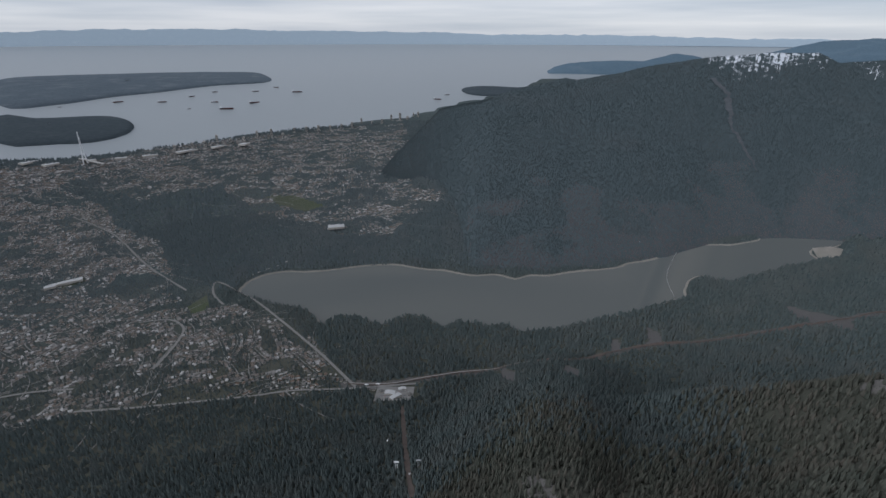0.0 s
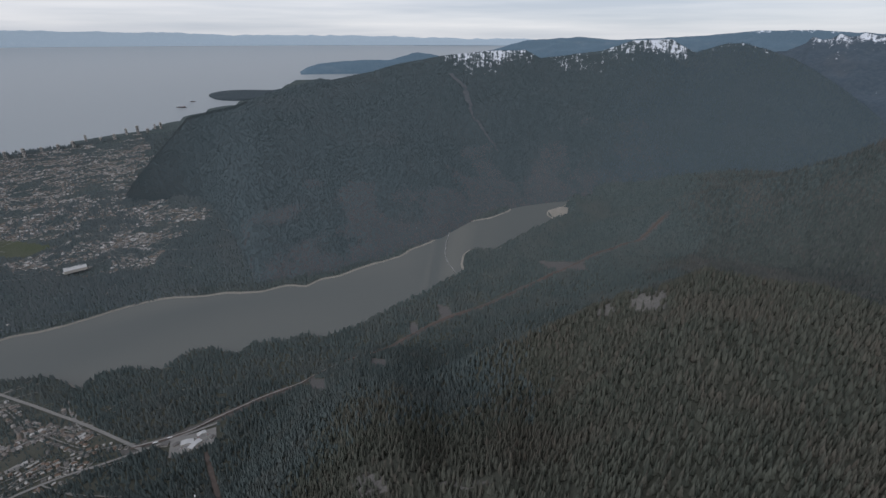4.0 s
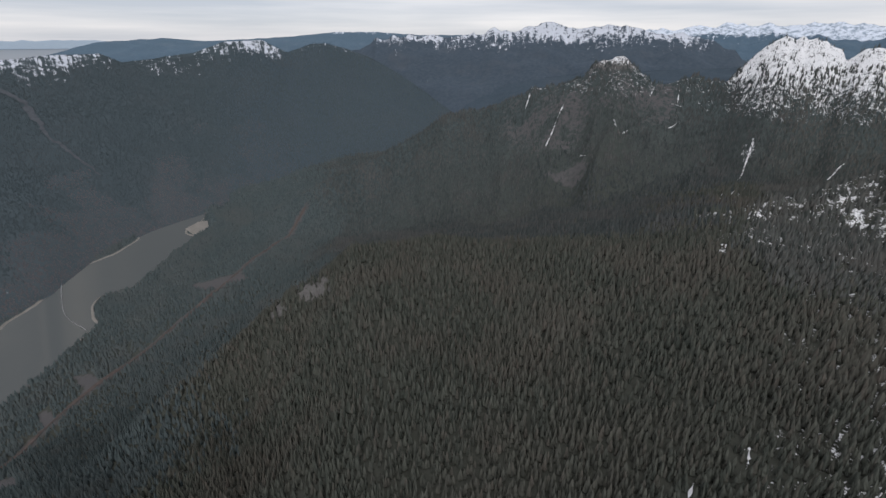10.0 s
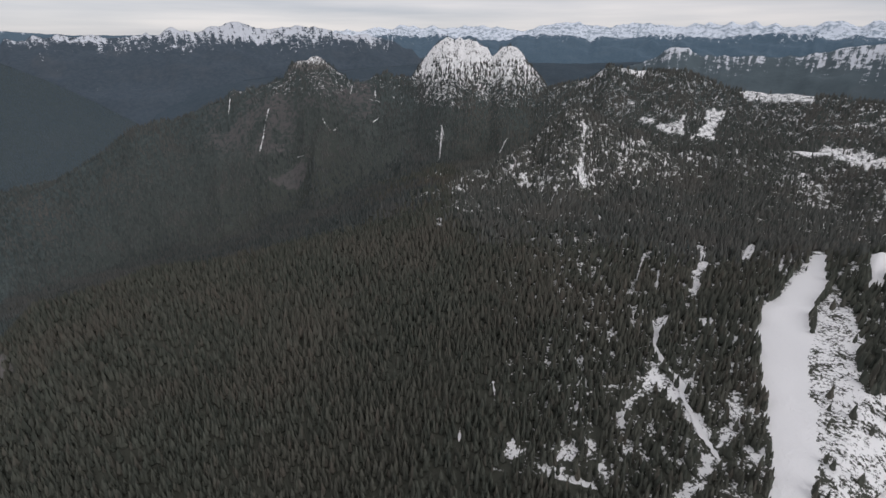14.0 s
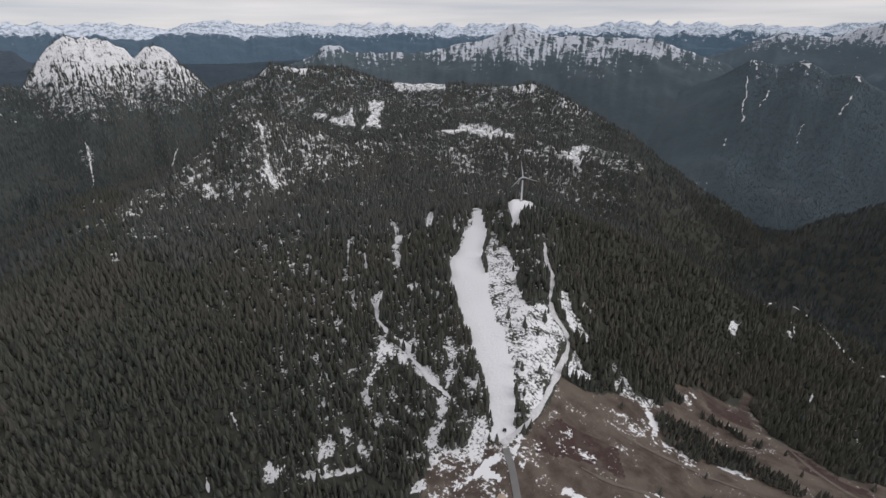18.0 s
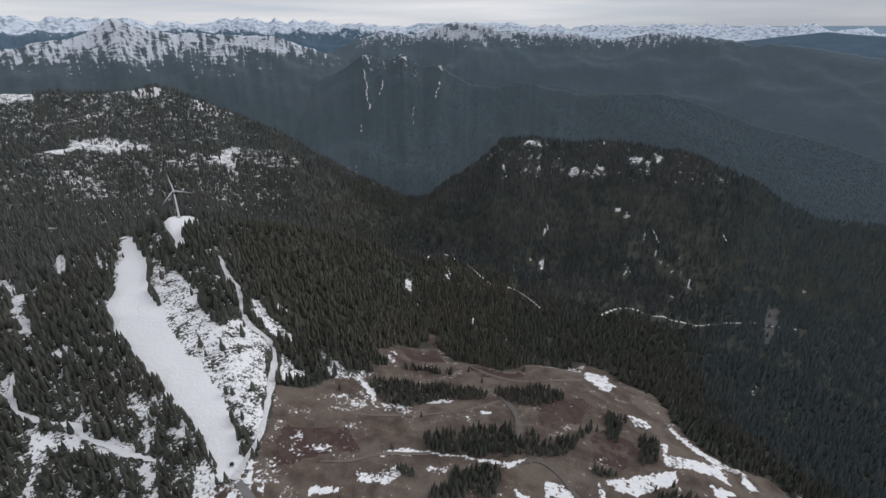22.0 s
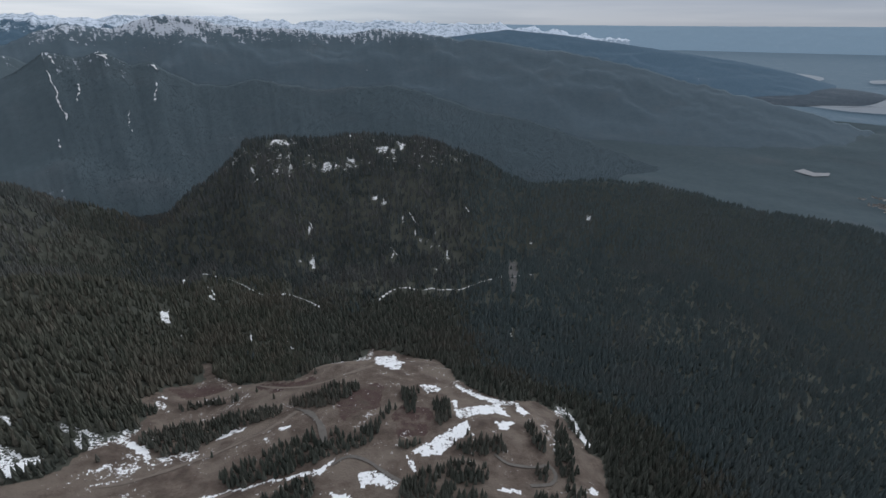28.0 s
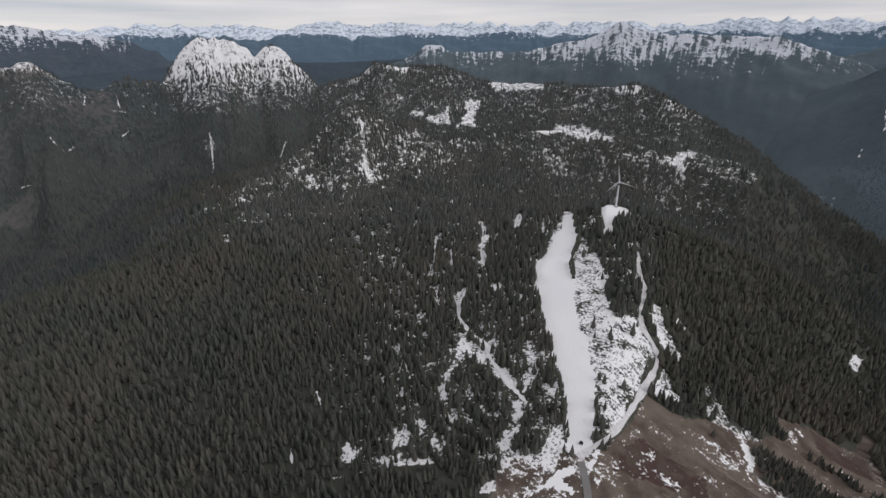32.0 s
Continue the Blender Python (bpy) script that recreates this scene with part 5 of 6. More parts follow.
for o in GULLY:
    ribbon("snow_gully", o, 3.0 + 0.0016 * math.hypot(*o[0]), SNOW_MAT, "narrow streak of old snow in a gully", lift=2.0, gap=4.0, category="snow", pinch=True)
for o in ROAD:
    ribbon("town_road", o, 13.0, ASPHALT, "grey asphalt road through the houses", lift=3.0, gap=30)
ribbon("valley_strip", CUT[0], 16.0, EARTH, "brown cleared strip along the valley floor", lift=3.5, gap=30, ragged=0.6, category="clearing")
ribbon("valley_road", [(x + 9, y + 4) for x, y in CUT[0][:7]], 6.0, GRAVEL, "narrow pale road along the cleared strip", lift=5.0, gap=30)
ribbon("tramway_cut", CUT[3], 13.0, EARTH, "brown cleared strip under the aerial tramway", lift=3.0, gap=14, ragged=0.3, category="clearing")

# ---- streets and house plots ----
def street_plan(outline_, gap, streets_, seed, size_, grid_angle):
    """House plots on both sides of short winding streets inside an outline, and the streets' own pieces."""
    rnd = np.random.default_rng(seed)
    p = np.array(outline_, float)
    lo, hi = p.min(0), p.max(0)
    taken, plots, pieces = set(), [], []
    start = rnd.uniform(lo, hi, (streets_ * 4, 2))
    start = start[inside(start[:, 0], start[:, 1], outline_)][:streets_]
    field = fractal(start[:, 0], start[:, 1], 900, 2, seed + 1)
    thick = fractal(start[:, 0], start[:, 1], 520, 2, seed + 2)
    for (x, y), f, th in zip(start, field, thick):
        if th < -0.45:
            continue
        a = grid_angle + 0.8 * f + rnd.integers(0, 4) * math.pi / 2
        bend = rnd.uniform(-0.10, 0.10)
        for _ in range(int(rnd.uniform(6, 22))):
            nx, ny = x + gap * math.cos(a), y + gap * math.sin(a)
            pieces.append(((x, y), (nx, ny), 4.2 * size_))
            for sd in (-1, 1):
                hx, hy = nx - sd * gap * 0.85 * math.sin(a), ny + sd * gap * 0.85 * math.cos(a)
                key = (int(hx // (gap * 0.82)), int(hy // (gap * 0.82)))
                if key not in taken and rnd.uniform() < 0.86:
                    taken.add(key)
                    plots.append((hx + rnd.uniform(-2, 2), hy + rnd.uniform(-2, 2), a + rnd.uniform(-0.12, 0.12), size_))
            x, y, a = nx, ny, a + bend + rnd.uniform(-0.05, 0.05)
    h = np.array(plots)
    return h[inside(h[:, 0], h[:, 1], outline_)], pieces


def town_woods(x, y):
    return fractal(x, y, 150, 3, 205)


homes, street_bits = [], []
for poly, gap_, count_, sd, sz, ang in ((TOWN[0], 22, 900, 301, 1.1, 0.5), (TOWN[1], 34, 560, 311, 1.7, 1.1), (TOWN[2], 60, 130, 321, 3.0, 0.2), (TOWN[3], 34, 170, 331, 1.5, 0.4)):
    h, st = street_plan(poly, gap_, count_, sd, sz, ang)
    homes.append(h)
    street_bits += st
homes = np.concatenate(homes)
clear = ~(within(homes[:, 0], homes[:, 1], LAKE) | by_lines(homes[:, 0], homes[:, 1], ROAD, 16) | within(homes[:, 0], homes[:, 1], GREEN))
clear &= town_woods(homes[:, 0], homes[:, 1]) < 0.22
homes = homes[clear]
homes = homes[np.argsort(np.hypot(homes[:, 0], homes[:, 1]))]
PLOTS = {(int(x // 14), int(y // 14)) for x, y in homes[:, :2]}


def built_on(x, y):
    """Whether a place lies on a house plot of the near town."""
    out = np.zeros(x.shape, bool)
    near = within(x, y, TOWN[:1])
    out[near] = [(int(a // 14), int(b // 14)) in PLOTS for a, b in zip(x[near], y[near])]
    return out


# ---- forest ----
def cone_tree(n, tiers, seed):
    """A conifer crown of ragged tiers, height 1 and radius 1, as points and triangles of one piece."""
    rng = random.Random(seed)
    v, f, ring = [], [], None
    for k, (z, rad) in enumerate(tiers):
        cur = []
        for i in range(n):
            a = 2 * math.pi * (i + 0.5 * (k % 2)) / n + rng.uniform(-0.2, 0.2)
            q = rad * rng.uniform(0.8, 1.2)
            cur.append(len(v))
            v.append((q * math.cos(a), q * math.sin(a), z + rng.uniform(-0.025, 0.025)))
        if ring:
            for i in range(n):
                j = (i + 1) % n
                f += [(ring[i], ring[j], cur[i]), (ring[j], cur[j], cur[i])]
        ring = cur
    v.append((rng.uniform(-0.06, 0.06), rng.uniform(-0.06, 0.06), 1.0))
    f += [(ring[i], ring[(i + 1) % n], len(v) - 1) for i in range(n)]
    return np.array(v), np.array(f, np.int64)


def scatter_mesh(name, templates, place_, size, turn_, material, label, category="forest"):
    """Many crowns or roofs joined in one mesh. place_: true places; size: (n, 3)."""
    pick = np.arange(len(place_)) % len(templates)
    vs, fs, base = [], [], 0
    for k, (tv, tf) in enumerate(templates):
        m = pick == k
        if not m.any():
            continue
        c, s = np.cos(turn_[m])[:, None], np.sin(turn_[m])[:, None]
        x, y, z = (tv[None, :, i] * size[m][:, i:i + 1] for i in range(3))
        v = np.stack([x * c - y * s, x * s + y * c, z], -1) + place_[m][:, None]
        vs.append(squash(v).reshape(-1, 3))
        fs.append((tf[None] + (np.arange(m.sum()) * len(tv))[:, None, None]).reshape(-1, 3) + base)
        base += int(m.sum()) * len(tv)
    v, f = np.concatenate(vs), np.concatenate(fs)
    me = bpy.data.meshes.new(name)
    me.vertices.add(len(v))
    me.vertices.foreach_set("co", v.reshape(-1).astype(np.float32))
    me.loops.add(f.size)
    me.loops.foreach_set("vertex_index", f.reshape(-1).astype(np.int32))
    me.polygons.add(len(f))
    me.polygons.foreach_set("loop_start", np.arange(0, f.size, 3, dtype=np.int32))
    me.polygons.foreach_set("use_smooth", np.zeros(len(f), bool))
    me.update(calc_edges=True)
    me.materials.append(material)
    return tagged(new(name, me), label, category, kind="stuff")


rng = np.random.default_rng(7)
ELG = np.degrees(np.arctan2(ZG - EYE, RG))
SKY = np.maximum.accumulate(ELG, axis=0)


def exposed(b, r, z, tall):
    """Whether the top of a tree rises over the ground in front of it."""
    i = np.clip(np.searchsorted(rings, r) - 2, 0, len(rings) - 1)
    j = np.clip(np.searchsorted(bearings, b), 0, len(bearings) - 1)
    return np.degrees(np.arctan2(z + tall - EYE, r)) > SKY[i, j] - 0.05


def wooded(x, y, b, r, z):
    """How thickly trees stand, 0 to 1."""
    d = np.ones(x.shape)
    meadow = within(x, y, MEADOW)
    d[meadow] = 0.004
    d[within(x, y, PATCHY)] *= 0.28
    d[within(x, y, BROKEN)] = 0.02
    d[within(x, y, THIN)] *= 0.15
    for off in (0, 9):
        k = 1 + off / np.maximum(r, 1)
        d[within(x * k, y * k, GLADE)] *= 0.15
    d[within(x, y, RUN) | within(x, y, DRIFT)] = 0
    for off in (0, 13, 25):
        k = 1 + off / np.maximum(r, 1)
        d[within(x * k, y * k, SNOW)] *= 0.3
    d[specks(x, y, 24.0)] = 0
    d[within(x, y, HEATH)] *= 0.3
    d[within(x, y, CLUMPS)] = 0
    d[by_lines(x, y, TRACK, 6) | by_lines(x, y, TRAIL[:2], 6) | by_lines(x, y, TRAIL[2:], 11)] = 0
    d[by_lines(x, y, CUT[:1], 26) | by_lines(x, y, CUT[3:], 9)] = 0
    d[within(x, y, CUT[1:3]) | within(x, y, LOT) | within(x, y, CLEARING) | within(x, y, GREEN) | within(x, y, SHORE)] = 0
    d[within(x, y, SCAR)] *= 0.12
    k = 1 + 12 / np.maximum(r, 1)
    d[within(x * k, y * k, SCAR[:1])] *= 0.35
    d[within(x, y, CRAG[:3])] *= 0.7
    d[within(x, y, CRAG[3:])] *= 0.25
    homes_ = within(x, y, TOWN)
    d[homes_] *= np.clip(0.72 + 1.5 * town_woods(x, y), 0.3, 1)[homes_]
    d[built_on(x, y)] = 0
    d[by_lines(x, y, ROAD, 12)] = 0
    d *= 1 - glade(x, y, z, b, r)
    d *= 1 - 0.93 * craggy(x, y, z, b, r)
    d[by_lines(x, y, GULLY, 4)] = 0
    lake = inside(x, y, LAKE[0]) | (far_from(x, y, LAKE[0], True, 24.0) < 9)
    d[lake | (far_from(x, y, SHORE[0], True, 60.0) < 45) | (far_from(x, y, SHORE[1], True, 60.0) < 45)] = 0
    d[(z > 1480) & (r > 2800)] *= 0.12
    d[z < 6] = 0
    # thin woods on the snowy height
    hi = np.clip((z - 1150) / 250, 0, 1) * (r > 1400) * (b > 84) * (b < 172)
    d *= 1 - 0.12 * hi
    return d


def plant(r0, r1, spacing, b0=-57, b1=267):
    area = math.pi * (r1 * r1 - r0 * r0) * (b1 - b0) / 360
    n = int(area / spacing ** 2)
    b, r = rng.uniform(b0, b1, n), np.sqrt(rng.uniform(r0 * r0, r1 * r1, n))
    x, y = r * np.sin(np.radians(b)), r * np.cos(np.radians(b))
    z = land(b, r)
    gaps = 0.90 + 0.4 * fractal(x, y, 70, 3, 51)
    keep = (rng.uniform(0, 1, n) < wooded(x, y, b, r, z) * gaps) & exposed(b, r, z, 24)
    x, y, z, b, r = x[keep], y[keep], z[keep], b[keep], r[keep]
    big = 1 + 0.22 * fractal(x, y, 160, 2, 61)
    tall = rng.uniform(15, 27, len(x)) * big
    young = within(x, y, MEADOW) | within(x, y, TOWN)
    tall = np.where(young, tall * 0.68, tall)
    return x, y, z, b, r, tall


NEAR_TREES = [cone_tree(5, ((0.0, 0.60), (0.20, 1.0), (0.50, 0.66), (0.80, 0.30)), s) for s in range(10)]
MID_TREES = [cone_tree(4, ((0.0, 0.70), (0.30, 1.0)), s) for s in range(20, 28)]
FAR_TREES = [cone_tree(5, ((0.0, 1.0),), s) for s in range(40, 44)]
TINY_TREES = [cone_tree(4, ((0.0, 1.0),), s) for s in range(60, 64)]


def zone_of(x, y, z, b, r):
    """0 olive woods on the mountain, 1 blue-green woods in the side valleys, 2 woods of the main valley, 3 pale high
    woods, 4 brownish woods above the meadow with a sunlit tint, 5 hazy woods at the valley mouth; 1, 2 and 5 have haze
    in their colour; the borders mingle.
    """
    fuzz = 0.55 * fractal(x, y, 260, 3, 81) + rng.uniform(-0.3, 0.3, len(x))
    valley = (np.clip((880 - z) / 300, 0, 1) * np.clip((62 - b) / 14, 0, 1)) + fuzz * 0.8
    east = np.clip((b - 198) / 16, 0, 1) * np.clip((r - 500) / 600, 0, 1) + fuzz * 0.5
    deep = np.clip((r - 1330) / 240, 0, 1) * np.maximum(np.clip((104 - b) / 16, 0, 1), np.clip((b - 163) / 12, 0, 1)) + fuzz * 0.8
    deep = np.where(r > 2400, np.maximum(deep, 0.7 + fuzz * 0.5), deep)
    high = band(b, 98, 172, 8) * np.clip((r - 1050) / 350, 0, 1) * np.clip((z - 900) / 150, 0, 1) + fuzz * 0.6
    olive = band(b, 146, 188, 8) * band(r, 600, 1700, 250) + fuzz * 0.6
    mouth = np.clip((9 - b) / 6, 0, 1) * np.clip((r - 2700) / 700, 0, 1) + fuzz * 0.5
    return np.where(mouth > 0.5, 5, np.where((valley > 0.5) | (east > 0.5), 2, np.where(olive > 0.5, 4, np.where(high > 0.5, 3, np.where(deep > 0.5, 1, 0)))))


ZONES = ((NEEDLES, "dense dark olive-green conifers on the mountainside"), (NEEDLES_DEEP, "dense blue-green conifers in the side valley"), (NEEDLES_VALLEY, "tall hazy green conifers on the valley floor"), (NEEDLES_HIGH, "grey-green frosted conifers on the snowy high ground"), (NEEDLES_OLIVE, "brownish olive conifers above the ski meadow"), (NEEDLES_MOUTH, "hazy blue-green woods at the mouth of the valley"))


def forest(name, r0, r1, spacing, templates, wide=0.15, grow=1.0, b0=-57, b1=267):
    x, y, z, b, r, tall = plant(r0, r1, spacing, b0, b1)
    tall = tall * grow
    rad = tall * wide * rng.uniform(0.8, 1.25, len(x))
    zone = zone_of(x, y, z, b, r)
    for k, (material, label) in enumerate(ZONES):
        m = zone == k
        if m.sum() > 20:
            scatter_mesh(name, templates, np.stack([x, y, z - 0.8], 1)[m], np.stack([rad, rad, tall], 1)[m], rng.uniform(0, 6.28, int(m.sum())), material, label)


forest("near_conifer_forest", 420, 820, 7.0, NEAR_TREES, 0.165, 0.92)
forest("conifer_forest", 820, 1420, 7.9, MID_TREES, 0.185)
forest("hillside_conifer_forest", 1420, 2400, 10.6, FAR_TREES, 0.225, 1.04)
forest("ridge_conifer_forest", 2400, 3800, 11.5, TINY_TREES, 0.22, b0=46, b1=267)
forest("lakeside_conifer_forest", 2400, 4600, 14.0, TINY_TREES, 0.25, 1.12, b0=-57, b1=46)
forest("valley_mouth_forest", 4600, 6000, 17.0, TINY_TREES, 0.3, 1.1, b0=-12, b1=3)
forest("long_valley_forest", 3700, 6000, 24.0, TINY_TREES, 0.3, 1.3, b0=30, b1=62)
forest("east_valley_forest", 2900, 4300, 20.0, TINY_TREES, 0.3, 1.2, b0=200, b1=267)


def range_trees(name, grid, n, b_lo, b_hi, material, label, tall0, top_share=1.0, leafless=None, clearing=None):
    """Trees over the front of a far mountain, thinner where snow lies."""
    P, sn = grid
    rows, cols = 32, P.shape[1]
    u, v = rng.uniform(0, 1, n) ** 1.15 * (rows - 1.02) * top_share, rng.uniform(0, cols - 1.02, n)
    tail = v < cols * 0.16
    u = np.where(tail & (rng.uniform(0, 1, n) < 0.35), rng.uniform(rows - 2, rows + 1.9, n), u)
    i, j = u.astype(int), v.astype(int)
    fu, fv = (u - i)[:, None], (v - j)[:, None]
    p = (P[i, j] * (1 - fv) + P[i, j + 1] * fv) * (1 - fu) + (P[i + 1, j] * (1 - fv) + P[i + 1, j + 1] * fv) * fu
    b, r = bearing_of(p[:, 0], p[:, 1]), np.hypot(p[:, 0], p[:, 1])
    over = p[:, 2] > land(b, np.minimum(r, 80000)) - 5
    keep = (b > b_lo) & (b < b_hi) & (sn[i, j] < 0.34) & over
    keep &= rng.uniform(0, 1, n) < np.clip((b_hi - b) / 11, 0, 1) * np.clip((b - b_lo) / 5, 0, 1)
    if clearing:
        c = np.array(clearing)
        el = np.degrees(np.arctan2(p[:, 2] - EYE, r))
        keep &= ~((np.abs(b - np.interp(-el, -c[:, 1], c[:, 0])) < c[:, 2].mean()) & (el < c[0, 1] + 0.2) & (el > c[-1, 1]))
    p = p[keep]
    tall = tall0 * rng.uniform(0.7, 1.3, len(p))
    rad = tall * 0.27
    bare = np.zeros(len(p), bool)
    if leafless:
        low = u[keep] / (rows - 1)
        bare = (0.9 * fractal(p[:, 0], p[:, 1], 270, 4, 131) + rng.uniform(-0.12, 0.12, len(p)) + 0.60 - 2.3 * low > 0.2) & (b[keep] > 3)
    spin_ = rng.uniform(0, 6.28, len(p))
    dims = np.stack([rad, rad, tall], 1)
    scatter_mesh(name, TINY_TREES, (p - [0, 0, 2])[~bare], dims[~bare], spin_[~bare], material, label)
    if bare.any():
        scatter_mesh("leafless_trees", TINY_TREES, (p - [0, 0, 2])[bare], dims[bare] * [1.15, 1.15, 0.75], spin_[bare], leafless, "grey-brown leafless trees on the lower slope")


SLIDE = ((27.2, -3.9, 0.24), (29.0, -5.5, 0.30), (29.8, -8.2, 0.26), (31.3, -10.4, 0.18), (32.9, -12.2, 0.08))
LEAFLESS = foliage("leafless_branches", (0.100, 0.099, 0.104), (0.124, 0.118, 0.122), (0.136, 0.122, 0.122), 0.3)
# needles as blue as the slope below them, haze included in the tint
NEEDLES_WEST = foliage("hazy_west_needles", (0.064, 0.082, 0.088), (0.074, 0.094, 0.100), (0.096, 0.108, 0.112), 0.15)
# east needles share the hazy blue painted on their ridge
NEEDLES_EAST = foliage("hazy_east_needles", (0.090, 0.118, 0.131), (0.098, 0.127, 0.140), (0.105, 0.125, 0.135), 0.15)
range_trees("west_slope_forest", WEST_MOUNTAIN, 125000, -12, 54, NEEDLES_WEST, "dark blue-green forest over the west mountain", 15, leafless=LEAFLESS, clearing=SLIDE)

# bluer and paler again: more haze in the colour at the valley head
NEEDLES_HEAD = foliage("hazy_head_needles", (0.080, 0.106, 0.124), (0.092, 0.120, 0.138), (0.100, 0.122, 0.136), 0.15)
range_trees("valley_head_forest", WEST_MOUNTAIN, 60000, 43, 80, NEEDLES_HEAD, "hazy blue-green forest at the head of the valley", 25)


def range_strip(name, grid, line, material, label, pinch=1.0):
    """A bare strip lying on the front of a far mountain; line: bearing, dip, half its width in degrees."""
    P = grid[0][:32]
    c = np.array(line, float)
    el = np.linspace(c[0, 1], c[-1, 1], 60)
    b0 = np.interp(-el, -c[:, 1], c[:, 0]) + 0.16 * lattice(el * 2.1, el * 0, 5)
    half = np.interp(-el, -c[:, 1], c[:, 2]) * np.clip(1 - 0.55 * pinch + (0.3 + 0.9 * pinch) * lattice(el * 6.1, el * 0 + c[0, 0], 8), 0.06, 1.2)
    cols = bearing_of(P[0, :, 0], P[0, :, 1])
    out = np.zeros((60, 3, 3))
    for i in range(60):
        for k in range(3):
            b = b0[i] + (k - 1) * half[i]
            col = P[:, np.abs(cols - b).argmin()]
            r = np.hypot(col[:, 0], col[:, 1])
            e = np.maximum.accumulate(np.degrees(np.arctan2(col[:, 2] - EYE, r)))
            rr = np.interp(el[i], e, r) * 0.992
            out[i, k] = rr * math.sin(radians(b)), rr * math.cos(radians(b)), EYE + rr * math.tan(radians(el[i]))
    tagged(sheet(name, squash(out), False, {}, material), label, "clearing", kind="structure")


range_strip("landslide_strip", WEST_MOUNTAIN, SLIDE, plain("slide_scree", (0.094, 0.103, 0.112), 0.95, vary=0.4, scale=0.05), "pale bare landslide strip down the forested mountain", 0.35)
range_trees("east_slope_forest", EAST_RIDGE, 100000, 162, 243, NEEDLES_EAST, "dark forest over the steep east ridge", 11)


for line in (((165.75, -3.4, 0.07), (166.0, -5.5, 0.05), (166.27, -7.6, 0.10)), ((167.7, -4.6, 0.10), (167.45, -6.1, 0.05)), ((173.9, -4.7, 0.05), (173.65, -6.5, 0.10)), ((170.0, -2.15, 0.35), (170.4, -2.6, 0.15)),
             ((166.1, -2.15, 0.3), (166.5, -2.9, 0.12)), ((165.05, -9.2, 0.05), (165.0, -10.0, 0.08)), ((171.2, -7.2, 0.03), (170.9, -9.2, 0.04)), ((174.0, -3.1, 0.15), (174.3, -3.6, 0.08))):
    range_strip("snow_streak", EAST_RIDGE, line, SNOW_MAT, "narrow streak of snow on a steep rocky face")
# ---- things ----
def part(name, bm, material, parent, label=""):
    """Links a bmesh as one mesh object under a thing or a part."""
    me = bpy.data.meshes.new(name)
    bm.normal_update()
    bm.to_mesh(me)
    bm.free()
    return part_of(name, me, material, parent, label)


def part_of(name, me, material, parent, label=""):
    if not me.materials:
        me.materials.append(material)
    ob = new(name, me)
    ob.parent = parent
    if label:
        ob["label"] = label
    return ob


def box(bm, x, y, z, sx, sy, sz, bevel=0.0, m=None):
    """A box with its middle at x, y and its foot at z."""
    g = bmesh.ops.create_cube(bm, size=1.0, matrix=(m or Matrix()) @ Matrix.Translation((x, y, z + sz / 2)) @ Matrix.Diagonal((sx, sy, sz, 1)))
    if bevel:
        es = {e for v in g["verts"] for e in v.link_edges}
        bmesh.ops.bevel(bm, geom=list(es), offset=bevel, segments=1, affect="EDGES")
    return bm


def boxes(*rows, bevel=0.0):
    bm = bmesh.new()
    for r in rows:
        box(bm, *r, bevel=bevel)
    return bm


def tube(bm, a, b, r0, r1, n=12):
    a, b = Vector(a), Vector(b)
    m = Matrix.Translation((a + b) / 2) @ (b - a).to_track_quat("Z", "Y").to_matrix().to_4x4()
    bmesh.ops.create_cone(bm, cap_ends=True, segments=n, radius1=r0, radius2=r1, depth=(b - a).length, matrix=m)
    return bm


def tubes(*rows):
    bm = bmesh.new()
    for r in rows:
        tube(bm, *r)
    return bm


def gable(w, d, h, rise, over=0.5):
    """A pitched roof with a little thickness and gable ends."""
    bm = bmesh.new()
    a, b = w / 2 + over, d / 2 + over
    v = [bm.verts.new(c) for c in ((-a, -b, h), (a, -b, h), (a, b, h), (-a, b, h), (0, -b, h + rise), (0, b, h + rise))]
    for f in ((0, 4, 5, 3), (1, 2, 5, 4), (0, 1, 4), (2, 3, 5), (0, 3, 2, 1)):
        bm.faces.new([v[i] for i in f])
    return bm


def site(x, y, turn_=0.0, lift=0.0, z=None):
    """The pose on the ground at a place of the plan."""
    h = float(ground_at(x, y)) if z is None else z
    p = np.array([x, y, h + lift])
    q = squash(p)
    k = float(np.linalg.norm(q - [0, 0, EYE]) / np.linalg.norm(p - [0, 0, EYE]))
    return Matrix.Translation(q) @ Matrix.Rotation(radians(turn_), 4, "Z") @ Matrix.Diagonal((k, k, k, 1))


def thing(name, m, label, category, group=""):
    ob = new(name)
    ob.matrix_world = m
    return tagged(ob, label, category, group)


# wind turbine on the summit
TB, TR = 144.95, 1250.0
tx, ty = TR * math.sin(radians(TB)), TR * math.cos(radians(TB))
turbine = thing("wind_turbine", site(tx, ty, -TB), "white three-bladed wind turbine standing still on the snowy summit", "wind turbine")
part("tower", tubes(((0, 0, -2), (0, 0, 30), 2.3, 1.9, 24), ((0, 0, 30), (0, 0, 63), 1.9, 1.4, 24)), WHITE, turbine)
part("foundation", tubes(((0, 0, -3), (0, 0, 0.8), 5.5, 5.0, 24)), CONCRETE, turbine)
part("viewing_pod", tubes(((0, 0, 55), (0, 0, 57.2), 2.4, 3.0, 20), ((0, 0, 57.2), (0, 0, 58.6), 3.0, 2.2, 20)), GLASS, turbine, "dark glass viewing pod")
part("nacelle", boxes((0, 1.5, 63, 3.2, 9.0, 3.4), bevel=0.5), WHITE, turbine)
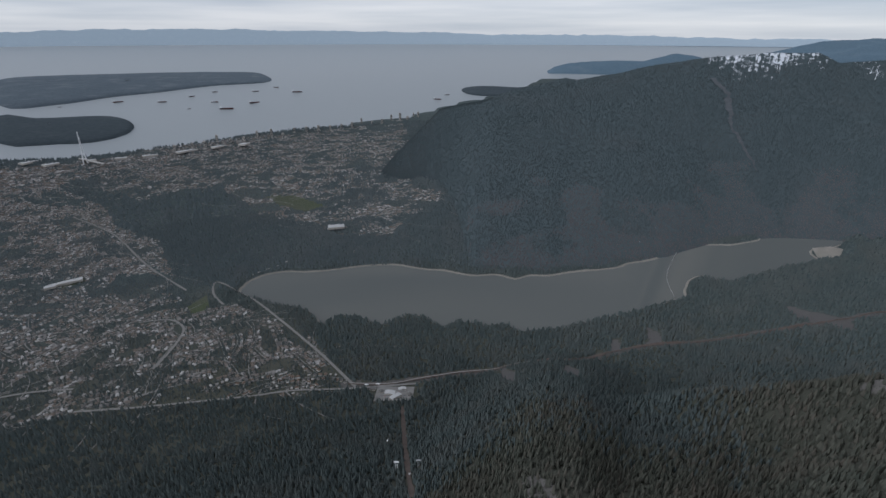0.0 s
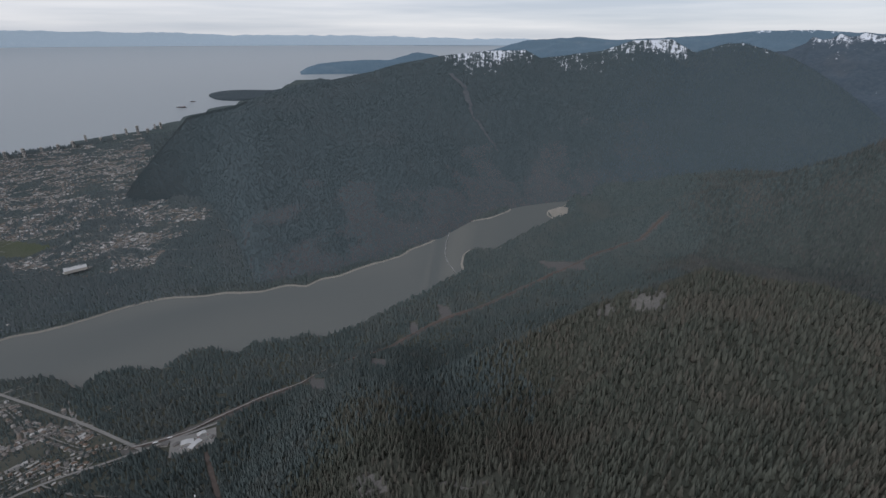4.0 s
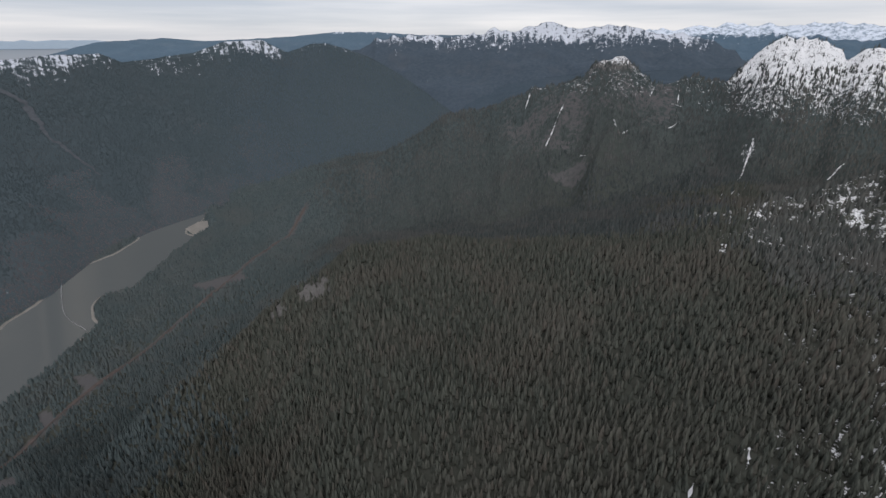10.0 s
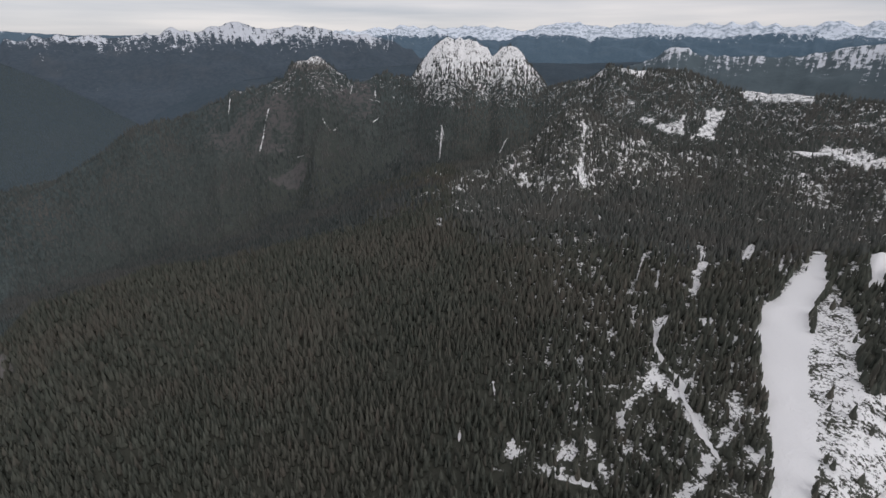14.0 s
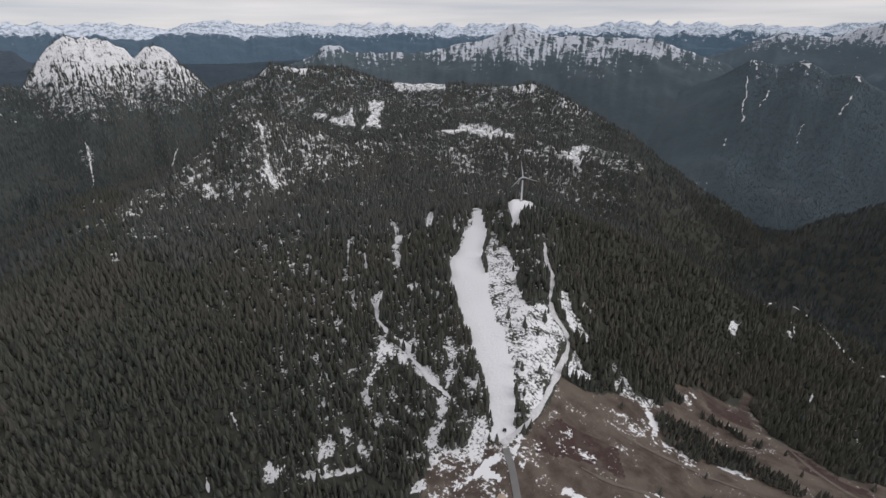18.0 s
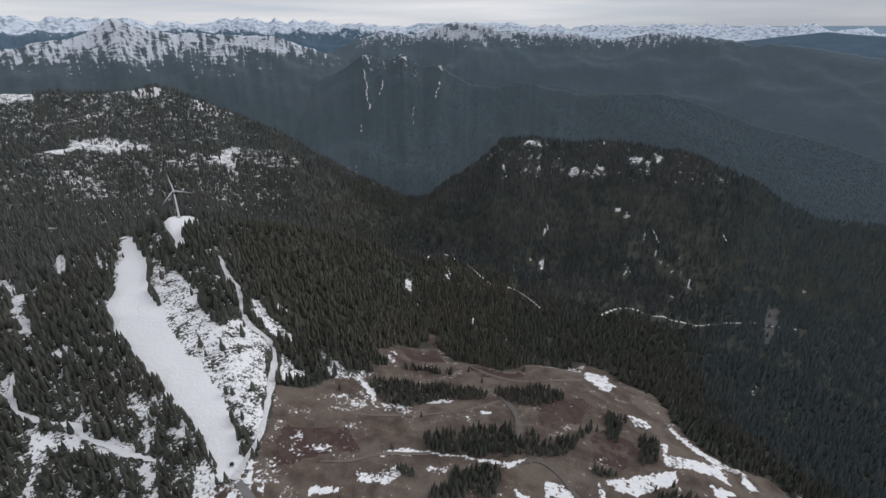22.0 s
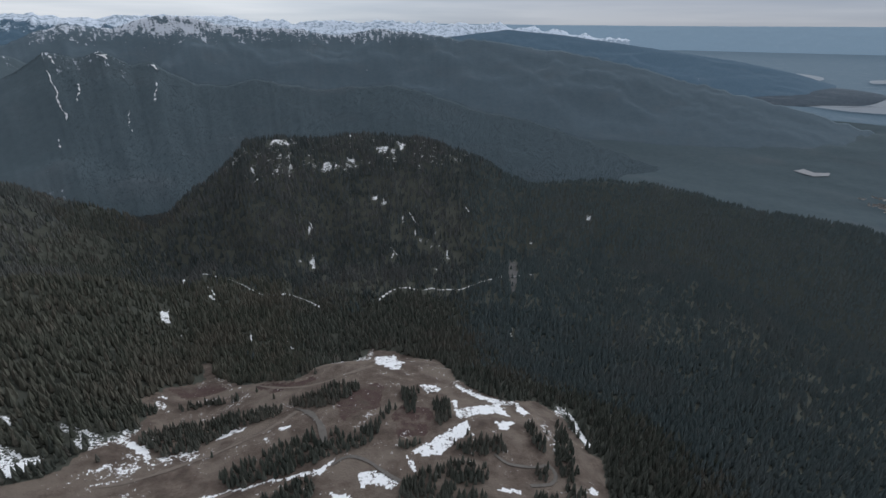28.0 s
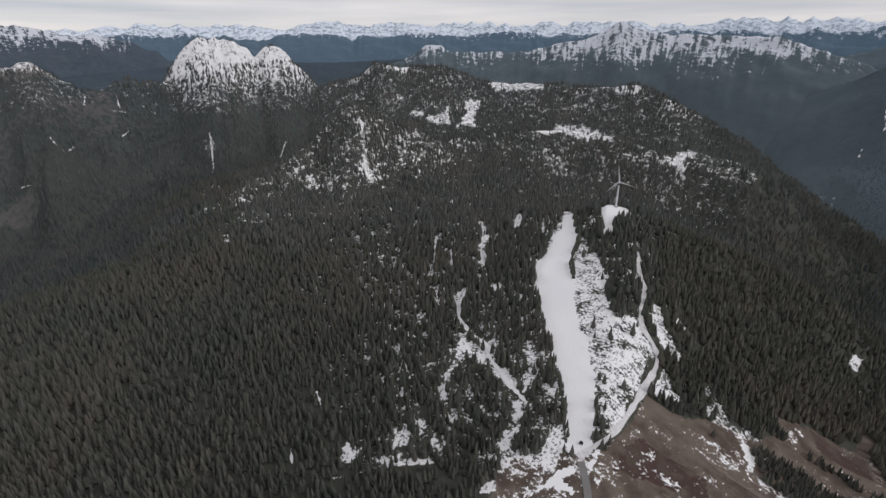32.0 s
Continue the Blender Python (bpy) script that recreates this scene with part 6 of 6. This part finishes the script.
hub = part("hub", tubes(((0, -3.0, 64.7), (0, -5.6, 64.7), 1.5, 0.7, 16)), WHITE, turbine)
for a in (99, 227, 343):
    bm = bmesh.new()
    prof = ((1.2, 0.9, 0.7), (4, 1.5, 0.45), (9, 1.55, 0.32), (20, 1.0, 0.2), (32, 0.6, 0.12), (40, 0.22, 0.06))
    prev = None
    for s, half, thick in prof:
        cur = [bm.verts.new((c, t, s)) for c, t in ((-half * 0.6, 0), (0, -thick), (half * 1.2, 0), (0, thick))]
        if prev:
            for i in range(4):
                bm.faces.new((prev[i], prev[(i + 1) % 4], cur[(i + 1) % 4], cur[i]))
        else:
            bm.faces.new(cur[::-1])
        prev = cur
    bm.faces.new(prev)
    bmesh.ops.transform(bm, matrix=Matrix.Translation((0, -4.2, 64.7)) @ Matrix.Rotation(radians(90 - a), 4, "Y"), verts=bm.verts)
    part("blade", bm, WHITE, hub)

# aerial tramway: two towers, a cabin and a hut on the cleared strip
(T1, T2, CABIN, HUT, MAST, SCHOOL_A, SCHOOL_B, BUS_A, BUS_B, *DEPOT) = SPOTS[0]
for n_, (px_, py_) in enumerate((T1, T2)):
    tram = thing("tramway_tower", site(px_, py_, 0), "pale steel tramway tower rising from the forest" if n_ == 0 else "dark lattice tramway tower rising from the forest", "tower", "tramway towers")
    steel = WHITE if n_ == 0 else STEEL
    for sx in (-1, 1):
        for sy in (-1, 1):
            part("leg", tubes(((sx * 4.2, sy * 4.2, -2), (sx * 1.6, sy * 1.6, 36), 0.6, 0.45, 6)), steel, tram)
    for h in (9, 18, 27):
        w = 4.2 - 2.6 * h / 36
        part("brace", tubes(((-w, -w, h), (w, -w, h), 0.3, 0.3, 5), ((w, -w, h), (w, w, h), 0.3, 0.3, 5), ((w, w, h), (-w, w, h), 0.3, 0.3, 5), ((-w, w, h), (-w, -w, h), 0.3, 0.3, 5)), steel, tram)
    part("crosshead", boxes((0, 0, 36, 13, 3, 2.2), (-5.5, 0, 34, 2, 5, 2.2), (5.5, 0, 34, 2, 5, 2.2), bevel=0.2), steel, tram)
cab = thing("tramway_cabin", site(*CABIN, 0, 26), "small white tramway cabin hanging above the trees", "cable car")
cbn = part("cabin", boxes((0, 0, 0, 3.4, 6.0, 3.0), bevel=0.4), WHITE, cab)
part("window", boxes((0, 0, 1.3, 3.5, 5.0, 1.1)), GLASS, cbn)
part("hanger", tubes(((0, 0, 3), (0, 0, 9), 0.25, 0.2, 6)), STEEL, cab)
hut = thing("hut", site(*HUT, 20), "small white hut on the cleared tramway strip", "hut")
part("walls", boxes((0, 0, -1, 5, 6, 4)), WHITE, hut)
part("roof", gable(5, 6, 3, 1.5), ROOF_PALE, hut)

# huts at the foot of the ski run, and a snow groomer on it
RUN_HUT, BLUE_HUT, GROOM = SPOTS[1]
h1 = thing("round_hut", site(*RUN_HUT, 10), "round hut with a pale tan roof beside the ski run", "hut")
part("walls", tubes(((0, 0, -1), (0, 0, 3), 4.6, 4.6, 20)), CONCRETE, h1)
part("roof", tubes(((0, 0, 3), (0, 0, 4.4), 5.2, 1.2, 20)), plain("tan_roof", (0.42, 0.34, 0.25), 0.8), h1)
h2 = thing("round_hut", site(*BLUE_HUT, 10), "round hut with a blue-grey roof on the meadow", "hut")
part("walls", tubes(((0, 0, -1), (0, 0, 3), 4.4, 4.4, 20)), CONCRETE, h2)
part("roof", tubes(((0, 0, 3), (0, 0, 4.2), 5.0, 1.0, 20)), ROOF_BLUE, h2)
gm = thing("snow_groomer", site(*GROOM, 30, 0.6), "dark snow groomer parked at the foot of the ski run", "vehicle")
part("body", boxes((0, 0, 0.8, 2.6, 5.0, 1.2), bevel=0.2), HULL, gm)
part("cab", boxes((0, 0.8, 2.0, 2.3, 2.0, 1.4), bevel=0.3), GLASS, gm)
part("blade", boxes((0, 3.4, 0.2, 5.2, 0.4, 1.3), bevel=0.1), STEEL, gm)
for sx in (-1, 1):
    part("track", boxes((sx * 1.8, 0, 0.0, 1.3, 5.2, 1.1), bevel=0.35), HULL, gm)

# log boom across the lake
boom = thing("log_boom", Matrix(), "pale floating log boom across the lake", "log boom")
log_me = bpy.data.meshes.new("log")
bm = tubes(((-9, 0, 0), (9, 0, 0), 1.9, 1.9, 7))
bm.to_mesh(log_me)
bm.free()
bl = rounded(BOOM[0], False, 19.5)
for (ax, ay), (bx, by) in zip(bl[:-1], bl[1:]):
    lg = part_of("log", log_me, ROOF_PALE, boom)
    lg.matrix_world = site((ax + bx) / 2, (ay + by) / 2, math.degrees(math.atan2(by - ay, bx - ax)), 0.4, 146.0)

# ships at anchor
SHIP_PX = (16, 14, 16, 14, 26, 34, 28, 18, 20, 22, 10, 9, 22, 14)
ship_hull, ship_red, ship_house, ship_hatch = (bpy.data.meshes.new(n) for n in ("hull", "waterline", "deckhouse", "hatch"))


def hull_mesh(me, z0, z1, k):
    bm = bmesh.new()
    pts = ((-100, 0.8), (-97, 1), (70, 1), (88, 0.72), (100, 0.0))
    lo = [bm.verts.new((x, s * w * 15 * k, z0)) for s in (-1, 1) for x, w in (pts if s < 0 else pts[::-1])]
    hi = [bm.verts.new((x * 1.01, s * w * 15.6 * k, z1)) for s in (-1, 1) for x, w in (pts if s < 0 else pts[::-1])]
    for i in range(len(lo)):
        j = (i + 1) % len(lo)
        bm.faces.new((lo[i], lo[j], hi[j], hi[i]))
    bm.faces.new(hi)
    bm.to_mesh(me)
    bm.free()


hull_mesh(ship_red, -2, 5, 0.98)
hull_mesh(ship_hull, 5, 13, 1.0)
bm = boxes((-80, 0, 13, 16, 26, 14), (-82, 0, 27, 10, 16, 7), (-86, 0, 34, 6, 6, 6), bevel=0.6)
bm.to_mesh(ship_house)
bm.free()
bm = boxes((0, 0, 13, 24, 20, 3), bevel=0.5)
bm.to_mesh(ship_hatch)
bm.free()
for (sx, sy), px_ in zip(SHIPS[0], SHIP_PX):
    length = px_ / 877 * math.hypot(sx, sy)
    sc = length / 200 * 0.6
    m = site(sx, sy, math.degrees(math.atan2(-sx, sy)) + random.uniform(-25, 25), 0, 1.0) @ Matrix.Scale(sc, 4)
    ship = thing("cargo_ship", m, "dark cargo ship lying at anchor on the bay", "ship", "ships at anchor")
    part_of("waterline", ship_red, BRICKISH, ship, "dull red lower hull")
    part_of("hull", ship_hull, HULL, ship)
    part_of("deckhouse", ship_house, WHITE, ship)
    for hx in (-48, -18, 12, 42, 68):
        part_of("hatch", ship_hatch, BRICKISH, ship).location = (hx, 0, 0)

# bridge tower by the harbour
bt = thing("bridge_tower", site(*MAST, 60), "tall pale steel bridge tower beside the harbour", "bridge")
for sx in (-1, 1):
    part("leg", tubes(((sx * 26, 0, -5), (sx * 9, 0, 190), 9, 5, 8), ((sx * 9, 0, 190), (sx * 2, 0, 420), 5, 2, 8)), WHITE, bt)
for h in (70, 130, 190, 260, 330):
    part("cross_beam", boxes((0, 0, h, 46 - h * 0.12, 7, 8)), WHITE, bt)
part("deck", boxes((0, 0, 55, 30, 900, 9)), CONCRETE, bt)

# dam at the lake's end
dam = thing("dam", Matrix(), "pale concrete dam closing the end of the lake", "dam")
dl = rounded(DAM[0], False, 60)
for (ax, ay), (bx, by) in zip(dl[:-1], dl[1:]):
    ln = math.hypot(bx - ax, by - ay)
    w = part("wall_section", boxes((0, 0, 130, ln + 0.3, 9, 25)), CONCRETE, dam)
    q = site((ax + bx) / 2, (ay + by) / 2, math.degrees(math.atan2(by - ay, bx - ax)), 0, 150.0)
    w.matrix_world = q @ Matrix.Translation((0, 0, -150))
g = part("gatehouse", boxes((0, 0, 0, 14, 12, 16), bevel=0.6), CONCRETE, dam)
g.matrix_world = site(*DAM[0][0], 40, 4, 150.0)


# ---- town ----
HOUSE_BODY = np.array([(x, y, z) for z in (0, 0.62) for x, y in ((-1, -1), (1, -1), (1, 1), (-1, 1))], float)
BODY_F = np.array([(0, 1, 5), (0, 5, 4), (1, 2, 6), (1, 6, 5), (2, 3, 7), (2, 7, 6), (3, 0, 4), (3, 4, 7)])
ROOF_V = np.array([(-1.12, -1.12, 0.6), (1.12, -1.12, 0.6), (1.12, 1.12, 0.6), (-1.12, 1.12, 0.6), (0, -1.12, 1), (0, 1.12, 1)], float)
ROOF_F = np.array([(0, 4, 5), (0, 5, 3), (1, 2, 5), (1, 5, 4), (0, 1, 4), (2, 3, 5)])


def roofs_material():
    m, n, l, b = mat("mixed_roofs", 0.85)
    isl = n.new("ShaderNodeNewGeometry").outputs["Random Per Island"]
    r = n.new("ShaderNodeValToRGB")
    r.color_ramp.interpolation = "CONSTANT"
    for pos, col in ((0.0, (0.12, 0.115, 0.11)), (0.3, (0.17, 0.15, 0.135)), (0.5, (0.24, 0.23, 0.22)), (0.7, (0.15, 0.125, 0.105)), (0.88, (0.42, 0.41, 0.40))):
        e = r.color_ramp.elements.new(pos) if pos else r.color_ramp.elements[0]
        e.position, e.color = pos, (*col, 1)
    r.color_ramp.elements[-1].color = (0.42, 0.41, 0.40, 1)
    l.new(isl, r.inputs[0])
    l.new(r.outputs[0], b.inputs["Base Color"])
    return m


def walls_material():
    m, n, l, b = mat("mixed_house_walls", 0.9)
    isl = n.new("ShaderNodeNewGeometry").outputs["Random Per Island"]
    l.new(mixed(n, l, isl, (0.22, 0.20, 0.175), (0.56, 0.54, 0.51)), b.inputs["Base Color"])
    return m


MIXED_ROOFS, MIXED_WALLS = roofs_material(), walls_material()
hz = ground_at(homes[:, 0], homes[:, 1])
b_east = bearing_of(homes[:, 0], homes[:, 1])
hz = np.where(b_east > 190, np.maximum(hz, lowland_at(b_east, np.hypot(homes[:, 0], homes[:, 1])) + 2), hz)
n_own = 90
# the nearest houses are things of their own
house_me = {}
for kind_, (w, d, h, rise) in enumerate(((9, 13, 5.5, 3), (10, 15, 6, 3.4), (8, 11, 5, 2.8))):
    for nm, bm in (("wall", boxes((0, 0, -2, w, d, h + 2))), ("roof", gable(w, d, h, rise, 0.8)), ("chimney", boxes((w * 0.25, d * 0.2, h, 1, 1, rise + 1.2)))):
        me = bpy.data.meshes.new(nm)
        bm.to_mesh(me)
        bm.free()
        house_me[kind_, nm] = me
WALLS3 = (STUCCO, plain("white_siding", (0.62, 0.61, 0.58), 0.8, vary=0.1), plain("brown_siding", (0.24, 0.19, 0.15), 0.9))
ROOFS3 = (ROOF_DARK, ROOF_BROWN, plain("weathered_pale_roof", (0.36, 0.35, 0.33), 0.85))
for i in range(n_own):
    k = i % 3
    hs = thing("house", site(homes[i, 0], homes[i, 1], math.degrees(homes[i, 2]) + 90 * (i % 2)), ("pale stucco house with a dark grey roof among trees", "white-sided house with a brown shingle roof", "brown house with a weathered pale roof")[k], "house", "houses below the mountain")
    part_of("wall", house_me[k, "wall"], WALLS3[k], hs)
    rf = part_of("roof", house_me[k, "roof"], ROOFS3[k], hs)
    part_of("chimney", house_me[k, "chimney"], CONCRETE, rf)
rest, rz = homes[n_own:], hz[n_own:]
at = np.stack([rest[:, 0], rest[:, 1], rz - 1], 1)
size = np.stack([rng.uniform(4, 6.5, len(rest)) * rest[:, 3], rng.uniform(5, 9, len(rest)) * rest[:, 3], rng.uniform(7.5, 10, len(rest)) * np.sqrt(rest[:, 3])], 1)
spin = rest[:, 2] + rng.integers(0, 2, len(rest)) * math.pi / 2 + rng.uniform(-0.15, 0.15, len(rest))
scatter_mesh("town_house_walls", [(HOUSE_BODY, BODY_F)], at, size, spin, MIXED_WALLS, "pale walls of the many houses of the town", "houses")
scatter_mesh("town_house_roofs", [(ROOF_V, ROOF_F)], at, size, spin, MIXED_ROOFS, "grey, brown and white roofs of the town", "houses")
# side streets as one sheet of short strips
sv = []
for (ax, ay), (bx, by), w in street_bits:
    dx, dy = bx - ax, by - ay
    ln = max(math.hypot(dx, dy), 1e-6)
    ox, oy = -dy / ln * w / 2, dx / ln * w / 2
    sv += [(ax + ox, ay + oy), (bx + ox, by + oy), (bx - ox, by - oy), (ax - ox, ay - oy)]
sv = np.array(sv)
sp = np.concatenate([sv, (ground_at(sv[:, 0], sv[:, 1]) + 3.5)[:, None]], 1)
me = bpy.data.meshes.new("side_streets")
me.from_pydata(squash(sp).tolist(), [], [(4 * i, 4 * i + 1, 4 * i + 2, 4 * i + 3) for i in range(len(sv) // 4)])
me.materials.append(ASPHALT)
tagged(new("side_streets", me), "pale residential streets winding between the houses", "street", kind="structure")
# trees beyond the nearer woods, out to the coast
forest("slope_foot_trees", 3300, 5800, 24.0, TINY_TREES, 0.3, 1.3, b0=-15, b1=-7)
forest("coastal_trees", 4600, 9600, 40.0, TINY_TREES, 0.42, 1.7, b0=-57, b1=8)


# large pale buildings, the tramway depot, towers by the shore
def flat_building(name, x, y, turn_, w, d, h, roof, label, z=None):
    ob = thing(name, site(x, y, turn_, 0, z), label, "building")
    part("wall", boxes((0, 0, -4, w, d, h + 4)), STUCCO, ob)
    part("roof", boxes((0, 0, h, w + 1, d + 1, 1.2), bevel=0.2), roof, ob)
    part("roof_unit", boxes((w * 0.2, d * 0.15, h + 1.2, w * 0.12, d * 0.16, 3), bevel=0.2), STEEL, ob)
    return ob


flat_building("school", *SCHOOL_A, 35, 150, 40, 9, ROOF_PALE, "long school with a pale flat roof among houses")
flat_building("school", SCHOOL_A[0] - 70, SCHOOL_A[1] - 70, 35, 60, 50, 10, ROOF_PALE, "school hall with a pale flat roof")
flat_building("large_hall", *SCHOOL_B, 15, 130, 90, 14, ROOF_PALE, "large hall with a pale roof at the forest edge")
for k, (dx, dy, w, d) in enumerate(((0, 0, 90, 45), (150, 60, 120, 40), (-160, -40, 70, 50), (330, 190, 200, 45), (480, 330, 160, 50), (-330, -150, 110, 60), (-520, -60, 160, 60), (620, 420, 130, 70))):
    flat_building("warehouse", MAST[0] + 260 + dx * 2.2, MAST[1] + 330 + dy * 2.2, 30 + 7 * k, w * 1.6, d * 1.6, 18, ROOF_PALE, "pale flat-roofed warehouse near the harbour")
cb = rounded(COAST[0][3:8], False, 210)
for k, (cx_, cy_) in enumerate(cb[3:30]):
    s_ = 0.955 - 0.02 * ((k * 7) % 3)
    tw = thing("apartment_tower", site(cx_ * s_, cy_ * s_, 30 * k), "pale apartment tower near the shore", "building", "towers by the shore")
    hgt = 60 + 22 * ((k * 5) % 4)
    wl_ = part("wall", boxes((0, 0, -4, 34, 30, hgt)), STUCCO, tw)
    part("window_band", boxes(*[(0, 0, 6 + 9 * q, 34.6, 30.6, 4) for q in range(int(hgt / 9) - 1)]), GLASS, wl_)
    part("roof_house", boxes((0, 0, hgt - 4, 12, 12, 7)), CONCRETE, tw)
lx, ly = np.array(LOT[0], float).mean(0)
gx, gy = np.meshgrid(np.linspace(-75, 75, 16), np.linspace(-62, 62, 14))
lot_p = np.stack([lx + gx, ly + gy, ground_at(lx + gx, ly + gy) + 2.5], -1)
tagged(sheet("car_park", squash(lot_p), False, {}, ASPHALT), "grey car park at the foot of the tramway", "car park", kind="structure")
for k, (dx_, dy_) in enumerate(DEPOT):
    w, d, h = ((26, 18, 8), (40, 22, 10), (22, 14, 7), (30, 16, 7), (18, 14, 6), (46, 20, 12))[k % 6]
    b_ = thing("depot_building", site(dx_, dy_, 12 * k - 20), ("grey tramway station building beside the car park", "white-roofed tramway station building")[k % 2], "building", "tramway station buildings")
    wl_ = part("wall", boxes((0, 0, -4, w, d, h + 4)), STUCCO, b_)
    part("roof", gable(w, d, h, 3.5), (ROOF_DARK, ROOF_PALE)[k % 2], b_)
    part("door", boxes((0, -d / 2 - 0.1, -0.5, 4, 0.4, 4)), ROOF_DARK, wl_)
bus_me = {}
for nm, bm in (("body", boxes((0, 0, 0.6, 2.8, 12.5, 2.9), bevel=0.3)), ("window_band", boxes((0, 0, 1.9, 2.9, 11.2, 1.0))), ("wheel", tubes(((-1.45, 0, 0.5), (1.45, 0, 0.5), 0.5, 0.5, 10)))):
    bus_me[nm] = bpy.data.meshes.new(nm)
    bm.to_mesh(bus_me[nm])
    bm.free()
for px_, py_ in (BUS_A, BUS_B):
    for k in range(2):
        bus = thing("bus", site(px_ + k * 4.2, py_ + 1.5 * k, 82, 3.6), "white bus parked beside the road at the tramway", "bus", "parked buses")
        bd_ = part_of("body", bus_me["body"], WHITE, bus)
        part_of("window_band", bus_me["window_band"], GLASS, bd_)
        for wy in (-4.2, 4.0):
            part_of("wheel", bus_me["wheel"], HULL, bus).location = (0, wy, 0)
car_me = {}
for nm, bm in (("body", boxes((0, 0, 0.35, 1.8, 4.4, 0.75), bevel=0.2)), ("cabin", boxes((0, -0.2, 1.1, 1.6, 2.3, 0.6), bevel=0.2)), ("wheel", tubes(((-0.92, 0, 0.33), (0.92, 0, 0.33), 0.33, 0.33, 8)))):
    car_me[nm] = bpy.data.meshes.new(nm)
    bm.to_mesh(car_me[nm])
    bm.free()
PAINTS = [plain(n, c, 0.35) for n, c in (("white_car_paint", (0.7, 0.7, 0.7)), ("silver_car_paint", (0.4, 0.41, 0.42)), ("black_car_paint", (0.02, 0.02, 0.022)), ("red_car_paint", (0.3, 0.03, 0.03)), ("blue_car_paint", (0.04, 0.07, 0.18)))]
for i in range(36):
    k = (i * 3) % 5
    own = [car_me["body"].copy(), car_me["cabin"], car_me["wheel"]]
    car = thing("car", site(lx - 55 + 3.2 * (i % 18) * 2, ly + (18 if i < 18 else -22), 5, 2.6), ("white", "silver", "black", "red", "blue")[k] + " car parked in the tramway car park", "car", "parked cars")
    part_of("body", own[0], PAINTS[k], car)
    part_of("cabin", own[1], GLASS, car)
    for wy in (-1.35, 1.35):
        part_of("wheel", own[2], HULL, car).location = (0, wy, 0)

# ---- trees on the ski meadow ----
pts = []
for o in CLUMPS:
    p = np.array(o, float)
    lo, hi = p.min(0), p.max(0)
    n = int((hi - lo).prod() / 30.0)
    q = rng.uniform(lo, hi, (max(n, 4), 2))
    pts.append(q[inside(q[:, 0], q[:, 1], o)])
pts = np.concatenate(pts)
pts = pts[~(by_lines(pts[:, 0], pts[:, 1], TRACK, 5))]
pz = ground_at(pts[:, 0], pts[:, 1])
order = np.argsort(np.hypot(pts[:, 0], pts[:, 1]))
pts, pz = pts[order], pz[order]
own_n = 290
crown_me, trunk_me = [], bpy.data.meshes.new("trunk")
bm = tubes(((0, 0, -0.6), (0, 0, 3.0), 0.32, 0.2, 7))
bm.to_mesh(trunk_me)
bm.free()
for s in range(5):
    v, f = cone_tree(8, ((0.08, 1.0), (0.27, 0.62), (0.24, 0.9), (0.45, 0.5), (0.42, 0.72), (0.64, 0.32), (0.61, 0.5), (0.82, 0.16)), 300 + s)
    me = bpy.data.meshes.new("crown")
    me.from_pydata((v * [2.5, 2.5, 15.0]).tolist(), [], f.tolist())
    me.materials.append(NEEDLES)
    crown_me.append(me)
trunk_me.materials.append(BARK)
for i in range(min(own_n, len(pts))):
    k = random.uniform(0.75, 1.2)
    tr = thing("conifer", site(pts[i, 0], pts[i, 1], random.uniform(0, 360)) @ Matrix.Scale(k, 4), "dark green conifer in a clump on the ski meadow", "tree", "conifers on the ski meadow")
    part_of("trunk", trunk_me, BARK, tr)
    part_of("crown", crown_me[i % 5], NEEDLES, tr)
more, mz = pts[own_n:], pz[own_n:]
tall = rng.uniform(11, 18, len(more))
rad = tall * 0.17
scatter_mesh("meadow_conifers", NEAR_TREES, np.stack([more[:, 0], more[:, 1], mz - 0.5], 1), np.stack([rad, rad, tall], 1), rng.uniform(0, 6.28, len(more)), NEEDLES, "clumps of dark conifers on the ski meadow", "trees")
